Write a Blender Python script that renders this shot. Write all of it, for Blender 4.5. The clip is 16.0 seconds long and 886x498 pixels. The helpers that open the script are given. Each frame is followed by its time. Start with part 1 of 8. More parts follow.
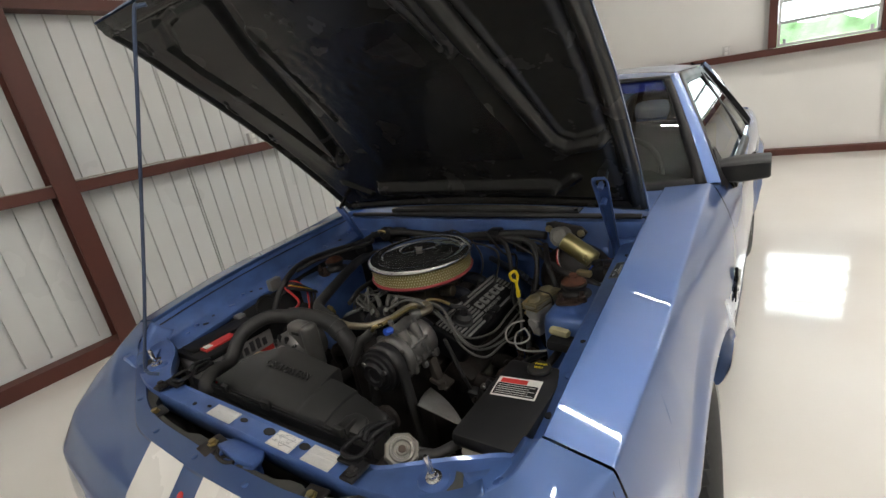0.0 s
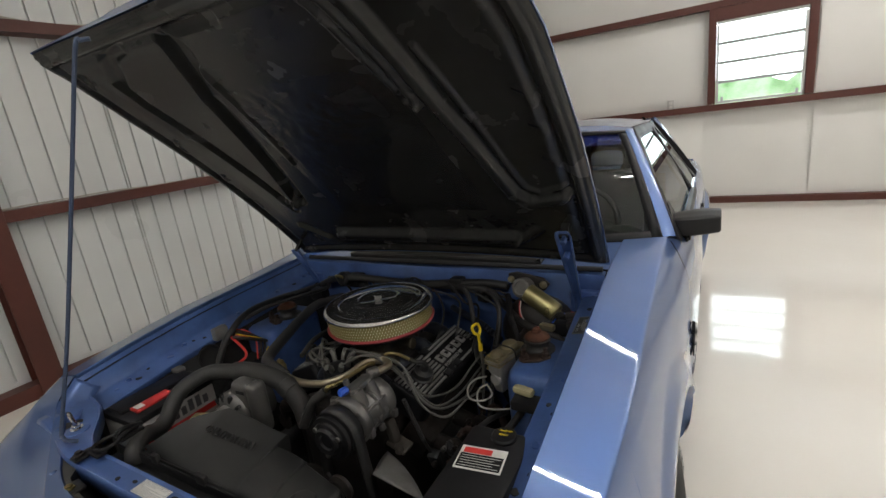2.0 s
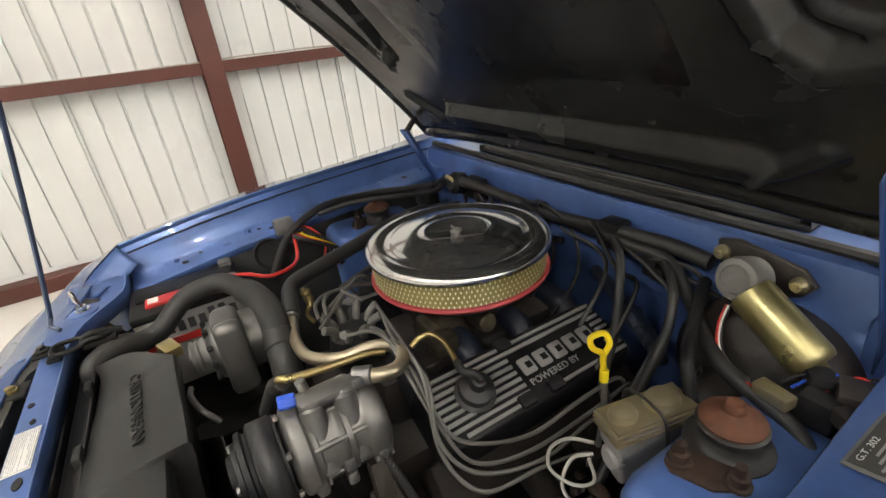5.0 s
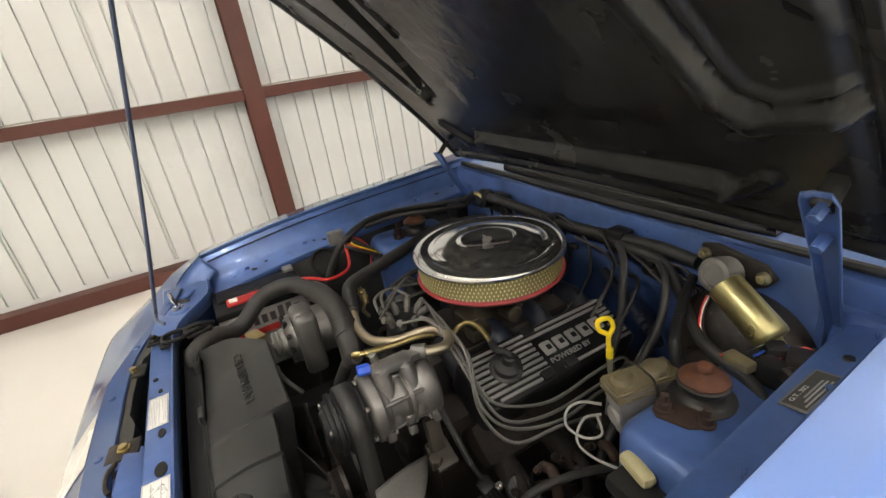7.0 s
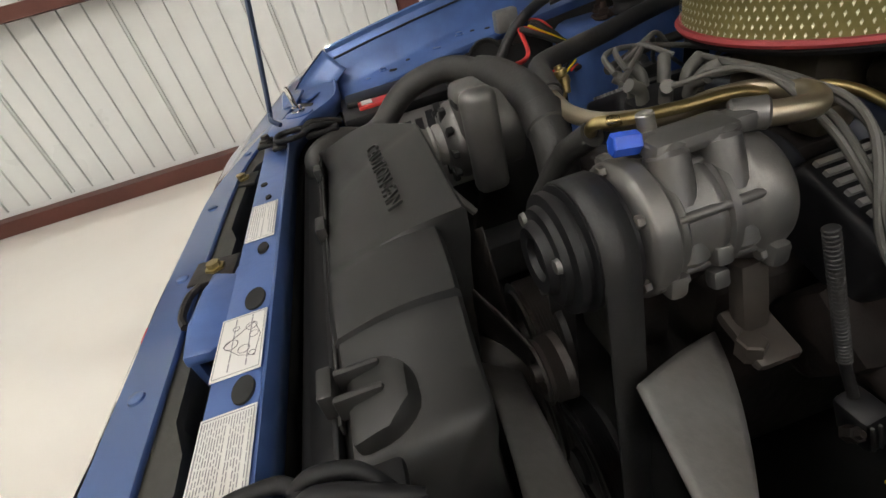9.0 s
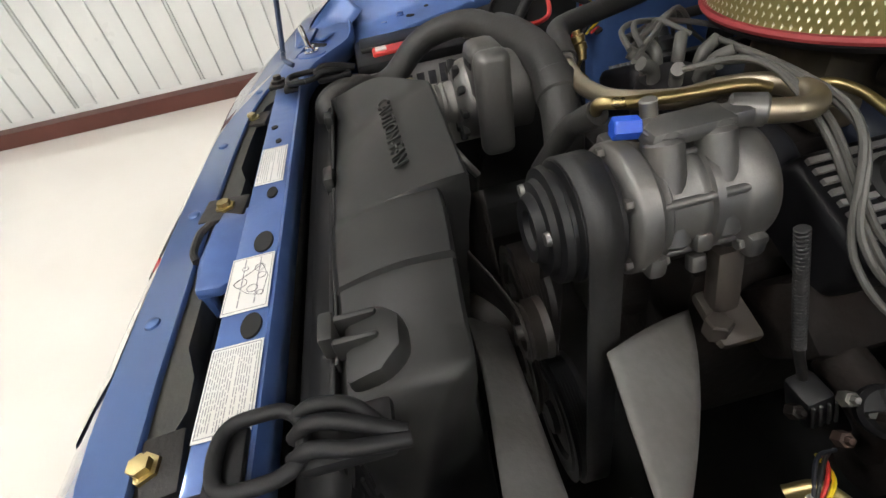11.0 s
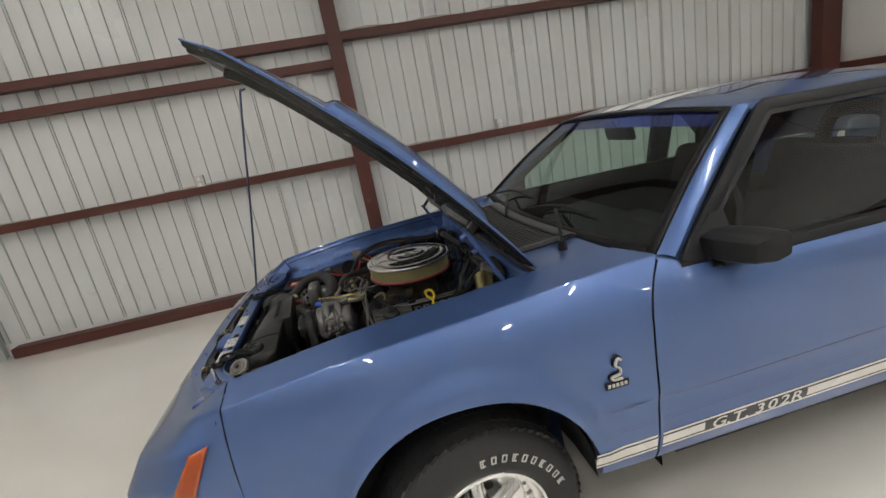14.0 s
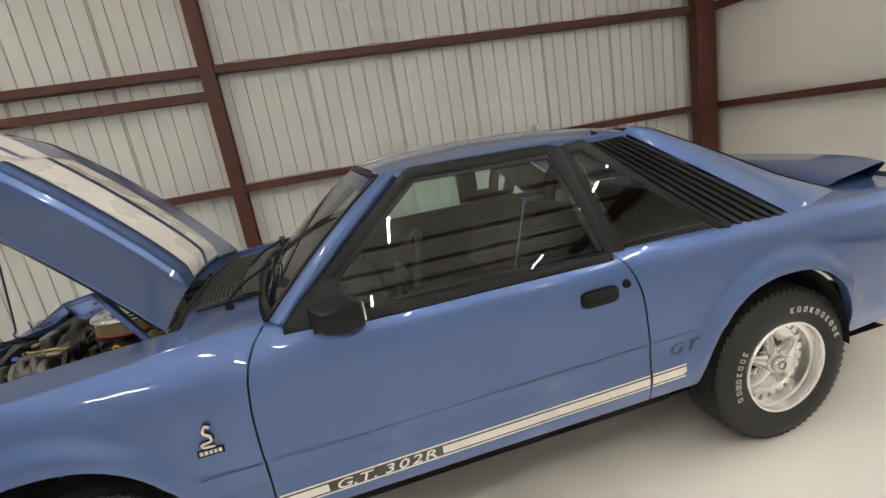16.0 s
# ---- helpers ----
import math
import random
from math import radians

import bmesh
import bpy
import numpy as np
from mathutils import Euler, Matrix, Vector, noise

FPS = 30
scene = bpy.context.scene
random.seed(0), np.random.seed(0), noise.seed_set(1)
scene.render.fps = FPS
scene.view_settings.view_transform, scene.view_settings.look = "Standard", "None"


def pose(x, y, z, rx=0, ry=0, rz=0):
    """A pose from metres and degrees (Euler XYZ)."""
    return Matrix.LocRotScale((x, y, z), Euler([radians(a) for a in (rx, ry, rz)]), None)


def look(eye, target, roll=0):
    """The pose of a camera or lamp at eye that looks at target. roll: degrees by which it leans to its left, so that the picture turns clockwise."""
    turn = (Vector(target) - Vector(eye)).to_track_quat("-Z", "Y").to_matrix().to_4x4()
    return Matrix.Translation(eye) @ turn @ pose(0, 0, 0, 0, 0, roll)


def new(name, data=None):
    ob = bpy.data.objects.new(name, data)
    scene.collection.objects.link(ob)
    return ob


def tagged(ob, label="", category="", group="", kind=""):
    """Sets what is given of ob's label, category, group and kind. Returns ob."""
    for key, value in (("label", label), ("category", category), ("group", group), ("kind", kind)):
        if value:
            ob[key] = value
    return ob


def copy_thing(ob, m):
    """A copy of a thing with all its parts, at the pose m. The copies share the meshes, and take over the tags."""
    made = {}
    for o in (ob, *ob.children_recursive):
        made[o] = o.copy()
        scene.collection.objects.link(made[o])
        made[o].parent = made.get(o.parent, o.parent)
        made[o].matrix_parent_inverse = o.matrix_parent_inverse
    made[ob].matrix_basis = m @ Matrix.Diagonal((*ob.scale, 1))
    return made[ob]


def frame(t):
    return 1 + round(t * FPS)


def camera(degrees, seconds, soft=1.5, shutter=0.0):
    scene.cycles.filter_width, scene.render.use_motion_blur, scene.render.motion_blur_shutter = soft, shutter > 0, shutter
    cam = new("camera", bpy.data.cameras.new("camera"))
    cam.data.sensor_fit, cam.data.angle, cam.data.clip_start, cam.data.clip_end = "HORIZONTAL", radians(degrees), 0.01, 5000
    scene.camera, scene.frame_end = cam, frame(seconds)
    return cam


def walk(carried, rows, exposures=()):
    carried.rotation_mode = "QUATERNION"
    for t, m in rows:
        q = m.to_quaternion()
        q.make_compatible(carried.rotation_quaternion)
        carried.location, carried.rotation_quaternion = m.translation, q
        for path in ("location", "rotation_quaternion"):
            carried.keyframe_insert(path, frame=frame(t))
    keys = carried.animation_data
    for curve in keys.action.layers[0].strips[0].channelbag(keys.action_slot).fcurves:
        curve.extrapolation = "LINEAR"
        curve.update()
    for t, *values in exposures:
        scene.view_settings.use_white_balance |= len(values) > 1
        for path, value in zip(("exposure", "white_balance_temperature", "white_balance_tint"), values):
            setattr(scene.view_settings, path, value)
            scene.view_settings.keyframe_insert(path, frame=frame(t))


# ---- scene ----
cam = camera(87.5, 16.0)
PATH = [
    (0, (0.953, -1.109, 1.446), (-0.193, 0.403, 0.815), -10.1),
    (0.5, (0.964, -1.092, 1.454), (-0.179, 0.429, 0.834), -10.1),
    (1, (0.975, -1.046, 1.477), (-0.105, 0.538, 0.907), -9.3),
    (1.5, (0.95, -1.048, 1.482), (-0.066, 0.588, 0.942), -8.9),
    (2, (0.918, -1.062, 1.482), (-0.082, 0.591, 0.963), -7.4),
    (2.5, (0.877, -1.046, 1.479), (-0.12, 0.606, 0.953), -6.3),
    (3, (0.795, -1.008, 1.485), (-0.277, 0.57, 0.886), -7.8),
    (3.5, (0.794, -0.707, 1.42), (-0.445, 0.698, 0.72), -8.4),
    (4, (0.767, -0.464, 1.375), (-0.64, 0.726, 0.598), -7.1),
    (4.5, (0.708, -0.405, 1.33), (-0.829, 0.574, 0.504), -7.3),
    (5, (0.691, -0.381, 1.313), (-0.9, 0.482, 0.462), -6.9),
    (5.2, (0.689, -0.378, 1.311), (-0.911, 0.455, 0.447), -6.6),
    (7.3, (0.889, -0.564, 1.391), (-0.769, 0.243, 0.616), -8.9),
    (7.5, (0.918, -0.615, 1.358), (-0.749, 0.195, 0.608), -9.1),
    (8, (0.73, -0.528, 1.26), (-1.005, 0.095, 0.483), -11.3),
    (8.5, (0.505, -0.518, 1.145), (-1.209, -0.189, 0.169), -14.8),
    (9, (0.475, -0.55, 1.063), (-1.184, -0.388, -0.042), -15.8),
    (9.2, (0.463, -0.562, 1.052), (-1.187, -0.418, -0.069), -15.0),
    (11.3, (0.506, -0.537, 1.109), (-1.027, -0.443, -0.174), -11.8),
    (11.5, (0.562, -0.511, 1.138), (-1.014, -0.416, -0.09), -12.1),
    (12, (0.774, -0.495, 1.277), (-0.956, -0.368, 0.281), -12.1),
    (12.5, (1.114, -0.557, 1.384), (-0.74, -0.413, 0.648), -10.8),
    (13, (1.365, -0.552, 1.446), (-0.528, -0.387, 0.822), -11.2),
    (13.5, (1.662, -0.364, 1.463), (-0.252, -0.139, 0.928), -10.9),
    (14, (1.917, -0.13, 1.479), (0.014, 0.189, 0.954), -10.7),
    (14.5, (1.897, 0.134, 1.506), (-0.003, 0.497, 1.001), -11.2),
    (15, (1.888, 0.386, 1.484), (-0.011, 0.793, 1.007), -10.8),
    (15.5, (2.044, 0.689, 1.458), (0.139, 1.094, 1.005), -10.4),
    (16, (2.179, 0.929, 1.448), (0.28, 1.348, 0.978), -9.7),
]
walk(cam, [(t, look(eye, target, roll)) for t, eye, target, roll in PATH],
     exposures=[(0.0, 0.17, 6450, 10), (1.5, -0.06, 6450, 10), (2.5, -0.06, 6400, 10), (3.0, 0.12, 6350, 10), (3.5, 0.55, 6550, 10), (5.0, 1.25, 6700, 10), (7.5, 1.0, 6850, 10), (8.5, 0.68, 6700, 10), (9.0, 0.74, 6550, 10), (11.5, 1.18, 6200, 10), (12.0, 0.94, 6050, 10), (12.5, 0.54, 6080, 10), (13.0, 0.28, 6250, 10), (13.5, 0.08, 6300, 10), (14.5, -0.02, 6450, 10), (16.0, 0.1, 6750, 10)])

# ---- world and light ----
world = bpy.data.worlds.new("world")
scene.world = world
world.use_nodes = True
wn = world.node_tree
sky = wn.nodes.new("ShaderNodeTexSky")
sky.sky_type = "NISHITA"
sky.sun_disc = False
sky.sun_elevation, sky.sun_rotation = radians(50), radians(200)
wn.links.new(sky.outputs[0], wn.nodes["Background"].inputs[0])
wn.nodes["Background"].inputs[1].default_value = 0.12
LAMP_WATTS, LAMP_UP = 18.0, 0.8

from mathutils.bvhtree import BVHTree

# ---- materials ----
def nodes_of(name):
    m = bpy.data.materials.new(name)
    m.use_nodes = True
    return m, m.node_tree.nodes, m.node_tree.links, m.node_tree.nodes["Principled BSDF"]


def surface(name, colour, rough=0.5, metal=0.0, vary=0.08, scale=40.0, bump=0.0, bump_scale=None, coat=0.0, dirt=None, dirt_amount=0.35, dirt_scale=6.0, spec=0.5, rough_vary=0.1):
    """A plain surface with fine grain, larger blotches of dirt and uneven gloss."""
    m, n, l, p = nodes_of(name)
    tc = n.new("ShaderNodeTexCoord")
    fine = n.new("ShaderNodeTexNoise")
    fine.inputs["Scale"].default_value, fine.inputs["Detail"].default_value = scale, 6
    l.new(tc.outputs["Object"], fine.inputs["Vector"])
    big = n.new("ShaderNodeTexNoise")
    big.inputs["Scale"].default_value, big.inputs["Detail"].default_value = dirt_scale, 4
    l.new(tc.outputs["Object"], big.inputs["Vector"])
    mix = n.new("ShaderNodeMix")
    mix.data_type = "RGBA"
    lo = [c * (1 - vary) for c in colour]
    hi = [min(1, c * (1 + vary)) for c in colour]
    mix.inputs[6].default_value, mix.inputs[7].default_value = (*lo, 1), (*hi, 1)
    l.new(fine.outputs[0], mix.inputs[0])
    out = mix.outputs[2]
    if dirt:
        ramp = n.new("ShaderNodeMapRange")
        ramp.inputs[1].default_value, ramp.inputs[2].default_value = 0.42, 0.72
        ramp.inputs[3].default_value, ramp.inputs[4].default_value = 0.0, dirt_amount
        l.new(big.outputs[0], ramp.inputs[0])
        mix2 = n.new("ShaderNodeMix")
        mix2.data_type = "RGBA"
        l.new(ramp.outputs[0], mix2.inputs[0])
        l.new(out, mix2.inputs[6])
        mix2.inputs[7].default_value = (*dirt, 1)
        out = mix2.outputs[2]
    l.new(out, p.inputs["Base Color"])
    rr = n.new("ShaderNodeMapRange")
    rr.inputs[3].default_value, rr.inputs[4].default_value = max(0, rough - rough_vary), min(1, rough + rough_vary)
    l.new(big.outputs[0], rr.inputs[0])
    l.new(rr.outputs[0], p.inputs["Roughness"])
    p.inputs["Metallic"].default_value = metal
    p.inputs["Specular IOR Level"].default_value = spec
    p.inputs["Coat Weight"].default_value = coat
    p.inputs["Coat Roughness"].default_value = 0.03
    if bump:
        b = n.new("ShaderNodeBump")
        b.inputs["Strength"].default_value, b.inputs["Distance"].default_value = bump, 0.004
        if bump_scale:
            bn = n.new("ShaderNodeTexNoise")
            bn.inputs["Scale"].default_value, bn.inputs["Detail"].default_value = bump_scale, 3
            l.new(tc.outputs["Object"], bn.inputs["Vector"])
            l.new(bn.outputs[0], b.inputs["Height"])
        else:
            l.new(fine.outputs[0], b.inputs["Height"])
        l.new(b.outputs[0], p.inputs["Normal"])
    return m


def glass(name, tint, rough=0.0, ior=0.07):
    m, n, l, p = nodes_of(name)
    n.remove(p)
    tr = n.new("ShaderNodeBsdfTransparent")
    tr.inputs[0].default_value = (*tint, 1)
    gl = n.new("ShaderNodeBsdfGlossy")
    gl.inputs["Roughness"].default_value = rough
    lw = n.new("ShaderNodeLayerWeight")
    lw.inputs[0].default_value = 0.5
    pw = n.new("ShaderNodeMath")
    pw.operation = "POWER"
    pw.inputs[1].default_value = 5.0
    l.new(lw.outputs["Facing"], pw.inputs[0])
    fr = n.new("ShaderNodeMapRange")
    fr.inputs[3].default_value, fr.inputs[4].default_value = ior, 1.0
    l.new(pw.outputs[0], fr.inputs[0])
    mx = n.new("ShaderNodeMixShader")
    l.new(fr.outputs[0], mx.inputs[0])
    l.new(tr.outputs[0], mx.inputs[1])
    l.new(gl.outputs[0], mx.inputs[2])
    l.new(mx.outputs[0], n["Material Output"].inputs[0])
    return m


def glow(name, colour, strength):
    m, n, l, p = nodes_of(name)
    p.inputs["Base Color"].default_value = (*colour, 1)
    p.inputs["Emission Color"].default_value = (*colour, 1)
    p.inputs["Emission Strength"].default_value = strength
    return m


M_PAINT = surface("blue_metallic_paint", (0.070, 0.134, 0.325), 0.44, 0.70, 0.05, 900, coat=1.0, rough_vary=0.02, dirt_scale=1.5)
M_PAINT.node_tree.nodes["Principled BSDF"].inputs["Coat IOR"].default_value = 1.56
M_BAY = surface("bay_blue_paint", (0.075, 0.145, 0.38), 0.32, 0.25, 0.10, 60, 0.12, coat=0.35, dirt=(0.035, 0.045, 0.07), dirt_amount=0.45, dirt_scale=9)
M_STRIPE = surface("white_stripe_paint", (0.80, 0.785, 0.74), 0.28, 0, 0.02, 300, coat=0.8)
M_BLACKP = surface("black_plastic", (0.011, 0.011, 0.012), 0.48, 0, 0.2, 60, 0.04, spec=0.26)
M_TRIM = surface("satin_black_trim", (0.008, 0.008, 0.009), 0.42, 0, 0.15, 20, spec=0.18)
M_RUBBER = surface("black_rubber", (0.015, 0.015, 0.016), 0.52, 0, 0.25, 120, 0.15, dirt=(0.045, 0.042, 0.036), dirt_amount=0.3, dirt_scale=14)
M_HOSE = surface("dull_black_hose", (0.024, 0.0235, 0.023), 0.56, 0, 0.2, 150, 0.15, dirt=(0.055, 0.052, 0.046), dirt_amount=0.35, dirt_scale=16)
M_SHROUD = surface("grey_black_moulded_plastic", (0.017, 0.0172, 0.0172), 0.44, 0, 0.10, 60, 0.04, spec=0.5, dirt=(0.034, 0.032, 0.028), dirt_amount=0.35, dirt_scale=7)
M_HOODIN = surface("satin_black_undercoat", (0.020, 0.020, 0.019), 0.26, 0, 0.25, 40, 0.04, spec=0.30, dirt=(0.030, 0.029, 0.027), dirt_amount=0.5, dirt_scale=8, rough_vary=0.07)
M_BLANKET = surface("hood_blanket_film", (0.013, 0.013, 0.013), 0.26, 0, 0.3, 30, 0.5, 26, spec=0.4, dirt=(0.018, 0.018, 0.018), dirt_amount=0.5, dirt_scale=5, rough_vary=0.14)
M_CHROME = surface("chrome", (0.66, 0.66, 0.66), 0.10, 0.97, 0.02, 80, rough_vary=0.05)
M_POLISH = surface("polished_aluminium", (0.88, 0.875, 0.86), 0.20, 0.92, 0.04, 200, rough_vary=0.06)
M_ALU = surface("cast_aluminium", (0.165, 0.162, 0.156), 0.42, 0.68, 0.10, 120, 0.10, dirt=(0.16, 0.148, 0.135), dirt_amount=0.45, dirt_scale=15)
M_STEELBOLT = surface("dull_steel_bolt", (0.16, 0.155, 0.145), 0.42, 0.7, 0.15, 90, dirt=(0.08, 0.06, 0.045), dirt_amount=0.5, dirt_scale=30)
M_LID = surface("pale_plated_lid", (0.44, 0.385, 0.25), 0.32, 0.8, 0.12, 50, dirt=(0.26, 0.22, 0.14), dirt_amount=0.5, dirt_scale=18)
M_CAST = surface("grey_cast_iron", (0.33, 0.325, 0.315), 0.50, 0.15, 0.12, 120, 0.2, dirt=(0.20, 0.18, 0.15), dirt_amount=0.4, dirt_scale=14)
M_ALU_DULL = surface("dull_grey_metal", (0.22, 0.216, 0.208), 0.55, 0.5, 0.15, 120, 0.2, dirt=(0.13, 0.11, 0.09), dirt_amount=0.4, dirt_scale=12)
M_RIBMETAL = surface("machined_rib_metal", (0.25, 0.246, 0.238), 0.42, 0.35, 0.10, 300)
M_YELLOWZINC = surface("yellow_zinc_plate", (0.46, 0.37, 0.17), 0.30, 0.95, 0.12, 60, dirt=(0.22, 0.17, 0.09), dirt_amount=0.5, dirt_scale=12)
M_GOLDPAINT = surface("gold_cadmium_motor_case", (0.36, 0.325, 0.155), 0.30, 0.85, 0.10, 50, dirt=(0.20, 0.15, 0.08), dirt_amount=0.35, dirt_scale=14)
M_RUST = surface("rusty_iron", (0.100, 0.034, 0.015), 0.78, 0.1, 0.4, 60, 0.5, dirt=(0.030, 0.019, 0.015), dirt_amount=0.85, dirt_scale=26)
M_BROWN = surface("dark_brown_rust", (0.040, 0.022, 0.015), 0.7, 0.2, 0.3, 60, 0.4, dirt=(0.018, 0.013, 0.011), dirt_amount=0.7, dirt_scale=22)
M_SCALE = surface("dark_scaled_iron", (0.013, 0.011, 0.010), 0.70, 0.1, 0.4, 60, 0.5, dirt=(0.022, 0.014, 0.011), dirt_amount=0.5, dirt_scale=16, spec=0.15)
M_IRON = surface("dirty_black_iron", (0.018, 0.016, 0.015), 0.50, 0.2, 0.3, 60, 0.4, dirt=(0.045, 0.032, 0.025), dirt_amount=0.45, dirt_scale=12)
M_BLOCK = surface("dark_blue_engine_enamel", (0.008, 0.012, 0.024), 0.50, 0, 0.2, 60, 0.1, dirt=(0.02, 0.018, 0.016), dirt_amount=0.7, dirt_scale=9)
# near-black for holes and joints, and for shade painted on low bay panels
M_DARK = surface("dark_parts_and_shade", (0.012, 0.012, 0.012), 0.85, 0, 0.3, 30)
M_YELLOW = surface("yellow_plastic", (0.78, 0.58, 0.02), 0.35, 0, 0.05, 60)
M_BLUECAP = surface("blue_plastic_cap", (0.02, 0.09, 0.55), 0.40, 0, 0.05, 60)
M_RED = surface("red_plastic", (0.55, 0.035, 0.03), 0.40, 0, 0.06, 60)
M_REDRUB = surface("red_rubber_gasket", (0.34, 0.04, 0.045), 0.55, 0, 0.06, 60)
M_WIRE = surface("grey_plug_wire", (0.095, 0.093, 0.085), 0.45, 0, 0.1, 90, dirt=(0.06, 0.055, 0.05), dirt_amount=0.4, dirt_scale=20)
M_BATT = surface("grey_battery_case", (0.35, 0.34, 0.325), 0.5, 0, 0.06, 60, dirt=(0.2, 0.19, 0.17), dirt_amount=0.35, dirt_scale=9)
M_PAPER = surface("white_label", (0.74, 0.73, 0.70), 0.45, 0, 0.03, 80, dirt=(0.6, 0.57, 0.5), dirt_amount=0.4, dirt_scale=20)
M_PRINT = surface("small_print", (0.30, 0.30, 0.30), 0.5, 0, 0.1, 80)
M_INK = surface("label_ink", (0.06, 0.06, 0.065), 0.5, 0, 0.1, 80)
M_PAPERFILT = surface("yellow_brown_filter_paper", (0.20, 0.175, 0.060), 0.8, 0, 0.3, 160)
M_TYRE = surface("tyre_rubber", (0.018, 0.018, 0.018), 0.62, 0, 0.2, 120, 0.15)
M_TYREWHITE = surface("tyre_white_lettering", (0.50, 0.49, 0.46), 0.6, 0, 0.05, 80)
M_AMBER = surface("amber_lens", (0.36, 0.060, 0.006), 0.18, 0, 0.08, 120, coat=0.6)
M_INTERIOR = surface("dark_interior_cloth", (0.010, 0.0105, 0.011), 0.9, 0, 0.08, 12, spec=0.12)
M_BRASSCAP = surface("dull_plated_cap", (0.24, 0.235, 0.22), 0.34, 0.65, 0.1, 80, dirt=(0.35, 0.30, 0.24), dirt_amount=0.4, dirt_scale=30)
M_PLASTIC_W = surface("translucent_plastic_tank", (0.42, 0.40, 0.34), 0.45, 0, 0.1, 60, dirt=(0.25, 0.22, 0.16), dirt_amount=0.5, dirt_scale=12)
M_GLASS = glass("tinted_car_glass", (0.68, 0.80, 0.74), ior=0.065)
M_VISOR = glass("blue_sun_band", (0.16, 0.20, 0.78))
# blue diffuse mixed in to imitate light passing through the band from behind
vn, vl = M_VISOR.node_tree.nodes, M_VISOR.node_tree.links
film = vn.new("ShaderNodeBsdfDiffuse")
film.inputs[0].default_value = (0.03, 0.05, 0.40, 1)
blend = vn.new("ShaderNodeMixShader")
blend.inputs[0].default_value = 0.30
vl.new(vn["Mix Shader"].outputs[0], blend.inputs[1])
vl.new(film.outputs[0], blend.inputs[2])
vl.new(blend.outputs[0], vn["Material Output"].inputs[0])
M_PANE = glass("window_pane", (0.92, 0.95, 0.94))
M_STEEL = surface("oxide_red_steel", (0.088, 0.023, 0.015), 0.50, 0, 0.12, 30, 0.06, dirt=(0.050, 0.017, 0.012), dirt_amount=0.4, dirt_scale=2.5)
M_SHEET = surface("white_coated_wall_sheet", (0.665, 0.68, 0.67), 0.30, 0.0, 0.02, 6, dirt=(0.62, 0.61, 0.59), dirt_amount=0.5, dirt_scale=1.3)
M_LINER = surface("white_wall_liner", (0.79, 0.785, 0.75), 0.50, 0, 0.03, 3, 0.5, 1.6, dirt=(0.72, 0.705, 0.67), dirt_amount=0.4, dirt_scale=1.1)
M_DOOR = surface("cream_door_paint", (0.66, 0.65, 0.60), 0.42, 0, 0.02, 40)
M_JAMB = surface("galvanised_jamb", (0.45, 0.47, 0.46), 0.45, 0.4, 0.06, 40)
M_OUTLET = surface("galvanised_box", (0.55, 0.54, 0.52), 0.4, 0.5, 0.05, 60)
M_OFFWHITE = surface("white_device_plastic", (0.72, 0.71, 0.68), 0.4, 0, 0.03, 60)
M_FRAME_W = surface("mill_aluminium_frame", (0.66, 0.66, 0.64), 0.38, 0.6, 0.04, 60)
M_TUBE = glow("lamp_tube_light", (1.0, 0.97, 0.93), 30.0)
M_CABLE = surface("grey_cable", (0.38, 0.35, 0.30), 0.6, 0, 0.1, 60)


def floor_material():
    m, n, l, p = nodes_of("white_epoxy_floor")
    tc = n.new("ShaderNodeTexCoord")
    big = n.new("ShaderNodeTexNoise")
    big.inputs["Scale"].default_value, big.inputs["Detail"].default_value = 0.7, 5
    l.new(tc.outputs["Object"], big.inputs["Vector"])
    ramp = n.new("ShaderNodeValToRGB")
    ramp.color_ramp.elements[0].position, ramp.color_ramp.elements[1].position = 0.35, 0.70
    ramp.color_ramp.elements[0].color, ramp.color_ramp.elements[1].color = (0.80, 0.765, 0.70, 1), (0.86, 0.84, 0.79, 1)
    l.new(big.outputs[0], ramp.inputs[0])
    l.new(ramp.outputs[0], p.inputs["Base Color"])
    p.inputs["Roughness"].default_value = 0.13
    p.inputs["Coat Weight"].default_value = 0.7
    p.inputs["Coat Roughness"].default_value = 0.03
    wav = n.new("ShaderNodeTexNoise")
    wav.inputs["Scale"].default_value, wav.inputs["Detail"].default_value = 9, 4
    l.new(tc.outputs["Object"], wav.inputs["Vector"])
    b = n.new("ShaderNodeBump")
    b.inputs["Strength"].default_value, b.inputs["Distance"].default_value = 0.10, 0.004
    l.new(wav.outputs[0], b.inputs["Height"])
    l.new(b.outputs[0], p.inputs["Normal"])
    l.new(b.outputs[0], p.inputs["Coat Normal"])
    return m


M_FLOOR = floor_material()


# ---- mesh helpers ----
def bm_new():
    return bmesh.new()


def part(name, bm, material, parent=None, label="", smooth=True, solid=0.0, angle=40):
    """Links a bmesh as ONE mesh object under a thing or a part."""
    bmesh.ops.recalc_face_normals(bm, faces=bm.faces)
    me = bpy.data.meshes.new(name)
    bm.to_mesh(me)
    bm.free()
    for mat in (material if isinstance(material, (list, tuple)) else [material]):
        me.materials.append(mat)
    if smooth:
        me.shade_smooth()
        me.set_sharp_from_angle(angle=radians(angle))
    ob = new(name, me)
    if parent:
        ob.parent = parent
    if label:
        ob["label"] = label
    if solid:
        s = ob.modifiers.new("thickness", "SOLIDIFY")
        s.thickness, s.offset = solid, 0.0
    return ob


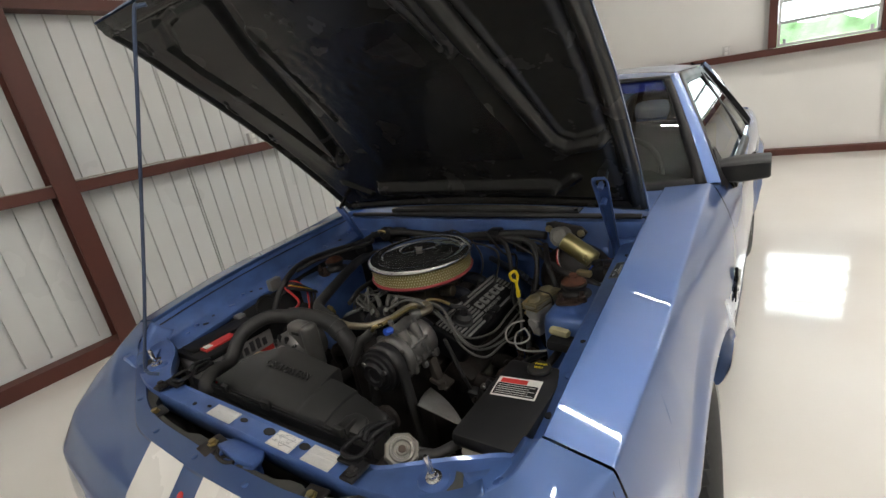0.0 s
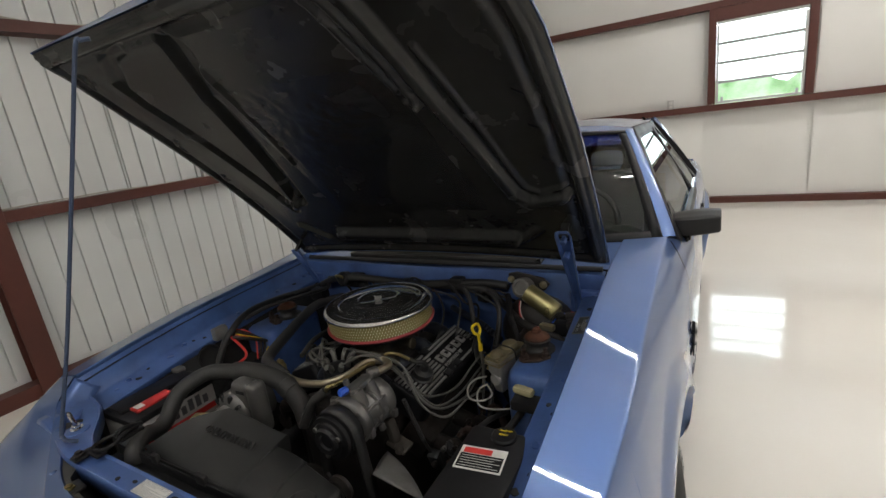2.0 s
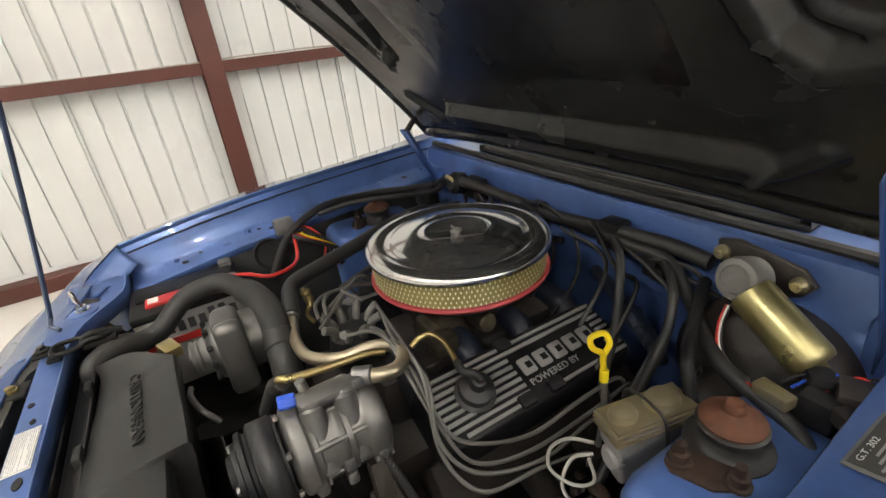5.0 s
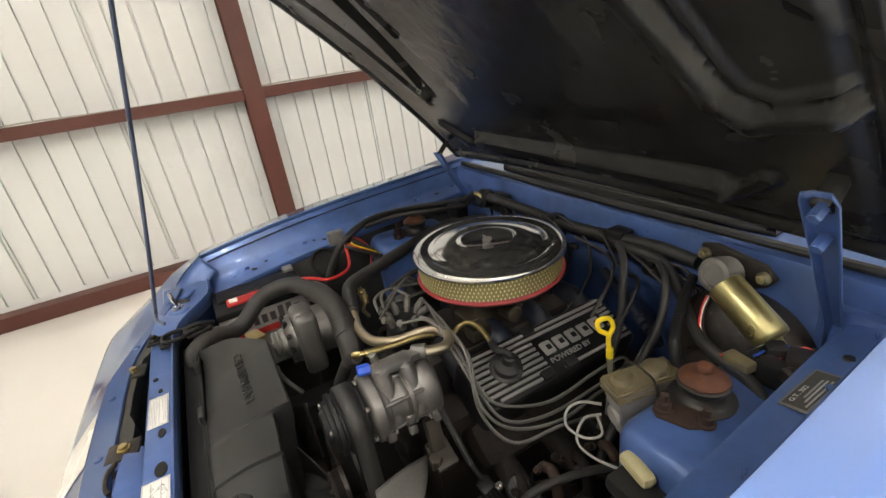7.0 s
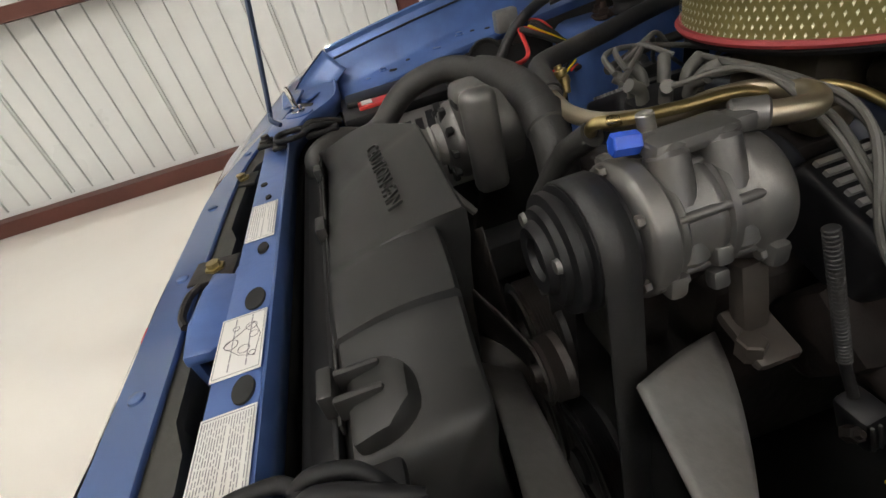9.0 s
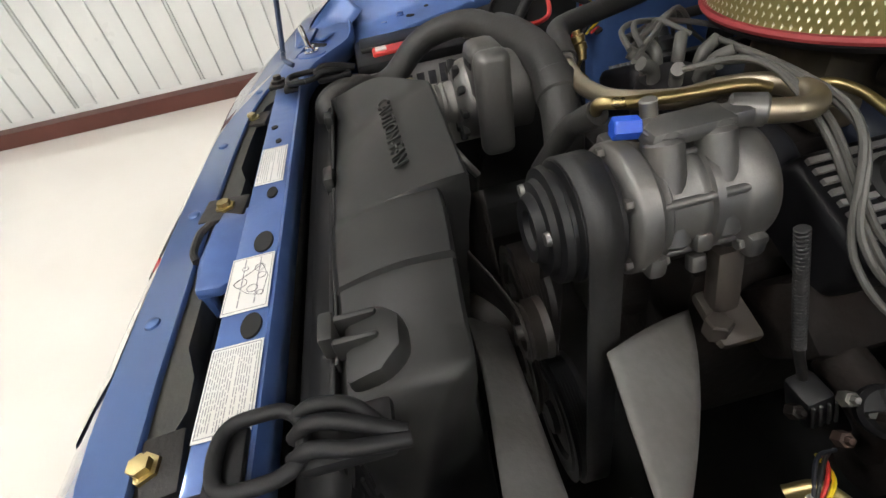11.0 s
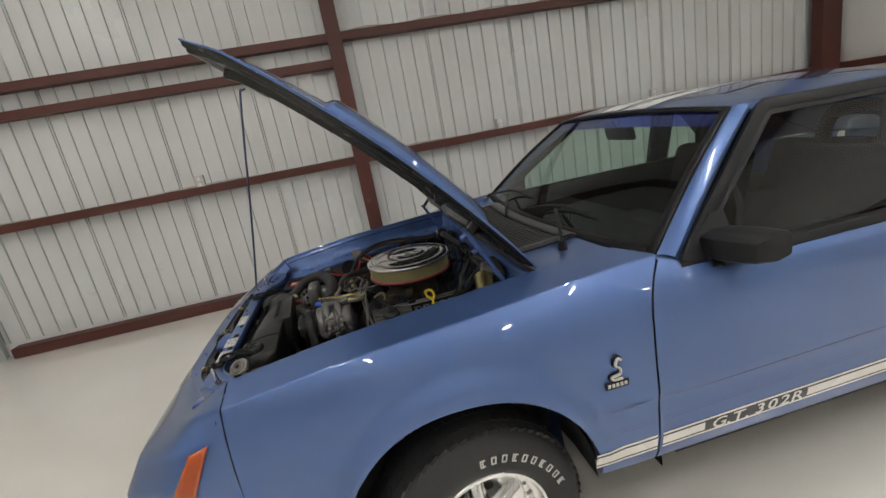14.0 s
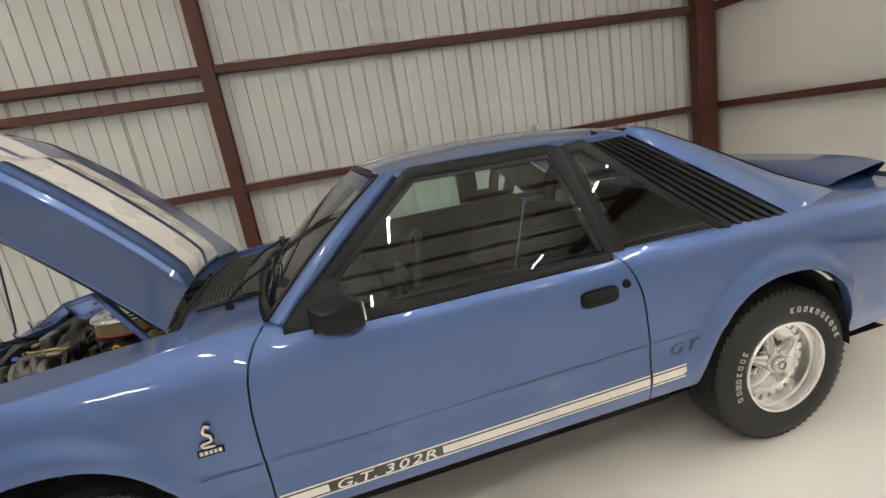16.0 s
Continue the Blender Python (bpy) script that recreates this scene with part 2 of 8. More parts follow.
def thing(name, label, category, group="", at=(0, 0, 0)):
    ob = new(name)
    ob.location = at
    ob.empty_display_size = 0.1
    return tagged(ob, label, category, group)


def box(bm, c, s, bev=0.0, m=None, seg=2):
    """A box of size s at c, edges rounded by bev; m turns it about c."""
    t = Matrix.Translation(c) @ (m.to_4x4() if m else Matrix.Identity(4)) @ Matrix.Diagonal((*s, 1))
    r = bmesh.ops.create_cube(bm, size=1, matrix=t)
    if bev:
        es = list({e for v in r["verts"] for e in v.link_edges})
        bmesh.ops.bevel(bm, geom=es, offset=bev, segments=seg, affect="EDGES", profile=0.5)
    return bm


def rot(axis, degrees):
    return Matrix.Rotation(radians(degrees), 3, axis)


def frame_of(p, d):
    """A matrix at p whose z points along d."""
    return Matrix.Translation(p) @ Vector(d).to_track_quat("Z", "Y").to_matrix().to_4x4()


def lathe(bm, prof, m=None, n=36):
    """A turned body from (radius, height) pairs round z."""
    m = m or Matrix.Identity(4)
    rings = []
    for r, h in prof:
        if r < 1e-5:
            rings.append([bm.verts.new(m @ Vector((0, 0, h)))])
        else:
            rings.append([bm.verts.new(m @ Vector((r * math.cos(2 * math.pi * k / n), r * math.sin(2 * math.pi * k / n), h))) for k in range(n)])
    for a, b in zip(rings, rings[1:]):
        if len(a) == 1 and len(b) == 1:
            continue
        for k in range(n):
            j = (k + 1) % n
            vs = [a[0], b[k], b[j]] if len(a) == 1 else [a[k], a[j], b[0]] if len(b) == 1 else [a[k], a[j], b[j], b[k]]
            bm.faces.new(vs)
    return bm


def rod(bm, a, b, r, n=16, cap=0.0):
    a, b = Vector(a), Vector(b)
    h = (b - a).length
    c = min(cap or r * 0.15, h / 3)
    return lathe(bm, [(0, 0), (r - c, 0), (r, c), (r, h - c), (r - c, h), (0, h)], frame_of(a, b - a), n)


def spline(pts, sub=8):
    pts = [Vector(p) for p in pts]
    if len(pts) < 3:
        return pts
    q = [2 * pts[0] - pts[1]] + pts + [2 * pts[-1] - pts[-2]]
    out = []
    for i in range(1, len(q) - 2):
        p0, p1, p2, p3 = q[i - 1:i + 3]
        for k in range(sub):
            t = k / sub
            out.append(0.5 * (2 * p1 + (p2 - p0) * t + (2 * p0 - 5 * p1 + 4 * p2 - p3) * t * t + (3 * p1 - p0 - 3 * p2 + p3) * t ** 3))
    return out + [pts[-1]]


def tube(bm, pts, r, n=10, sub=8, ribs=0.0):
    """A hose or wire through pts. ribs: depth of a convoluted tube's rings."""
    path = spline(pts, sub)
    up = Vector((0, 0, 1))
    rings = []
    for i, p in enumerate(path):
        d = (path[min(i + 1, len(path) - 1)] - path[max(i - 1, 0)]).normalized()
        s = d.cross(up)
        if s.length < 0.05:
            s = d.cross(Vector((1, 0, 0)))
        s.normalize()
        u = s.cross(d).normalized()
        up = u
        rr = r + (ribs if i % 2 else 0)
        rings.append([bm.verts.new(p + rr * (math.cos(2 * math.pi * k / n) * s + math.sin(2 * math.pi * k / n) * u)) for k in range(n)])
    for a, b in zip(rings, rings[1:]):
        for k in range(n):
            bm.faces.new((a[k], a[(k + 1) % n], b[(k + 1) % n], b[k]))
    bm.faces.new(rings[0][::-1])
    bm.faces.new(rings[-1])
    return bm


def sheet(bm, rows, closed=False):
    """A skin over rows of points, all rows of one length."""
    vs = [[bm.verts.new(p) for p in row] for row in rows]
    for a, b in zip(vs, vs[1:]):
        n = len(a)
        for k in range(n if closed else n - 1):
            j = (k + 1) % n
            bm.faces.new((a[k], a[j], b[j], b[k]))
    return vs


def prism(bm, outline, m, depth, bev=0.0):
    """An outline of (x, y) extruded along z by depth, at the pose m."""
    a = [bm.verts.new(m @ Vector((x, y, 0))) for x, y in outline]
    b = [bm.verts.new(m @ Vector((x, y, depth))) for x, y in outline]
    fs = [bm.faces.new(a[::-1]), bm.faces.new(b)]
    n = len(a)
    for k in range(n):
        fs.append(bm.faces.new((a[k], a[(k + 1) % n], b[(k + 1) % n], b[k])))
    if bev:
        bmesh.ops.bevel(bm, geom=list({e for f in fs for e in f.edges}), offset=bev, segments=2, affect="EDGES", profile=0.5)
    return bm


def lerp(table, v):
    """Piecewise linear look-up."""
    if v <= table[0][0]:
        return table[0][1]
    for (a, p), (b, q) in zip(table, table[1:]):
        if v <= b:
            return p + (q - p) * (v - a) / (b - a)
    return table[-1][1]


def smooth(a, b, v):
    t = max(0.0, min(1.0, (v - a) / (b - a)))
    return t * t * (3 - 2 * t)


def lettering(name, text, size, m, material, parent, depth=0.001, label="", squeeze=1.0, shear=0.0, bold=0.0):
    cu = bpy.data.curves.new(name, "FONT")
    cu.body, cu.size, cu.extrude, cu.shear, cu.offset = text, size, depth, shear, bold
    cu.align_x, cu.align_y = "CENTER", "CENTER"
    tmp = bpy.data.objects.new(name, cu)
    scene.collection.objects.link(tmp)
    me = bpy.data.meshes.new_from_object(tmp.evaluated_get(bpy.context.evaluated_depsgraph_get()))
    bpy.data.objects.remove(tmp)
    me.transform(m @ Matrix.Diagonal((squeeze, 1, 1, 1)))
    me.materials.clear()
    me.materials.append(material)
    ob = new(name, me)
    ob.parent = parent
    if label:
        ob["label"] = label
    return ob


def plane_pose(o, ux, uy):
    """A pose at o whose x runs along ux and y near uy."""
    x = Vector(ux).normalized()
    z = x.cross(Vector(uy)).normalized()
    y = z.cross(x)
    return Matrix.Translation(o) @ Matrix((x, y, z)).transposed().to_4x4()

# ---- the building ----
WX, GX = -3.22, -3.08        # left wall: sheet and inner face of the girts
WY, GY = 6.14, 6.00          # far wall
EX, SY, TOP = 8.0, -8.0, 5.2
LAMP_Z = 4.09                # hanging height of the tube lamps

bm = bm_new()
box(bm, ((WX + EX) / 2, (WY + SY) / 2, -0.05), (EX - WX + 0.6, WY - SY + 0.6, 0.1))
tagged(part("floor", bm, M_FLOOR, smooth=False), "glossy white epoxy-coated concrete floor", "floor", kind="structure")

# left wall: ribbed sheet, one groove every 0.153 m, doubled at the laps
bm = bm_new()
ys = [(-1.802 + 0.1531 * k, k % 6 == 0) for k in range(-40, 52)]
pts = [(SY - 0.1, 0.0)]
for y, lap in ys:
    for o in ((0.0, 0.022) if lap else (0.0,)):
        pts += [(y + o, 0.0), (y + o + 0.003, -0.022), (y + o + 0.013, -0.022), (y + o + 0.016, 0.0)]
pts.append((WY + 0.1, 0.0))
DOOR_Y0, DOOR_Y1 = -4.86, -3.84
def wall_strip(pts, z0, z1):
    a = [bm.verts.new((WX + d, yy, z0)) for yy, d in pts]
    b = [bm.verts.new((WX + d, yy, z1)) for yy, d in pts]
    for i in range(len(a) - 1):
        bm.faces.new((a[i], a[i + 1], b[i + 1], b[i]))
wall_strip([p for p in pts if p[0] > DOOR_Y1], 0.13, TOP)
wall_strip([p for p in pts if p[0] < DOOR_Y0], 0.13, TOP)
wall_strip([p for p in pts if DOOR_Y0 <= p[0] <= DOOR_Y1], 2.12, TOP)
box(bm, (WX - 0.06, (WY + DOOR_Y1) / 2, TOP / 2), (0.08, WY - DOOR_Y1, TOP))
box(bm, (WX - 0.06, (SY + DOOR_Y0) / 2, TOP / 2), (0.08, DOOR_Y0 - SY, TOP))
box(bm, (WX - 0.06, (DOOR_Y0 + DOOR_Y1) / 2, (2.12 + TOP) / 2), (0.08, DOOR_Y1 - DOOR_Y0, TOP - 2.12))
box(bm, (WX - 0.008, (WY + DOOR_Y1) / 2, 0.066), (0.02, WY - DOOR_Y1, 0.132))
wall_left = tagged(part("wall_left", bm, M_SHEET, smooth=False), "white ribbed metal sheet wall of a workshop", "wall", kind="structure")

# far wall with the window opening
WIN = (0.90, 1.85, 1.27, 2.28)
bm = bm_new()
def far_box(x0, x1, z0, z1):
    box(bm, ((x0 + x1) / 2, WY + 0.05, (z0 + z1) / 2), (x1 - x0, 0.1, z1 - z0))
far_box(WX - 0.1, WIN[0], 0, TOP)
far_box(WIN[1], EX + 0.1, 0, TOP)
far_box(WIN[0], WIN[1], 0, WIN[2])
far_box(WIN[0], WIN[1], WIN[3], TOP)
tagged(part("wall_far", bm, M_LINER, smooth=False), "smooth white insulated liner wall", "wall", kind="structure")

# liner blankets that sag a little between the girts
for z0, z1 in ((0.10, 1.21), (1.29, 2.41), (2.49, TOP - 0.02)):
    for x0, x1 in ((WX + 0.14, WIN[0] - 0.10), (WIN[1] + 0.10, EX)):
        nx = 60
        bm = bm_new()
        rows = []
        for i in range(13):
            v = i / 12
            rows.append([(x0 + (x1 - x0) * j / nx, WY - 0.004 - 0.05 * math.sin(math.pi * v) * (0.8 + 0.2 * math.sin(5 * (x0 + (x1 - x0) * j / nx))), z0 + (z1 - z0) * v) for j in range(nx + 1)])
        sheet(bm, rows)
        tagged(part("wall_liner", bm, M_LINER), "white vinyl insulation blanket bulging between the wall rails", "wall lining", kind="structure")

for nm, c, s in (("wall_right", (EX + 0.05, (WY + SY) / 2, TOP / 2), (0.1, WY - SY, TOP)), ("wall_near", ((WX + EX) / 2, SY - 0.05, TOP / 2), (EX - WX + 0.2, 0.1, TOP))):
    bm = bm_new()
    box(bm, c, s)
    tagged(part(nm, bm, M_LINER, smooth=False), "plain white lined workshop wall", "wall", kind="structure")
bm = bm_new()
box(bm, ((WX + EX) / 2, (WY + SY) / 2, TOP + 0.05), (EX - WX + 0.4, WY - SY + 0.4, 0.1))
tagged(part("ceiling", bm, M_LINER, smooth=False), "white insulated workshop ceiling", "ceiling", kind="structure")


def channel(name, a, b, web, flange, parent_label, axis):
    """A cold-formed C rail from a to b: web and two lips."""
    bm = bm_new()
    a, b = Vector(a), Vector(b)
    c, d = (a + b) / 2, b - a
    t = 0.006
    if axis == "y":
        box(bm, (c.x, c.y, c.z), (t, d.y, web), 0.002)
        box(bm, (c.x - flange / 2, c.y, c.z + web / 2 - t / 2), (flange, d.y, t), 0.001)
        box(bm, (c.x - flange / 2, c.y, c.z - web / 2 + t / 2), (flange, d.y, t), 0.001)
    else:
        box(bm, (c.x, c.y, c.z), (d.x, t, web), 0.002)
        box(bm, (c.x, c.y + flange / 2, c.z + web / 2 - t / 2), (d.x, flange, t), 0.001)
        box(bm, (c.x, c.y + flange / 2, c.z - web / 2 + t / 2), (d.x, flange, t), 0.001)
    return tagged(part(name, bm, M_STEEL, smooth=False), parent_label, "wall rail", "wall rails", "structure")


GIRT = "oxide-red painted steel wall rail"
for z, y0, y1 in ((1.25, DOOR_Y1 + 0.14, WY), (2.45, SY, WY), (2.215, SY, -0.02)):
    channel("girt", (GX, y0, z), (GX, y1, z), 0.078, 0.135, GIRT, "y")
for z in (1.245, 2.445):
    channel("girt", (WX + 0.2, GY, z), (EX, GY, z), 0.078, 0.135, GIRT, "x")
for z in (1.25, 2.45):
    bm = bm_new()
    box(bm, (EX - 0.08, (WY + SY) / 2, z), (0.15, WY - SY, 0.078), 0.003)
    tagged(part("girt", bm, M_STEEL, smooth=False), GIRT, "wall rail", "wall rails", "structure")


def post(name, x0, x1, y0, y1, label, z1=TOP):
    """A wide-flange column: two flanges and a web."""
    bm = bm_new()
    t = 0.012
    box(bm, (x1 - t / 2, (y0 + y1) / 2, z1 / 2), (t, y1 - y0, z1), 0.002)
    box(bm, (x0 + t / 2, (y0 + y1) / 2, z1 / 2), (t, y1 - y0, z1), 0.002)
    box(bm, ((x0 + x1) / 2, (y0 + y1) / 2, z1 / 2), (x1 - x0 - 2 * t - 0.002, t, z1))
    box(bm, ((x0 + x1) / 2, (y0 + y1) / 2, 0.008), (x1 - x0 + 0.08, y1 - y0 + 0.06, 0.016), 0.002)
    return tagged(part(name, bm, M_STEEL, smooth=False), label, "column", "steel columns", "structure")


post("column", WX + 0.01, GX + 0.012, -0.035, 0.105, "oxide-red steel wall column")
bm = bm_new()
box(bm, (-3.06, 5.86, TOP / 2), (0.14, 0.28, TOP), 0.004)
tagged(part("column", bm, M_STEEL, smooth=False), "oxide-red steel corner column", "column", "steel columns", "structure")
post("column", WX + 0.01, GX + 0.012, -6.1, -5.96, "oxide-red steel wall column")

# base angles
bm = bm_new()
box(bm, (GX - 0.065, (WY + DOOR_Y1) / 2 + 0.06, 0.052), (0.13, WY - DOOR_Y1 - 0.13, 0.104), 0.006)
tagged(part("baseboard", bm, M_STEEL, smooth=False), "oxide-red steel base channel along the wall", "base rail", kind="structure")
bm = bm_new()
box(bm, ((WX + EX) / 2 + 0.1, WY - 0.045, 0.04), (EX - WX - 0.4, 0.09, 0.08), 0.006)
tagged(part("baseboard", bm, M_STEEL, smooth=False), "oxide-red steel base channel along the wall", "base rail", kind="structure")

# roof rafters and purlins
for y in (-6.0, 0.04, 5.9):
    bm = bm_new()
    box(bm, ((WX + EX) / 2, y, TOP - 0.17), (EX - WX - 0.1, 0.16, 0.32), 0.006)
    tagged(part("rafter", bm, M_STEEL, smooth=False), "oxide-red steel roof rafter", "rafter", "roof rafters", "structure")
for x in (-2.3, -1.1, 0.1, 1.3, 2.5, 3.7, 4.9, 6.1, 7.3):
    bm = bm_new()
    box(bm, (x, (WY + SY) / 2, TOP - 0.06), (0.07, WY - SY - 0.1, 0.12), 0.004)
    tagged(part("purlin", bm, M_STEEL, smooth=False), "oxide-red steel roof purlin", "purlin", "roof purlins", "structure")

# window: red jambs between the rails, aluminium frame, four hinged panes
win = tagged(thing("window_1", "aluminium window with four hinged glass panes, red steel surround", "window", at=(1.375, GY, 1.27)), kind="structure")
def win_part(name, c, s, mat, bev=0.003, parent=win, m=None):
    bm = bm_new()
    box(bm, Vector(c) - Vector(win.location), s, bev, m)
    return part(name, bm, mat, parent, smooth=False)
ZT, ZB = 2.405, 1.29
for x in (0.885, 1.875):
    win_part("jamb", (x, GY + 0.06, (ZT + ZB) / 2), (0.085, 0.135, ZT - ZB), M_STEEL)
win_part("head", (1.38, GY + 0.06, 2.33), (0.905, 0.13, 0.145), M_STEEL)
for x in (0.945, 1.815):
    win_part("window_frame", (x, GY + 0.05, 1.75), (0.03, 0.06, 0.92), M_FRAME_W)
for z in (1.306, 2.243):
    win_part("window_frame", (1.38, GY + 0.05, z), (0.90, 0.06, 0.03), M_FRAME_W)
for i in range(4):
    z = 1.321 + 0.2268 * i
    if i:
        win_part("glazing_bar", (1.38, GY + 0.045, z), (0.84, 0.05, 0.034), M_JAMB, 0.003)
    pane = win_part("pane", (1.38, GY + 0.055, z + 0.113), (0.838, 0.004, 0.206), M_PANE, 0.0)
    pane.visible_shadow = False
    pane.rotation_euler = (radians((0, 1.2, -0.8, 0.6)[i]), 0, 0)
for x in (1.0, 1.76):
    win_part("latch", (x, GY + 0.02, 1.345), (0.03, 0.02, 0.05), M_FRAME_W)

# outside: lawn, hedge line and sky glow far beyond the window
m, n, l, p = nodes_of("far_trees")
tc = n.new("ShaderNodeTexCoord")
nz = n.new("ShaderNodeTexNoise")
nz.inputs["Scale"].default_value, nz.inputs["Detail"].default_value = 1.1, 8
l.new(tc.outputs["Object"], nz.inputs["Vector"])
rp = n.new("ShaderNodeValToRGB")
rp.color_ramp.elements[0].color, rp.color_ramp.elements[1].color = (0.22, 0.42, 0.15, 1), (0.75, 0.92, 0.66, 1)
rp.color_ramp.elements[0].position, rp.color_ramp.elements[1].position = 0.36, 0.64
l.new(nz.outputs[0], rp.inputs[0])
l.new(rp.outputs[0], p.inputs["Base Color"])
# the trees emit their own colour in place of sunlight
l.new(rp.outputs[0], p.inputs["Emission Color"])
p.inputs["Emission Strength"].default_value = 1.3
M_FAR = m
bm = bm_new()
rnd = random.Random(4)
pts = []
for i in range(121):
    x = -18 + 36 * i / 120
    pts.append((x, 1.62 + 0.25 * noise.noise((x * 0.5, 3, 0)) + 0.25 * noise.noise((x * 1.9, 7, 0)) + 0.1 * rnd.random()))
top = [bm.verts.new((x, 19.0, z)) for x, z in pts]
low = [bm.verts.new((x, 19.0, -0.5)) for x, z in pts]
for i in range(120):
    bm.faces.new((low[i], low[i + 1], top[i + 1], top[i]))
tagged(part("backdrop", bm, M_FAR, smooth=False), "green trees far outside the window, daylight put in as glow", "trees", kind="structure")
bm = bm_new()
box(bm, (2, 30, 6), (90, 0.2, 26))
tagged(part("backdrop", bm, glow("bright_sky", (0.90, 0.96, 1.0), 6.0), smooth=False), "bright hazy sky outside the window", "sky", kind="structure")
bm = bm_new()
box(bm, (2, 18, -0.6), (90, 24, 0.2))
tagged(part("ground", bm, surface("lawn", (0.06, 0.12, 0.03), 0.9, 0, 0.3, 3), smooth=False), "green lawn outside the workshop", "lawn", kind="structure")

# walk door in the left wall
door = tagged(thing("door_1", "closed cream-painted steel walk door in a galvanised frame", "door", at=(WX, -4.35, 0)), kind="structure")
bm = bm_new()
box(bm, (0.03, 0, 1.03), (0.045, 0.92, 2.03), 0.003)
leaf = part("leaf", bm, M_DOOR, door)
for y in (-0.49, 0.49):
    bm = bm_new()
    box(bm, (0.05, y, 1.05), (0.12, 0.045, 2.1), 0.004)
    box(bm, (0.105, y * 1.05, 1.05), (0.012, 0.075, 2.1), 0.002)
    part("jamb", bm, M_JAMB, door, smooth=False)
bm = bm_new()
box(bm, (0.05, 0, 2.085), (0.118, 0.93, 0.05), 0.004)
part("head", bm, M_JAMB, door, smooth=False)
bm = bm_new()
box(bm, (0.06, 0, 0.006), (0.13, 0.93, 0.012), 0.002)
part("threshold", bm, M_ALU_DULL, door, smooth=False)
bm = bm_new()
lathe(bm, [(0, 0.075), (0.022, 0.072), (0.028, 0.055), (0.024, 0.04), (0.012, 0.032), (0.012, 0.01), (0.032, 0.008), (0.032, 0), (0, 0)], frame_of((0.052, 0.39, 1.0), (1, 0, 0)), 20)
part("knob", bm, M_ALU, leaf, "satin metal door knob")


def outlet(y, z=1.338, x=GX - 0.02, face=(1, 0, 0)):
    """A surface-mounted double socket box on the rail."""
    o = thing("outlet_box", "galvanised double socket box on the wall rail", "socket outlet", "wall sockets", (x, y, z))
    bm = bm_new()
    box(bm, (-0.02, 0, 0), (0.05, 0.075, 0.115), 0.006)
    part("box", bm, M_OUTLET, o)
    bm = bm_new()
    box(bm, (0.008, 0, 0), (0.006, 0.08, 0.12), 0.002)
    plate = part("cover", bm, M_OUTLET, o)
    for dz in (-0.027, 0.027):
        bm = bm_new()
        box(bm, (0.012, 0, dz), (0.006, 0.034, 0.036), 0.004)
        part("socket", bm, M_OFFWHITE, plate)
    return o


first = outlet(1.60)
for y in (-1.56, -3.62, -4.9 + 8.4):
    copy_thing(first, Matrix.Translation((GX - 0.02, y, 1.338)))
oo = copy_thing(first, pose(0.42, GY + 0.02, 1.34, 0, 0, -90))

# loose cable along the rail
cable = bm_new()
pts = []
for i in range(60):
    y = -3.6 + 9.4 * i / 59
    pts.append((GX - 0.03, y, 1.292 + 0.008 * math.sin(y * 3.1) + 0.01 * abs(noise.noise((y * 2, 0, 0)))))
tube(cable, pts, 0.006, 6, 2)
tagged(part("cable", cable, M_CABLE), "grey electrical cable lying along the wall rail", "cable")
cable = bm_new()
tube(cable, [(GX - 0.03, 0.2 + 5.6 * i / 40, 2.497 + 0.012 * math.sin(i * 1.3)) for i in range(41)], 0.006, 6, 2)
tagged(part("cable", cable, M_CABLE), "grey electrical cable lying along the wall rail", "cable")

# ceiling tube lamps
lamp = thing("tube_lamp", "white hanging fixture with a bare glowing lamp tube", "ceiling light", "ceiling lights", (1.0, 1.22, LAMP_Z))
bm = bm_new()
box(bm, (0, 0, 0.042), (1.00, 0.045, 0.035), 0.006)
part("housing", bm, M_OFFWHITE, lamp)
bm = bm_new()
rod(bm, (-0.46, 0, 0.005), (0.46, 0, 0.005), 0.013, 14)
part("tube", bm, M_TUBE, lamp, "bright white lamp tube")
for x in (-0.34, 0.34):
    bm = bm_new()
    rod(bm, (x, 0, 0.058), (x, 0, TOP - LAMP_Z), 0.003, 6)
    part("hanger", bm, M_OUTLET, lamp)
lamps = [lamp]
# the tube at (-1.5, -3.62) is added to brighten the front floor and nose
for x, y in ((1.0, -3.62), (-1.5, -3.62), (-0.25, -1.22), (1.0, 4.2), (2.33, 4.2), (3.6, -3.62), (3.6, -1.22), (3.2, 1.5), (3.6, 4.2), (6.4, -3.62), (6.4, -1.22), (6.4, 1.22), (6.4, 4.2)):
    lamps.append(copy_thing(lamp, Matrix.Translation((x, y, LAMP_Z))))
def tube_share(x, y):
    """Output share by place, set for brightness: more near the front door, less over the car's nose, along the west
    side and at the rear.
    """
    if y < -3 and x < 2:
        return 1.5 if x > 0 else 0.45
    return 0.5 if x < 0 or (x < 2 and y > 4) else 1.0


for la in lamps:
    # a bare tube shines down and up
    for share, dz, turn in ((1.0, -0.010, 0.0), (LAMP_UP, 0.064, math.pi)):
        li = bpy.data.lights.new("tube_glow", "AREA")
        li.shape, li.size, li.size_y = "RECTANGLE", 0.92, 0.028
        li.energy, li.color = share * LAMP_WATTS * tube_share(la.location.x, la.location.y), (1.0, 0.97, 0.93)
        lo = new("tube_glow", li)
        lo.parent = la
        lo.location, lo.rotation_euler = (0, 0, dz), (turn, 0, 0)

# ---- the car: nose towards -y, driver's side +x, front axle over y = 0 ----
car = thing("car", "blue two-door hatchback coupe with white stripes, hood propped open", "car")

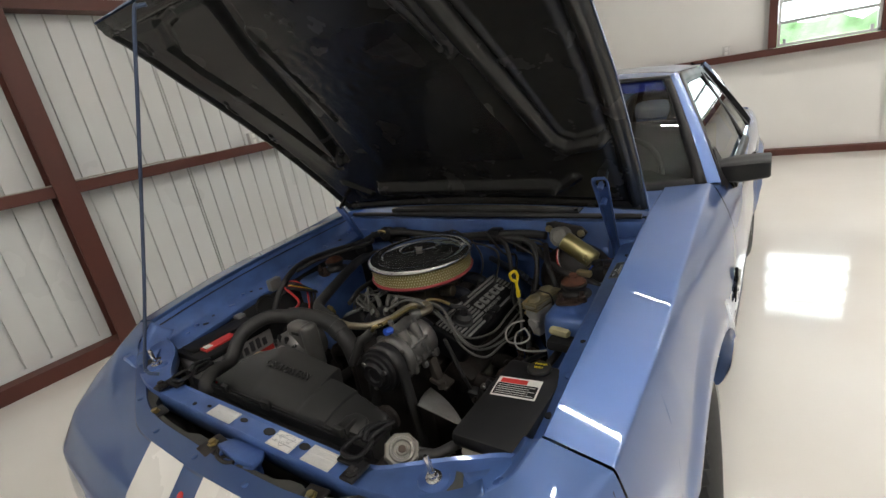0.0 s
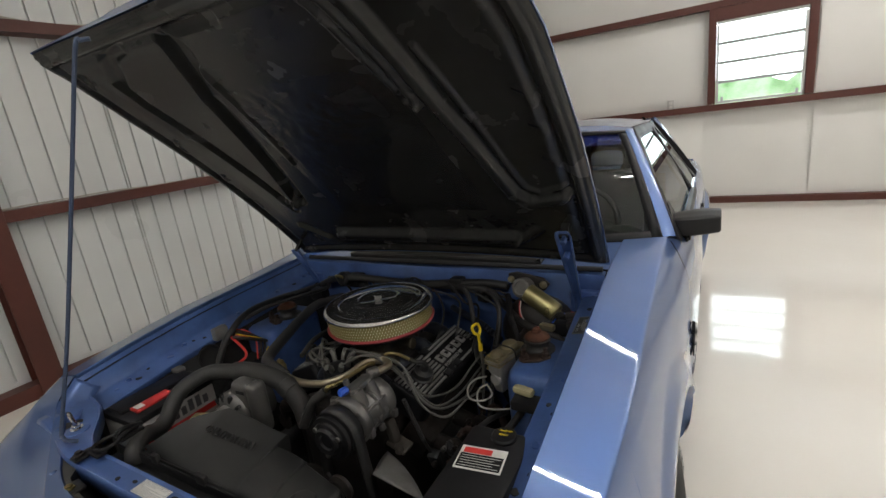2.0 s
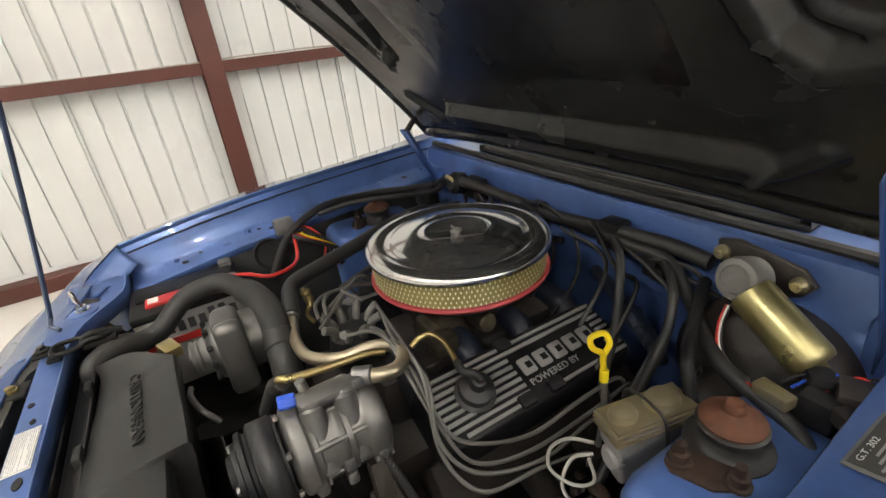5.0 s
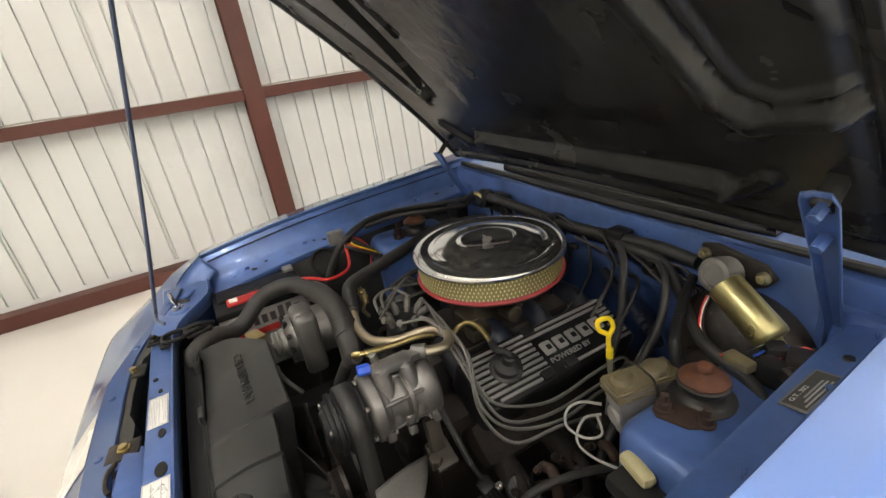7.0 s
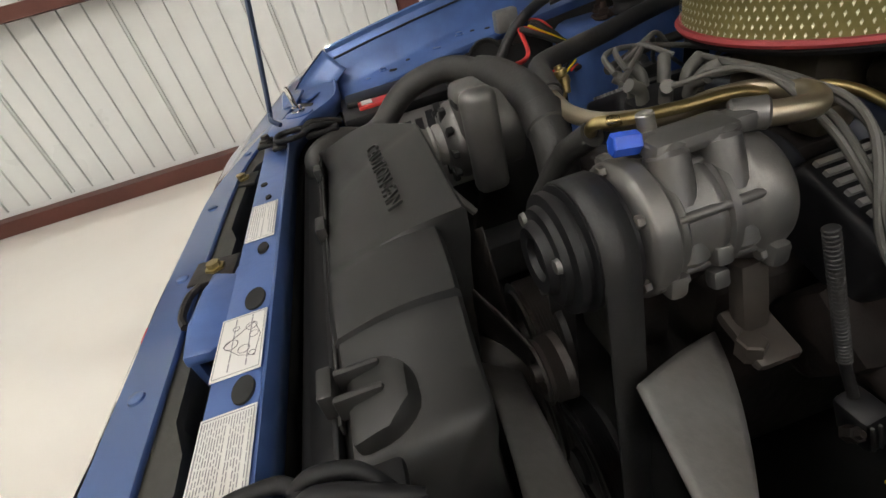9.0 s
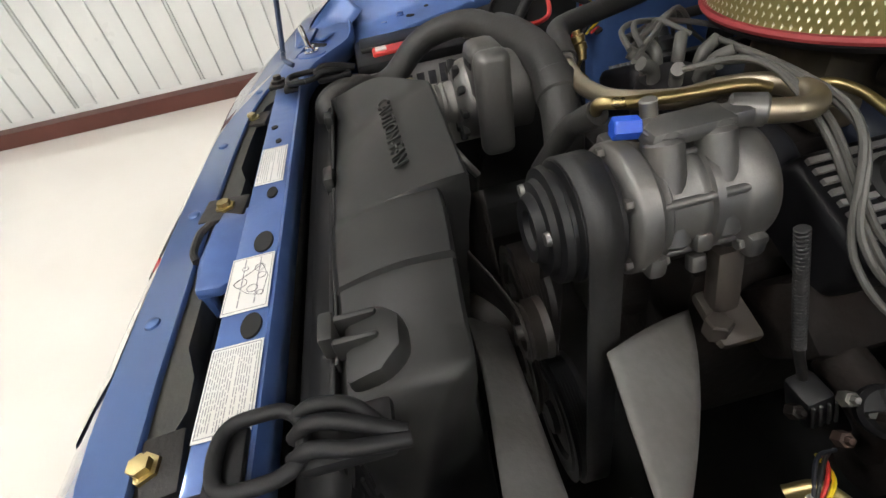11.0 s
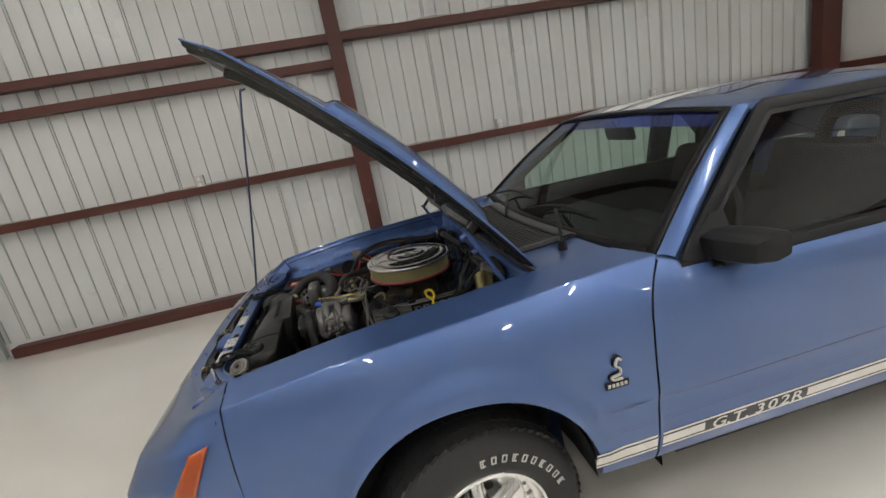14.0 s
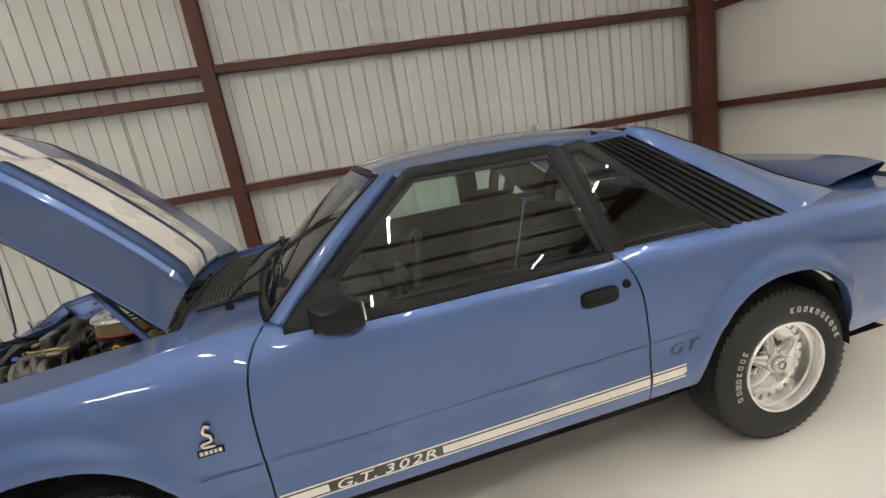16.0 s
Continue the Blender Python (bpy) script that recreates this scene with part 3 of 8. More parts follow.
BASE = [(0.16, 0.70), (0.24, 0.755), (0.30, 0.790), (0.36, 0.832), (0.40, 0.856), (0.47, 0.872), (0.606, 0.876), (0.614, 0.883), (0.75, 0.881), (0.90, 0.873), (1.02, 0.86)]
TAPER = [(-0.75, 0.915), (-0.58, 0.942), (-0.3, 0.966), (0.0, 0.978), (0.3, 0.990), (0.5, 1.0), (1.9, 1.0), (2.5, 1.0), (2.9, 0.985), (3.3, 0.955), (3.55, 0.92)]
SHOULDER = [(-0.75, 0.795), (-0.62, 0.832), (-0.47, 0.855), (-0.22, 0.888), (0.08, 0.917), (0.44, 0.938), (0.62, 0.953), (0.8, 0.965), (1.9, 0.965), (2.6, 0.955), (3.2, 0.94), (3.55, 0.92)]
INNER_Z = [(-0.60, 0.908), (-0.47, 0.929), (-0.36, 0.944), (-0.25, 0.957), (-0.14, 0.967), (0.0, 0.977), (0.2, 0.990), (0.4, 1.001), (0.66, 1.010)]
APRON_Z = [(-0.60, 0.885), (-0.3, 0.928), (0.0, 0.957), (0.3, 0.984), (0.5, 1.0), (0.66, 1.006)]
CREASE_X = [(-0.60, 0.785), (-0.44, 0.791), (-0.30, 0.796), (-0.16, 0.797), (0.0, 0.792), (0.25, 0.788), (0.66, 0.788)]
CREASE_Z = [(-0.60, 0.884), (-0.58, 0.888), (-0.44, 0.909), (-0.30, 0.928), (-0.16, 0.942), (0.0, 0.952), (0.11, 0.959), (0.25, 0.971), (0.38, 0.985), (0.52, 0.997), (0.68, 1.004)]
INNER_X = [(-0.60, 0.678), (-0.36, 0.676), (-0.14, 0.671), (0.0, 0.666), (0.2, 0.657), (0.4, 0.653), (0.66, 0.652)]


ARCHES = ((0.02, 0.385, 0.437), (2.48, 0.372, 0.442))


def full_x(y, z):
    """Half width of the body side before it turns in at the top."""
    x = lerp(TAPER, y) * lerp(BASE, z)
    for cy, ry, rz in ARCHES:
        # swollen band round the wheel arch
        e = math.hypot((y - cy) / ry, max(0.0, z - 0.315) / rz) - 1.0
        if -0.3 < e < 0.30:
            x += (0.016 if cy < 1 else 0.026) * smooth(0.24, 0.07, e) * smooth(0.36, 0.60, z)
    return x


def side_x(y, z):
    d = max(0.0, lerp(SHOULDER, y) - z)
    return full_x(y, z) - 0.040 * math.exp(-d / 0.030)


def crease_at(y):
    return lerp(CREASE_X, y), lerp(CREASE_Z, y)


def fender_x(y, z):
    xc, zc = crease_at(y)
    off = full_x(y, zc) - xc
    reach = 0.095 - 0.015 * smooth(0.1, 0.6, y)
    return full_x(y, z) - off * math.exp(-max(0.0, zc - z) / reach)


def arch_z(y, cy, cz, ry, rz):
    """Height of a wheel arch over y; none outside it."""
    u = (y - cy) / ry
    return cz + rz * (1 - abs(u) ** 2.3) ** (1 / 2.3) if abs(u) < 1 else None


def bottom_z(y):
    for cy, ry, rz in ARCHES:
        a = arch_z(y, cy, 0.315, ry, rz)
        if a:
            return max(a, 0.385 if y > 0.02 else 0.17)
    return 0.385 if y > 0.02 else 0.17


def stations(y0, y1, step=0.04):
    out = {y0, y1}
    y = y0
    while y < y1:
        out.add(round(y, 4))
        y += step
    for cy, ry, _ in ARCHES:
        for k in range(-20, 21):
            v = cy + ry * math.sin(math.pi / 2 * k / 20) * 1.0003
            if y0 < v < y1:
                out.add(round(v, 5))
        for e in (-1, 1):
            for o in (0.001, -0.001):
                v = cy + e * ry + o
                if y0 < v < y1:
                    out.add(round(v, 5))
    return sorted(out)


DOOR_FRONT = [(0.38, 0.580), (0.60, 0.583), (0.76, 0.582), (0.865, 0.592), (0.93, 0.609), (0.965, 0.632), (1.01, 0.672)]
DOOR_REAR = [(0.38, 1.900), (0.60, 1.895), (0.77, 1.886), (0.82, 1.881), (0.90, 1.856), (0.94, 1.830), (0.975, 1.795)]


def side_panel(name, y0, y1, s, top, label="", xf=side_x, high=lambda y: lerp(SHOULDER, y), front=None, rear=None, gap=0.0030):
    """A stretch of body side from the sill (or arch) to the shoulder, with a rolled arch lip. top(y) gives points that carry the skin inwards; front and rear give the curved joints by height."""
    def bend(y, z, w=1.0):
        out = y
        if front:
            out += w * (lerp(front, z) + gap - y0) * smooth(0.40, 0.0, y - y0)
        if rear:
            out += w * (lerp(rear, z) - gap - y1) * smooth(0.40, 0.0, y1 - y)
        return out
    bm = bm_new()
    rows = []
    for y in stations(y0, y1):
        zb, zt = bottom_z(y), high(bend(y, high(y)))
        zs = [zb + (zt - zb) * k / 22 for k in range(20)]
        zs += [zt - 0.045 * (1 - k / 7) ** 1.6 for k in range(0, 8)]
        zs = sorted(z for z in zs if z <= zt + 1e-6)
        n = 26
        zs = [zs[min(len(zs) - 1, round(i * (len(zs) - 1) / n))] for i in range(n + 1)]
        lip = [(xf(y, zb) - 0.035, zb - 0.002), (xf(y, zb) - 0.012, zb - 0.004)]
        row = [(s * x, bend(y, z), z) for x, z in lip] + [(s * xf(bend(y, z), z), bend(y, z), z) for z in zs]
        tops = top(bend(y, zt))
        row += [(s * x, bend(y, zt, 1.0 - 0.92 * max(0, k - 2) / (len(tops) - 3) if len(tops) == 10 and xf is fender_x else 1.0), z) for k, (x, z) in enumerate(tops)]
        rows.append(row)
    sheet(bm, rows)
    return part(name, bm, M_PAINT, car, label, solid=0.0)


def fender_top(y):
    """Tight crease, then the flat top plane to the hood gap."""
    xi, zi = lerp(INNER_X, y), lerp(INNER_Z, y)
    xc, zc = crease_at(y)
    out = [(xc - 0.0030, zc + 0.0020), (xc - 0.0065, zc + 0.0032), (xc - 0.011, zc + 0.0038)]
    for k in range(1, 6):
        t = k / 5
        out.append((xc - 0.011 + (xi - xc + 0.011) * t, zc + 0.0038 + (zi - zc - 0.0038) * t))
    return out + [(xi - 0.003, zi - 0.003), (xi - 0.004, zi - 0.03)]


DOOR_HIGH = [(0.58, 0.990), (0.66, 0.994), (0.72, 0.986), (0.80, 0.966), (0.9, 0.965), (1.9, 0.965)]


def door_x(y, z):
    """The door's skin carries on the fender's section and blends into the flat side."""
    w = smooth(0.60, 0.95, y)
    d = max(0.0, lerp(DOOR_HIGH, y) - z)
    return (1 - w) * fender_x(y, z) + w * (full_x(y, z) - 0.040 * math.exp(-d / 0.030))


def door_top(y):
    zs = lerp(DOOR_HIGH, y)
    xs = door_x(y, zs)
    return [(xs - 0.012, zs + 0.006), (xs - 0.028, zs + 0.007), (xs - 0.034, zs - 0.02)] + [(xs - 0.034, zs - 0.02)] * 7


def quarter_top(y):
    xs, zs = side_x(y, lerp(SHOULDER, y)), lerp(SHOULDER, y)
    w = smooth(2.55, 3.1, y)
    return [(xs - 0.012 - 0.02 * k * w, zs + 0.006 + 0.002 * k * w) for k in range(1, 11)]


for s in (1, -1):
    side_panel("front_fender", -0.572, 0.580, s, fender_top, "", fender_x, lambda y: crease_at(y)[1], None, DOOR_FRONT)
    d = side_panel("door", 0.588, 1.892, s, door_top, "", door_x, lambda y: lerp(DOOR_HIGH, y), DOOR_FRONT, DOOR_REAR)
    q = side_panel("quarter_panel", 1.898, 3.30, s, quarter_top, front=DOOR_REAR)
    # recessed handle
    if s > 0:
        bm = bm_new()
        hx = side_x(1.72, 0.845)
        prism(bm, [(math.copysign(abs(math.cos(a)) ** 0.45, math.cos(a)) * 0.073, math.copysign(abs(math.sin(a)) ** 0.55, math.sin(a)) * 0.031) for a in [2 * math.pi * k / 32 for k in range(32)]], plane_pose((hx - 0.005, 1.718, 0.845), (0, 1, 0), (0, 0, 1)), 0.007, 0.002)
        hd = part("door_handle", bm, M_TRIM, d, "black pull handle in a recess")
        bm = bm_new()
        box(bm, (hx + 0.005, 1.718, 0.857), (0.010, 0.124, 0.024), 0.005)
        part("lever", bm, M_BLACKP, hd)
        bm = bm_new()
        lathe(bm, [(0, 0.006), (0.013, 0.006), (0.016, 0.002), (0.016, -0.004), (0, -0.004)], frame_of((hx + 0.001, 1.822, 0.868), (1, 0, 0)), 20)
        part("lock", bm, M_TRIM, d, "black door lock")

# dark joints behind the panel gaps
for s in (1, -1):
    for line, z1 in (([(0.3, -0.573), (1.0, -0.573)], 0.865), (DOOR_FRONT, 0.985), (DOOR_REAR, 0.962)):
        bm = bm_new()
        row_a, row_b = [], []
        for k in range(40):
            z = 0.410 + (z1 - 0.410) * k / 39
            y = lerp(line, z)
            x = side_x(y, z) if y > 1 else fender_x(y, z)
            row_a.append((s * (x - 0.008), y - 0.02, z))
            row_b.append((s * (x - 0.008), y + 0.02, z))
        sheet(bm, [row_a, row_b])
        part("door_joint" if line[0][1] > 0 else "fender_joint", bm, M_DARK, car)
# body crease moulding line and pinstripes along the side
def rise(y):
    return 0.003 + 0.011 * (y - 0.6)


M_GROUND = surface("dark_grey_film", (0.040, 0.040, 0.044), 0.32, 0, 0.05, 80)
M_BADGE = surface("satin_silver", (0.55, 0.54, 0.50), 0.35, 0.5, 0.1, 80)
M_PIN = surface("dark_blue_pin_line", (0.035, 0.060, 0.150), 0.40, 0.3)
M_CREASE = surface("dark_blue_crease", (0.006, 0.010, 0.035), 0.45)
for s in (1, -1):
    for y0, y1 in ((0.40, 0.574), (0.592, 1.886), (1.902, 2.085)):
        bm = bm_new()
        ys = [y0 + (y1 - y0) * k / 20 for k in range(21)]
        skin = fender_x if y1 < 0.6 else side_x
        sheet(bm, [[(s * (skin(y, z + rise(y)) + 0.0020), y, z + rise(y)) for y in ys] for z in (0.6085, 0.6110)])
        part("crease_line", bm, M_CREASE, car)
        for z0 in (0.531, 0.541):
            bm = bm_new()
            sheet(bm, [[(s * (skin(y, z + rise(y)) + 0.0020), y, z + rise(y)) for y in ys] for z in (z0, z0 + 0.0014)])
            part("pinstripe", bm, M_PIN, car)
    thick = [(a, b, 0.441, 0.4715) for a, b in ((0.375, 0.574), (0.592, 0.735), (1.105, 1.890), (1.902, 2.045))]
    thin = [(a, b, c, c + 0.0065) for a, b in ((0.375, 0.574), (0.592, 1.890), (1.902, 2.045)) for c in (0.4775, 0.4285)]
    for y0, y1, z0, z1 in thick + thin:
        bm = bm_new()
        ys = [y0 + (y1 - y0) * k / 30 for k in range(31)]
        skin = fender_x if y1 < 0.6 else side_x
        sheet(bm, [[(s * (skin(y, z0 + (z1 - z0) * j / 2 + rise(y)) + 0.0013), y, z0 + (z1 - z0) * j / 2 + rise(y)) for y in ys] for j in range(3)])
        part("side_stripe", bm, M_STRIPE, car, "white rocker stripe")
    for y0, y1 in ((0.375, 0.574), (0.592, 1.890), (1.902, 2.045)):
        bm = bm_new()
        ys = [y0 + (y1 - y0) * k / 30 for k in range(31)]
        skin = fender_x if y1 < 0.6 else side_x
        sheet(bm, [[(s * (skin(y, z + rise(y)) + 0.0007), y, z + rise(y)) for y in ys] for z in (0.4330, 0.456, 0.4790)])
        part("stripe_ground", bm, M_GROUND, car, "dark ground between the white stripes")
    x = side_x(0.92, 0.462) + 0.0035
    for ch, dy in zip(("G", ".", "T", ".", "3", "0", "2", "R"), (-0.140, -0.106, -0.074, -0.042, 0.004, 0.050, 0.095, 0.140)):
        lettering("stripe_lettering", ch, 0.0435, plane_pose((s * x, 0.92 + s * dy, 0.4555 + rise(0.92 + dy)), (0, s, 0.011 * s), (0.02 * s, 0, 1)), M_STRIPE, car, 0.0004, "white letter on the rocker stripe", 1.65, 0.22, 0.0004)
    film_blue = surface("dark_blue_film", (0.035, 0.06, 0.15), 0.35, 0.2)
    for ch, y in (("G", 2.03 - s * 0.030), ("T", 2.03 + s * 0.030)):
        lettering("quarter_lettering", ch, 0.058, plane_pose((s * (max(side_x(y - 0.03, 0.575), side_x(y + 0.03, 0.575)) + 0.0022), y, 0.572), (0, s, 0), (0.01 * s, 0, 1)), film_blue, car, 0.0004, "dark outlined letter", 1.45, 0.3)

# fender badge: a small upright plaque with a coiled bar over a name plate
for s in (1, -1):
    bx = fender_x(0.45, 0.72)
    m = plane_pose((s * (bx + 0.002), 0.455, 0.70), (0, s, 0), (0, 0, 1))
    bm = bm_new()
    prism(bm, [(-0.036, -0.012), (0.036, -0.012), (0.036, 0.010), (-0.036, 0.010)], m, 0.004, 0.001)
    badge = part("badge", bm, M_TRIM, car, "dark plate badge with a coiled silver emblem")
    for k in range(5):
        bm = bm_new()
        box(bm, m @ Vector((-0.025 + 0.0125 * k, -0.001, 0.0045)), (0.002, 0.009, 0.011), 0.0006)
        part("bar", bm, M_BADGE, badge)
    bm = bm_new()
    tube(bm, [m @ Vector(p) for p in ((0.016, 0.016, 0.005), (-0.012, 0.018, 0.006), (-0.016, 0.027, 0.006), (0.008, 0.032, 0.006), (0.010, 0.048, 0.007), (-0.004, 0.062, 0.008), (0.004, 0.080, 0.008), (0.014, 0.074, 0.007))], 0.0040, 8, 6)
    part("emblem", bm, M_BADGE, badge, "coiled silver emblem")
    bm = bm_new()
    tube(bm, [m @ Vector(p) for p in ((0.017, 0.014, 0.0), (-0.014, 0.016, 0.0), (-0.019, 0.028, 0.0), (0.008, 0.033, 0.0), (0.010, 0.048, 0.0), (-0.006, 0.063, 0.0), (0.003, 0.083, 0.0), (0.016, 0.077, 0.0))], 0.0050, 8, 6)
    part("emblem_edge", bm, M_TRIM, badge)

# sill, floor pan and inner wheel houses
bm = bm_new()
box(bm, (0, 1.27, 0.325), (1.38, 1.62, 0.13), 0.03)
box(bm, (0, 2.95, 0.36), (1.30, 0.75, 0.10), 0.03)
part("floor_pan", bm, M_DARK, car)
for s in (1, -1):
    for cy, ry, _ in ARCHES:
        bm = bm_new()
        rows = []
        out = 0.815 if cy < 1 else 0.860
        for k in range(33):
            a = math.pi * k / 32
            y, z = cy - (ry - 0.004) * math.cos(a), 0.36 + 0.415 * math.sin(a)
            rows.append([(s * out, y, z - 0.012), (s * 0.66, y, z - 0.006), (s * 0.53, y, z - 0.02), (s * 0.50, cy - 0.6 * (cy - y), 0.36 + (z - 0.36) * 0.3)])
        sheet(bm, rows)
        part("wheel_house", bm, M_DARK, car)


# ---- wheels ----
def wheel(x, y, s, r=0.322, rim=0.192, width=0.235, steer=0.0, turned=0.0):
    c = Vector((x, y, r))
    way = (s * math.cos(radians(steer)), s * math.sin(radians(steer)), 0)
    w = part("wheel", lathe(bm_new(), [(0.0, -0.05), (0.07, -0.05), (0.075, -0.01), (0.0, -0.005)], frame_of(c, way), 24), M_ALU_DULL, car)
    fm = frame_of(c, way) @ Matrix.Rotation(radians(turned), 4, "Z")
    h = width / 2
    bm = bm_new()
    lathe(bm, [(rim - 0.004, h - 0.028), (rim + 0.012, h - 0.012), (rim + 0.045, h - 0.001), (rim + 0.078, h - 0.006), (r - 0.026, h - 0.022), (r - 0.008, h - 0.040), (r - 0.001, h - 0.062), (r, 0), (r - 0.001, -h + 0.062), (r - 0.008, -h + 0.04), (r - 0.04, -h + 0.01), (rim, -h + 0.02)], fm, 64)
    tyre = part("tyre", bm, M_TYRE, w, "black radial tyre with white raised letters")
    bm = bm_new()
    for k in range(64):
        a = 2 * math.pi * k / 64
        for off, sk in ((0.068, 0.3), (0.026, -0.3), (-0.026, 0.3), (-0.068, -0.3)):
            q = Matrix.Rotation(a, 4, "Z")
            box(bm, (fm @ q @ Vector((r - 0.0040 - (0.0032 if abs(off) > 0.05 else 0), 0, off))), (0.010, 0.026, 0.030), 0, (fm @ q).to_3x3() @ rot("X", math.degrees(sk)))
    tagged(part("tread", bm, M_TYRE, tyre, smooth=False), kind="stuff")
    # raised white lettering drawn as plain outlined blocks round the sidewall
    for a0, count, step in ((20, 10, 7.6), (150, 6, 6.4), (180, 3, 7.5)):
        for k in range(count):
            q = Matrix.Rotation(radians(a0 + step * k), 4, "Z")
            bm = bm_new()
            for dx, dy, sx, sy in ((0.0095, 0, 0.0034, 0.015), (-0.0095, 0, 0.0034, 0.015), (0, 0.0062, 0.0160, 0.0032), (0, -0.0062 if k % 3 else 0.0, 0.0160, 0.0032)):
                box(bm, fm @ q @ Vector((rim + 0.058 + dx, dy, h - 0.0012)), (sx, sy, 0.003), 0.0, (fm @ q).to_3x3())
            part("sidewall_mark", bm, M_TYREWHITE, tyre, smooth=False)
    bm = bm_new()
    lathe(bm, [(rim + 0.002, h - 0.028), (rim + 0.005, h - 0.018), (rim + 0.001, h - 0.012), (rim - 0.007, h - 0.013), (rim - 0.011, h - 0.022), (rim - 0.013, h - 0.050), (rim - 0.024, h - 0.053), (rim - 0.026, h - 0.090), (rim - 0.036, h - 0.093), (rim - 0.040, h - 0.100), (0.105, h - 0.112), (0.10, h - 0.116), (0.05, h - 0.120)], fm, 72)
    dish = part("rim", bm, M_POLISH, w, "polished deep-dish alloy rim")
    for k in range(5):
        q = Matrix.Rotation(2 * math.pi * (k + 0.25) / 5, 4, "Z")
        bm = bm_new()
        rows = []
        for i in range(10):
            t = i / 9
            rad = 0.040 + (rim - 0.082) * t
            hw = 0.026 - 0.012 * math.sin(math.pi * t * 0.9) + 0.012 * t * t
            hh = h - 0.066 - 0.036 * t ** 1.6
            rows.append([fm @ q @ Vector((rad, v * hw, hh - dz)) for v, dz in ((-1.15, 0.030), (-1.0, 0.008), (-0.7, 0.001), (0.0, -0.003), (0.7, 0.001), (1.0, 0.008), (1.15, 0.030))])
        sheet(bm, rows)
        part("spoke", bm, M_CHROME, w, "bright thick spoke")
        # dark slot between two spokes
        q2 = Matrix.Rotation(2 * math.pi * (k + 0.75) / 5, 4, "Z")
        bm = bm_new()
        out = []
        for i in range(20):
            a = 2 * math.pi * i / 20
            out.append((0.082 + 0.013 * math.cos(a), 0.017 * math.sin(a) * (1 + 0.25 * math.cos(a))))
        prism(bm, out, fm @ q2 @ Matrix.Translation((0, 0, h - 0.1160)), 0.0025)
        part("slot", bm, M_DARK, dish, smooth=False)
        bm = bm_new()
        rod(bm, fm @ q2 @ Vector((0.052, 0.0, h - 0.12)), fm @ q2 @ Vector((0.052, 0.0, h - 0.078)), 0.0105, 6)
        part("wheel_nut", bm, M_CHROME, w)
    for k in range(24):
        q = Matrix.Rotation(2 * math.pi * k / 24, 4, "Z")
        bm = bm_new()
        lathe(bm, [(0.006, 0), (0.005, 0.004), (0, 0.005)], fm @ q @ Matrix.Translation((rim - 0.031, 0, h - 0.092)), 8)
        part("rivet", bm, M_ALU_DULL, dish)
    bm = bm_new()
    lathe(bm, [(0.045, h - 0.12), (0.045, h - 0.066), (0.040, h - 0.058), (0.034, h - 0.056), (0.032, h - 0.040), (0.028, h - 0.036), (0.010, h - 0.034), (0, h - 0.034)], fm, 36)
    cap = part("hub_cap", bm, M_CHROME, w, "chrome centre cap")
    bm = bm_new()
    lathe(bm, [(0.018, h - 0.0345), (0.018, h - 0.0335), (0.014, h - 0.0335), (0.014, h - 0.0345)], fm, 24)
    part("cap_emblem", bm, M_TRIM, cap)
    return w


for s in (1, -1):
    wheel(s * 0.757, 0.02, s, steer=8.0)
    wheel(s * 0.748, 2.535, s, 0.328)

# ---- greenhouse ----
def gx(z):
    """Half width of the side glass plane at height z."""
    u = (z - 0.96) / 0.38
    return 0.815 - 0.205 * u - 0.045 * u * (u - 1)


def side_sheet(name, outline, s, off, mat, parent, label="", thick=0.004):
    """A flat-sided panel in the tilted window plane from (y, z) corners."""
    bm = bm_new()
    vs = [bm.verts.new((s * (gx(z) + off), y, z)) for y, z in outline]
    bm.faces.new(vs)
    bmesh.ops.triangulate(bm, faces=bm.faces)
    return part(name, bm, mat, parent, label, solid=thick, smooth=False)


def side_glass(name, front, rear, z0, z1, s, off, label):
    """A pane with a barrel curve between a front and a rear edge, given as (z, y) lines."""
    rows = []
    for j in range(17):
        z = z0 + (z1 - z0) * j / 16
        a, b = lerp(front, z), lerp(rear, z)
        rows.append([(s * (gx(z) + off), a + (b - a) * i / 6, z) for i in range(7)])
    g = part(name, sheet_of(rows), M_GLASS, car, label)
    g.visible_shadow = False


def sheet_of(rows):
    bm = bm_new()
    sheet(bm, rows)
    return bm


def side_band(name, line, s, width, off, mat, parent, thick=0.012, label=""):
    """A trim strip along a (y, z) line in the window plane."""
    pts = [Vector((y, z)) for y, z in line]
    bm = bm_new()
    rows = []
    for i, p in enumerate(pts):
        a = pts[max(0, i - 1)]
        b = pts[min(len(pts) - 1, i + 1)]
        d = (b - a).normalized()
        nrm = Vector((-d.y, d.x))
        k = 1.0
        if 0 < i < len(pts) - 1:
            d1 = (p - a).normalized()
            k = 1 / max(0.5, abs(d1.dot(d)))
        row = []
        for e, o in ((-1, 0), (-1, thick * 0.8), (-0.7, thick), (0.7, thick), (1, thick * 0.8), (1, 0)):
            q = p + nrm * width / 2 * e * k
            row.append((s * (gx(q.y) + off + o), q.x, q.y))
        rows.append(row)
    sheet(bm, rows)
    return part(name, bm, mat, parent, label)


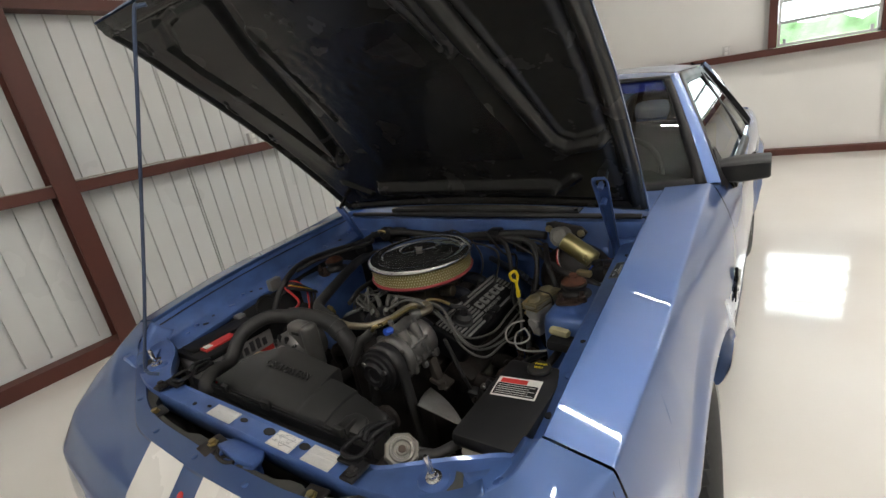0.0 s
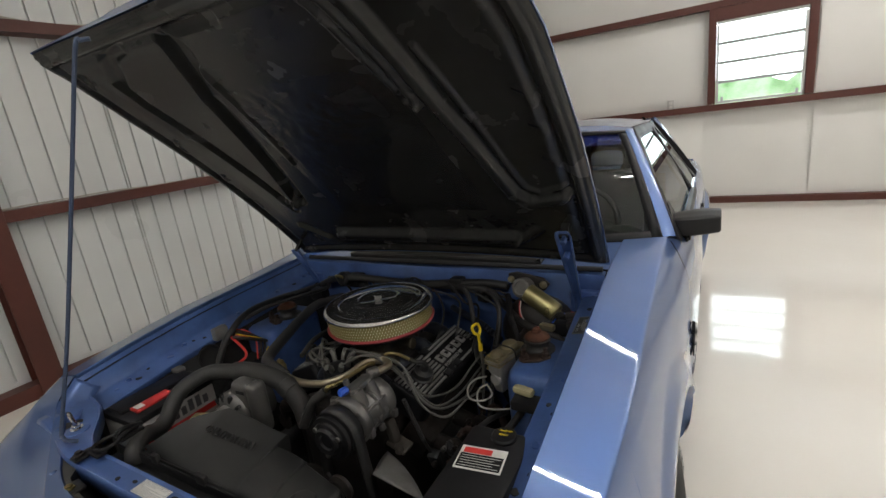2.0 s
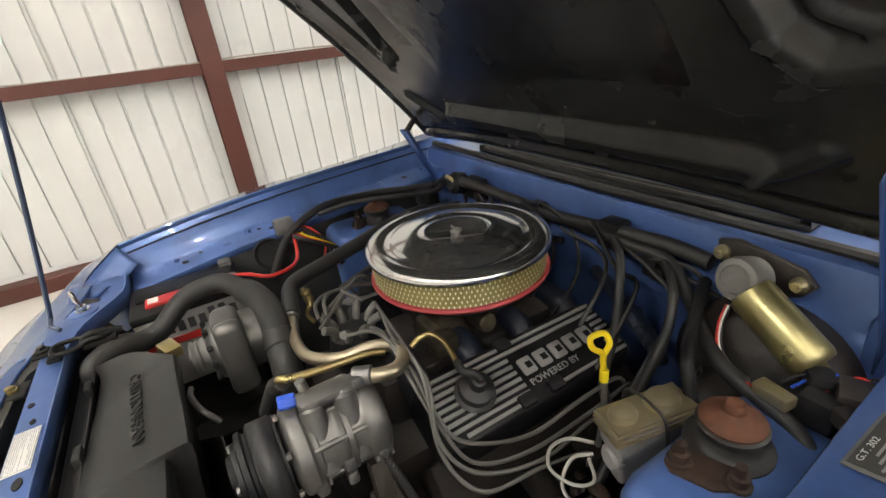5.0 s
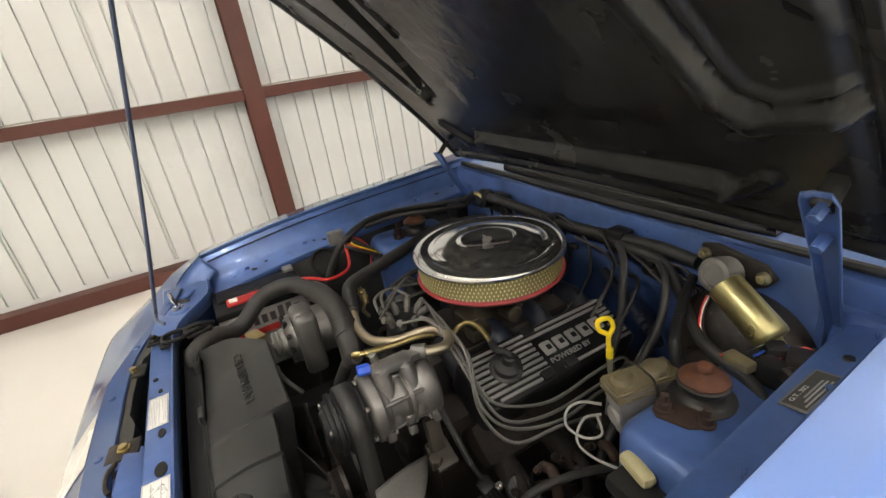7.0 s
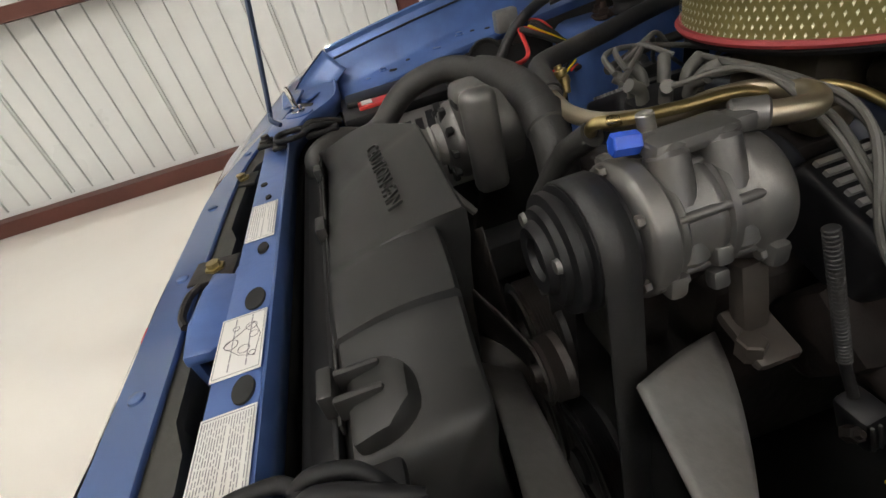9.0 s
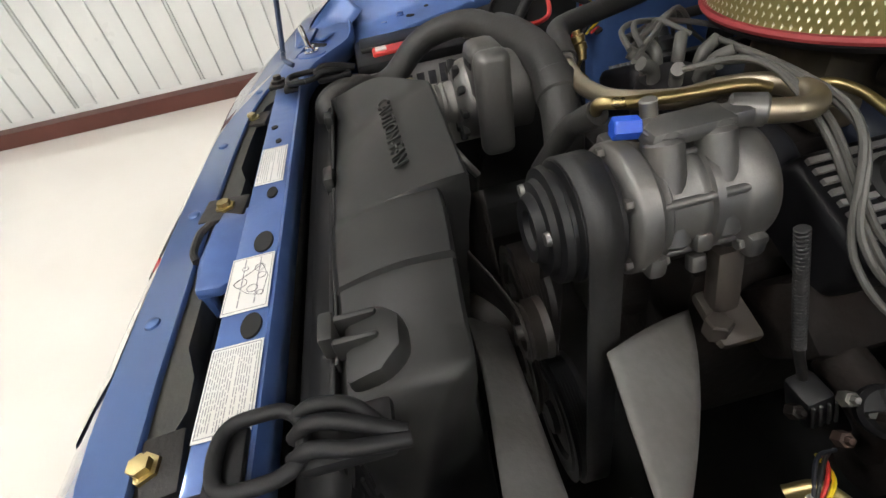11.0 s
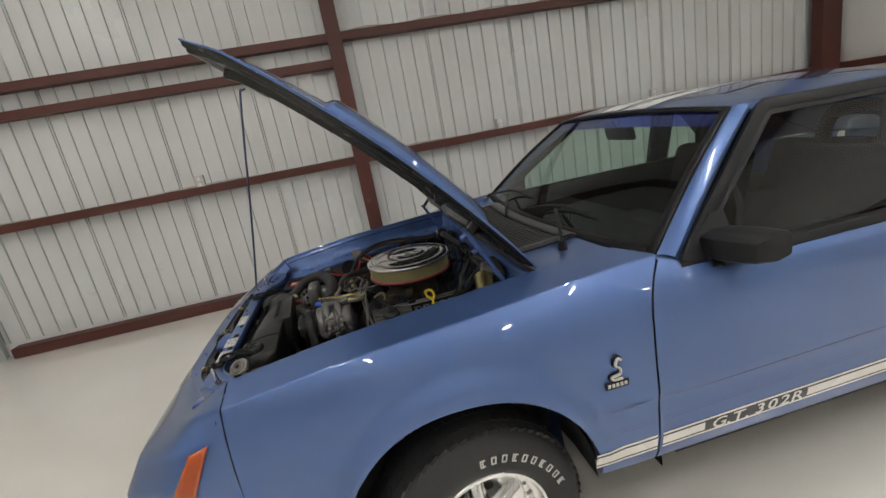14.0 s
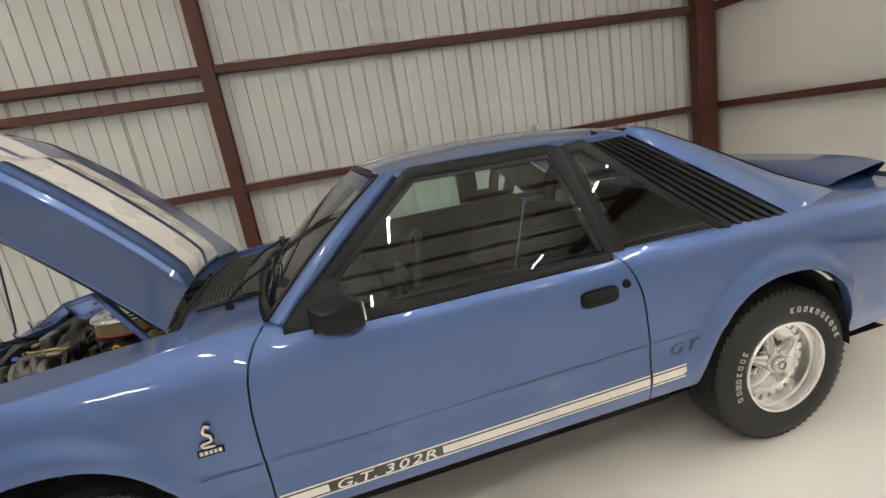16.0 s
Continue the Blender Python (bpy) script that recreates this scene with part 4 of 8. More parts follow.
for s in (1, -1):
    side_glass("side_window", [(0.965, 0.80), (1.0, 0.80), (1.317, 1.19)], [(0.965, 1.79), (1.317, 1.728)], 0.965, 1.317, s, 0.004, "tinted side window glass")
    side_band("window_trim", [(0.745, 0.985), (0.775, 1.018), (1.190, 1.340), (1.21, 1.346), (1.712, 1.340), (1.735, 1.332), (1.805, 0.968)], s, 0.034, 0.004, M_TRIM, car, 0.014, "satin black window frame")
    side_band("door_frame_trim", [(0.825, 1.030), (1.205, 1.322), (1.706, 1.316), (1.770, 0.985)], s, 0.020, 0.002, M_BLACKP, car, 0.010)
    side_band("belt_moulding", [(0.80, 0.966), (1.2, 0.966), (1.80, 0.964)], s, 0.030, 0.012, M_TRIM, car, 0.018)
    side_band("belt_moulding", [(0.715, 0.976), (0.80, 0.974)], s, 0.020, 0.004, M_TRIM, car, 0.014)
    side_band("b_pillar", [(1.768, 1.342), (1.838, 0.955)], s, 0.050, 0.002, M_TRIM, car, 0.010)
    side_glass("quarter_window", [(0.95, 1.858), (1.316, 1.80)], [(0.95, 2.268), (1.316, 1.844)], 0.95, 1.316, s, 0.003, "tinted quarter window glass")
    side_band("quarter_trim", [(1.785, 1.33), (1.850, 1.332), (2.290, 0.946)], s, 0.034, 0.002, M_TRIM, car, 0.012)
    side_band("quarter_sill_trim", [(1.85, 0.952), (2.30, 0.946)], s, 0.022, 0.004, M_TRIM, car, 0.012)
    # louvred sail panel: flush slats parallel to its rear edge
    LT0, LT1, LB0, LB1 = Vector((1.872, 1.338)), Vector((2.030, 1.342)), Vector((2.298, 0.948)), Vector((2.572, 0.945))
    lp = side_sheet("louver_panel", [tuple(LT0), tuple(LT1), tuple(LB1), tuple(LB0)], s, -0.002, M_TRIM, car, "black louvred quarter panel", 0.004)
    for k in range(6):
        bm = bm_new()
        row = []
        for t, o in ((0.04, 0.002), (0.10, 0.010), (0.20, 0.0115), (0.86, 0.0055), (0.90, 0.001)):
            u = (k + t) / 6
            a, b = LT0.lerp(LT1, u), LB0.lerp(LB1, u)
            row.append([(s * (gx(p.y) + o), p.x, p.y) for p in [a.lerp(b, 0.015 + 0.97 * i / 8) for i in range(9)]])
        sheet(bm, row)
        part("slat", bm, M_TRIM, lp)

# windshield
def ws_point(u, v):
    """u from -1 to 1 across, v from 0 (base) to 1 (top)."""
    hw = 0.775 + (0.590 - 0.775) * v
    yc = 0.585 + (1.075 - 0.585) * v
    yb = (0.085 * (1 - v) + 0.030 * v) * abs(u) ** 2.4
    zc = 0.985 + (1.372 - 0.985) * v + 0.018 * math.sin(math.pi * v)
    return (u * hw, yc + yb, zc - 0.020 * v * u * u + 0.010 * (1 - v) * u * u)


def ws_patch(name, u0, u1, v0, v1, mat, off=0.0, label="", nu=24, nv=12, solid=0.0):
    bm = bm_new()
    rows = [[Vector(ws_point(u0 + (u1 - u0) * i / nu, v0 + (v1 - v0) * j / nv)) + Vector((0, -0.62, 0.78)) * off for i in range(nu + 1)] for j in range(nv + 1)]
    sheet(bm, rows)
    return part(name, bm, mat, car, label, solid=solid)


g = ws_patch("windshield", -0.985, 0.985, 0.02, 0.985, M_GLASS, 0, "tinted windshield glass")
g.visible_shadow = False
g = ws_patch("sun_band", -0.945, 0.945, 0.85, 0.985, M_VISOR, -0.003, "dark blue sun band at the top of the windshield")
g.visible_shadow = False
ws_patch("windshield_trim", -1.0, -0.955, 0.0, 1.0, M_TRIM, 0.004, "", 2, 12, 0.006)
ws_patch("windshield_trim", 0.955, 1.0, 0.0, 1.0, M_TRIM, 0.004, "", 2, 12, 0.006)
ws_patch("windshield_trim", -1.0, 1.0, 0.965, 1.0, M_TRIM, 0.005, "", 24, 2, 0.006)
ws_patch("windshield_trim", -1.0, 1.0, -0.005, 0.055, M_TRIM, 0.004, "", 24, 2, 0.006)

# A pillars and roof
def roof_z(y):
    return lerp([(1.07, 1.378), (1.2, 1.398), (1.5, 1.412), (1.8, 1.405), (2.05, 1.382), (2.2, 1.352), (2.6, 1.235), (3.0, 1.105), (3.30, 1.005)], y)


def roof_half(y):
    return lerp([(1.07, 0.600), (1.8, 0.602), (2.05, 0.598), (2.2, 0.597), (2.65, 0.66), (3.0, 0.70), (3.30, 0.725)], y)


def rail_z(y):
    return lerp([(1.07, 1.352), (1.2, 1.362), (1.75, 1.360), (2.05, 1.350), (2.2, 1.31), (2.65, 0.985), (2.75, 0.955), (3.3, 0.952)], y)


def roof_rows(y0, y1, n, u0=-1.0, u1=1.0, off=0.0, nu=30):
    rows = []
    for j in range(n + 1):
        y = y0 + (y1 - y0) * j / n
        row = []
        for i in range(nu + 1):
            u = u0 + (u1 - u0) * i / nu
            z = rail_z(y) + (roof_z(y) - rail_z(y)) * (1 - abs(u) ** 3.2)
            row.append((u * roof_half(y), y + 0.03 * u * u * (1 - smooth(1.07, 1.4, y)), z + off))
        rows.append(row)
    return rows


def seam(y):
    """Half width and height of the hatch's edge."""
    return (lerp([(2.10, 0.594), (2.40, 0.622), (2.72, 0.660), (2.98, 0.690), (3.3, 0.705)], y),
            lerp([(2.10, 1.356), (2.16, 1.344), (2.40, 1.229), (2.72, 1.062), (2.98, 0.956), (3.1, 0.935), (3.3, 0.925)], y))


bm = bm_new()
sheet(bm, roof_rows(1.075, 2.10, 24))
part("roof", bm, M_PAINT, car, "", solid=0.0)
for u0, u1 in ((-0.30, -0.05), (0.05, 0.30)):
    bm = bm_new()
    sheet(bm, roof_rows(1.080, 2.098, 24, u0, u1, 0.0018, 6))
    part("roof_stripe", bm, M_STRIPE, car, "white stripe over the roof")
for s in (1, -1):
    bm = bm_new()
    rows = []
    for k in range(13):
        v = k / 12
        a = Vector(ws_point(s * 1.0, v))
        y, z = a.y, a.z
        outer = Vector((s * (gx(min(z, 1.35)) + 0.012), y + 0.045, z - 0.008))
        rows.append([a + Vector((0, 0.004, 0.006)), a.lerp(outer, 0.4) + Vector((s * 0.004, -0.004, 0.012)), a.lerp(outer, 0.8) + Vector((s * 0.008, 0, 0.008)), outer, outer + Vector((-s * 0.02, 0.02, -0.01))])
    sheet(bm, rows)
    part("a_pillar", bm, M_PAINT, car)
    # drip rail and roof side
    bm = bm_new()
    rows = []
    for k in range(25):
        y = 1.10 + 0.95 * k / 24
        zr = rail_z(y)
        rows.append([(s * (roof_half(y) - 0.004), y, zr + 0.003), (s * (roof_half(y) + 0.012), y, zr - 0.004), (s * (roof_half(y) + 0.014), y, zr - 0.02), (s * (roof_half(y) + 0.002), y, zr - 0.03)])
    sheet(bm, rows)
    part("roof_rail", bm, M_PAINT, car)
    # sail panel between the louvres and the hatch
    bm = bm_new()
    rows = []
    for k in range(17):
        t = k / 16
        o = Vector((2.035, 1.350)).lerp(Vector((2.585, 0.944)), t)
        yh = 2.10 + 0.88 * t
        top = Vector((s * seam(yh)[0], yh, seam(yh)[1]))
        out = Vector((s * (gx(o.y) + 0.006), o.x, o.y))
        mid = out.lerp(top, 0.5) + Vector((s * 0.012, 0, 0.012))
        rows.append([out, out.lerp(mid, 0.5) + Vector((s * 0.006, 0, 0.006)), mid, mid.lerp(top, 0.5) + Vector((s * 0.004, 0, 0.005)), top])
    sheet(bm, rows)
    part("sail_panel", bm, M_PAINT, car)

# hatch with sloping glass, deck and lip spoiler
def hatch_row(y, w, lift, n=20):
    hx, hz = seam(y)
    crown = 0.012 + 0.012 * smooth(2.15, 2.6, y)
    return [(hx * w * u, y, hz + crown * (1 - abs(u * w) ** 2.4) + lift) for u in [-1 + 2 * i / n for i in range(n + 1)]]


bm = bm_new()
sheet(bm, [hatch_row(2.10 + 1.2 * j / 30, 1.0, 0.0) for j in range(31)])
part("hatch", bm, M_PAINT, car)
bm = bm_new()
sheet(bm, [hatch_row(2.22 + 0.68 * j / 20, 0.86, 0.004) for j in range(21)])
part("hatch_glass", bm, surface("dark_hatch_glass", (0.008, 0.009, 0.010), 0.05, 0, 0.1, 20, spec=0.8), car, "dark hatch glass")
for s in (1, -1):
    bm = bm_new()
    tube(bm, [(s * seam(y)[0], y, seam(y)[1] + 0.001) for y in [2.10 + 1.15 * k / 24 for k in range(25)]], 0.0042, 8, 2)
    part("hatch_seam", bm, M_TRIM, car)
bm = bm_new()
rows = []
for y, z, w in ((3.02, 0.968, 0.66), (3.06, 0.990, 0.66), (3.20, 1.020, 0.67), (3.36, 1.045, 0.675), (3.375, 1.036, 0.675), (3.34, 0.99, 0.66), (3.28, 0.93, 0.65)):
    rows.append([(w * u, y - 0.10 * abs(u) ** 3, z - 0.018 * abs(u) ** 6) for u in [-1 + 2 * i / 20 for i in range(21)]])
sheet(bm, rows)
part("spoiler", bm, M_PAINT, car, "blue lip spoiler on the hatch")
bm = bm_new()
rows = []
for k in range(9):
    z = 0.945 - 0.60 * k / 8
    w = 0.80 - 0.02 * abs(k - 4) / 4
    rows.append([(w * u, 3.31 + (0.18 + 0.10 * smooth(0, 3, k)) * (1 - abs(u) ** 5), z) for u in [-1 + 2 * i / 24 for i in range(25)]])
sheet(bm, rows)
part("rear_panel", bm, M_PAINT, car)

# mirrors
for s in (1, -1):
    bm = bm_new()
    rows = []
    for x, hh, hd, dz in ((0.790, 0.034, 0.034, 0.004), (0.812, 0.041, 0.046, 0.003), (0.86, 0.044, 0.055, 0.002), (0.915, 0.042, 0.052, 0.003), (0.944, 0.040, 0.049, 0.003), (0.951, 0.036, 0.044, 0.004)):
        c = Vector((x, 0.850 + (x - 0.80) * 0.36, 1.003 + dz))
        row = []
        for i in range(40):
            a = 2 * math.pi * (i + 0.5) / 40
            ca, sa = math.cos(a), math.sin(a)
            q = (abs(ca) ** 10 + abs(sa) ** 10) ** -0.1
            row.append((s * c.x, c.y + hd * ca * q * (1.0 if ca > 0 else 1.35), c.z + hh * sa * q * (1 - 0.30 * max(0, -ca) - (0.34 * max(0, ca) if sa < 0 else 0))))
        rows.append(row)
    vs = sheet(bm, rows, True)
    bm.faces.new(vs[0][::-1])
    bm.faces.new(vs[-1])
    mir = part("mirror", bm, M_BLACKP, car, "black moulded door mirror")
    bm = bm_new()
    box(bm, (s * 0.876, 0.934, 1.014), (0.12, 0.006, 0.056), 0.004, rot("Z", s * 19))
    part("mirror_glass", bm, M_CHROME, mir)
    side_sheet("mirror_sail", [(0.720, 0.985), (0.760, 0.972), (0.905, 0.968), (0.900, 1.085), (0.855, 1.085)], s, 0.010, M_BLACKP, mir, "", 0.016)
    bm = bm_new()
    box(bm, (s * 0.825, 0.87, 0.960), (0.06, 0.08, 0.03), 0.008)
    part("mirror_foot", bm, M_BLACKP, mir)

# cowl with louvred grille, wipers
bm = bm_new()
rows = []
for j in range(7):
    t = j / 6
    rows.append([((0.655 + 0.13 * t) * u, 0.375 - 0.034 * (1 - u * u) * (1 - t) + (0.215 + 0.09 * abs(u) ** 2.4) * t, 0.978 + 0.014 * t + 0.006 * (1 - u * u)) for u in [-1 + 2 * i / 20 for i in range(21)]])
sheet(bm, rows)
part("cowl", bm, M_PAINT, car)
def cowl_y(x, t):
    """Fore and aft place on the cowl: straight at the hood, bowed along the glass."""
    return 0.383 - 0.030 * (1 - (x / 0.42) ** 2) * (1 - t) + (0.195 + 0.035 * (x / 0.42) ** 2) * t


def cowl_z(x, t):
    return 0.986 + 0.016 * t + 0.008 * (1 - (x / 0.5) ** 2)


bm = bm_new()
sheet(bm, [[(x, cowl_y(x, t), cowl_z(x, t)) for x in [-0.42 + 0.84 * i / 24 for i in range(25)]] for t in (0.0, 0.25, 0.5, 0.75, 1.0)])
cg = part("cowl_grille", bm, M_DARK, car, "black plastic cowl air grille", solid=0.010)
M_WEATHERED = surface("weathered_black_plastic", (0.036, 0.036, 0.035), 0.42, 0, 0.2, 60, 0.04, spec=0.5, dirt=(0.07, 0.067, 0.06), dirt_amount=0.5, dirt_scale=12)
for k in range(10):
    t0 = 0.03 + 0.068 * k
    bm = bm_new()
    xs = [-0.405 + 0.81 * i / 20 for i in range(21)]
    sheet(bm, [[(x, cowl_y(x, t0 + dt), cowl_z(x, t0 + dt) + h) for x in xs] for dt, h in ((0.0, 0.0), (0.002, 0.010), (0.010, 0.0125), (0.026, 0.0125), (0.034, 0.010), (0.036, 0.0))])
    part("slat", bm, M_WEATHERED, cg)
bm = bm_new()
sheet(bm, [[(x, cowl_y(x, t), cowl_z(x, t) + 0.0125 * (t < 0.99)) for x in [-0.42 + 0.84 * i / 24 for i in range(25)]] for t in (0.72, 0.80, 0.90, 1.0)])
part("rear_plate", bm, M_WEATHERED, cg, solid=0.004)
for e in (1, -1):
    bm = bm_new()
    sheet(bm, [[(e * x, cowl_y(x, t), cowl_z(x, t) + h) for t in (0.0, 0.2, 0.4, 0.6, 0.72)] for x, h in ((0.403, 0.0), (0.404, 0.0128), (0.419, 0.0128), (0.421, 0.0))])
    part("end_rail", bm, M_WEATHERED, cg)
for x0, x1 in ((0.50, -0.05), (-0.06, -0.60)):
    bm = bm_new()
    lathe(bm, [(0, 0.034), (0.010, 0.032), (0.014, 0.016), (0.016, 0.0), (0, 0)], Matrix.Translation((x0, 0.515, 0.990)), 20)
    wp = part("wiper", bm, M_BLACKP, car, "black wiper arm and blade")
    bm = bm_new()
    a, b = Vector((x0, 0.515, 1.020)), Vector((x0 - 0.30, 0.640, 1.062))
    tube(bm, [a, a.lerp(b, 0.4) + Vector((0, 0, 0.012)), b], 0.006, 8)
    part("arm", bm, M_BLACKP, wp)
    bm = bm_new()
    c = Vector((x0 - 0.52, 0.605, 1.040))
    tube(bm, [Vector((x0 - 0.08, 0.665, 1.075)), b + Vector((0, 0.012, 0.012)), c], 0.005, 8)
    part("blade", bm, M_RUBBER, wp)

# ---- hood, propped open ----
HR, HF = Vector((0, 0.352, 1.003)), Vector((0, -0.448, 1.792))
HL = (HF - HR).length
HD = (HF - HR).normalized()
HN = Vector((0, HD.z, -HD.y)).normalized()      # towards the outside (up and back)


def hood_half(v):
    return lerp([(0, 0.652), (0.2, 0.658), (0.5, 0.667), (0.75, 0.667), (0.88, 0.650), (0.95, 0.622), (1.0, 0.592)], v)


def hood_bow(u, v):
    """Height of the outer skin over the flat hood plane."""
    b = 0.052 * math.sin(math.pi * min(1, v * 0.95 + 0.03)) ** 0.8 + 0.022 * (1 - u * u)
    b -= 0.014 * smooth(0.90, 1.0, v)
    return b + 0.012 * smooth(0.42, 0.36, abs(u))


def hood_pt(u, v, off):
    """A point of the hood; its rear edge bows forward in the middle."""
    v += 0.046 * (1 - u * u) * (1 - smooth(0.0, 0.20, v))
    p = HR + HD * (HL * v) + HN * off
    return Vector((u * hood_half(v), p.y, p.z))


us = [-1 + 2 * i / 48 for i in range(49)]
vs_ = [j / 44 for j in range(45)]
bm = bm_new()
rows = [[hood_pt(u, v, hood_bow(u, v)) for u in us] for v in vs_]
vv = sheet(bm, rows)
sheet(bm, [rows[k][:1] + [hood_pt(-1, vs_[k], 0.93 * hood_bow(1, vs_[k]) - 0.004)] for k in range(45)])
sheet(bm, [rows[k][-1:] + [hood_pt(1, vs_[k], 0.93 * hood_bow(1, vs_[k]) - 0.004)] for k in range(45)])
sheet(bm, [rows[-1], [hood_pt(u, 1.0, -0.012) for u in us]])
sheet(bm, [rows[0], [hood_pt(u, 0.0, -0.002) for u in us]])
hood = part("hood", bm, M_PAINT, car, "open blue hood with white stripes and black underside")


def rib(d, w):
    """A rounded stamped rib of half width w at distance d."""
    return smooth(w, w * 0.45, abs(d))


def along(x, y, line):
    """Distance from (x, y) to a broken line of (x, share of the length) corners."""
    best = 9.0
    for (ax, av), (bx, bv) in zip(line, line[1:]):
        ay, by = av * HL, bv * HL
        dx, dy = bx - ax, by - ay
        t = max(0.0, min(1.0, ((x - ax) * dx + (y - ay) * dy) / (dx * dx + dy * dy)))
        best = min(best, math.hypot(x - ax - dx * t, y - ay - dy * t))
    return best


STAMPS = [  # broken line, height towards the engine, half width
    ([(-0.297, 0.942), (-0.364, 0.932), (-0.473, 0.858), (-0.484, 0.779), (-0.432, 0.283)], -0.017, 0.024),
    ([(-0.115, 0.921), (-0.167, 0.852), (-0.224, 0.757), (-0.266, 0.631), (-0.364, 0.330)], -0.024, 0.036),
    ([(-0.141, 0.842), (-0.200, 0.504)], 0.010, 0.012),
    ([(-0.364, 0.341), (-0.401, 0.299), (-0.437, 0.314)], 0.016, 0.018),
    ([(0.362, 0.932), (0.377, 0.782), (0.393, 0.650), (0.446, 0.378), (0.456, 0.333), (0.493, 0.291), (0.594, 0.313)], 0.024, 0.026),
    ([(0.425, 0.779), (0.483, 0.388), (0.496, 0.344), (0.530, 0.323), (0.599, 0.345)], 0.009, 0.012),
    ([(0.315, 0.932), (0.333, 0.779), (0.349, 0.641)], 0.013, 0.013),
    ([(0.349, 0.641), (0.322, 0.657)], 0.010, 0.010),
    ([(0.283, 0.916), (0.299, 0.794), (0.321, 0.689)], 0.010, 0.012),
    ([(-0.300, 0.142), (-0.047, 0.136), (0.388, 0.127)], 0.026, 0.042),
    ([(0.404, 0.103), (0.477, 0.167)], 0.012, 0.022),
    ([(-0.396, 0.114), (-0.489, 0.188)], 0.012, 0.022),
    ([(0.579, 0.652), (0.599, 0.635), (0.602, 0.600)], 0.0025, 0.010),
    ([(0.582, 0.555), (0.600, 0.542), (0.603, 0.515)], 0.0025, 0.010),
    ([(0.582, 0.450), (0.600, 0.435), (0.603, 0.410)], 0.0025, 0.010),
    ([(-0.579, 0.652), (-0.599, 0.635), (-0.602, 0.600)], 0.004, 0.010),
    ([(-0.582, 0.480), (-0.600, 0.465), (-0.603, 0.440)], 0.004, 0.010),
    ([(-0.541, 0.916), (-0.572, 0.884)], -0.010, 0.014),
    ([(-0.534, 0.910), (-0.544, 0.890)], -0.010, 0.009),
    ([(0.058, 0.942), (-0.074, 0.945)], -0.012, 0.020),
]


def liner_depth(u, v):
    """Relief of the stamped inner panel, positive towards the engine."""
    x, y = u * hood_half(v), v * HL
    e = min(hood_half(v) - abs(x), y, HL - y)
    h = 0.010 * smooth(0.0, 0.010, e) + 0.010 * (smooth(0.014, 0.024, e) - smooth(0.036, 0.050, e)) + 0.012 * smooth(0.05, 0.075, e)
    for line, height, w in STAMPS:
        d = along(x, y, line)
        if d < w:
            h += height * smooth(w, w * 0.35, d)
    h += 0.0012 * noise.noise((x * 7, y * 6, 1))
    return h


def inner_lift(u, v):
    """How far the inner panel rises with the bowed skin."""
    return 0.93 * hood_bow(1, v) + 0.010 * smooth(1.0, 0.8, abs(u)) * smooth(0.0, 0.12, v) * smooth(1.0, 0.85, v)


us2 = [-1 + 2 * i / 300 for i in range(301)]
vs2 = [j / 260 for j in range(261)]
bm = bm_new()
sheet(bm, [[hood_pt(u * 0.996, 0.004 + 0.992 * v, -0.004 - liner_depth(u, v) + inner_lift(u, v)) for u in us2] for v in vs2])
inner = part("inner_panel", bm, M_HOODIN, hood, "satin black stamped inner panel", angle=60)
bm = bm_new()


def wrinkle(u, v):
    """Creases of the film, strongest at its front half."""
    a = smooth(0.40, 0.66, v)
    return 0.0018 * abs(noise.noise((u * 7 + 2 * v, v * 15, 2))) * (0.3 + a) + 0.003 * a * abs(noise.noise((u * 19, v * 34, 5))) + 0.0008 * noise.noise((u * 3, v * 3, 8))


rows = []
for j in range(81):
    v = 0.235 + 0.535 * j / 80
    lo, hi = -0.215 - 0.10 * (0.62 - v), 0.325 + 0.13 * (0.62 - v)
    rows.append([hood_pt((lo + (hi - lo) * i / 90) / hood_half(v), v, inner_lift(0.3, v) - 0.0250 - 0.0048 * min(1, i / 10, (90 - i) / 10, j / 10, (80 - j) / 10) - wrinkle(lo + (hi - lo) * i / 90, v) * min(1, i / 6, (90 - i) / 6)) for i in range(91)])
sheet(bm, rows)
part("hood_blanket", bm, M_BLANKET, hood, "wrinkled black insulating film", angle=70)
# scoop with raised plenum, white stripes over the skin
def scoop_h(u, v):
    return (0.022 * smooth(0.465, 0.430, abs(u)) + 0.020 * max(0.0, 1 - abs(u) / 0.45)) * smooth(0.700, 0.675, v) * smooth(-0.02, 0.06, v) + 0.0025
bm = bm_new()
sheet(bm, [[hood_pt(u, v, hood_bow(u, v) + scoop_h(u, v) - 0.0035) for u in [-0.56 + 1.12 * i / 112 for i in range(113)]] for v in [0.0 + 0.74 * j / 70 for j in range(71)]])
part("hood_scoop", bm, M_PAINT, hood, "raised blue hood scoop")
for u0, u1 in ((-0.335, -0.035), (0.035, 0.335)):
    bm = bm_new()
    sheet(bm, [[hood_pt(u, v, hood_bow(u, v) + (scoop_h(u, v) if v < 0.74 else 0) + 0.0015) for u in [u0 + (u1 - u0) * i / 12 for i in range(13)]] for v in [0.005 + 0.99 * j / 70 for j in range(71)]])
    part("hood_stripe", bm, M_STRIPE, hood, "wide white racing stripe")
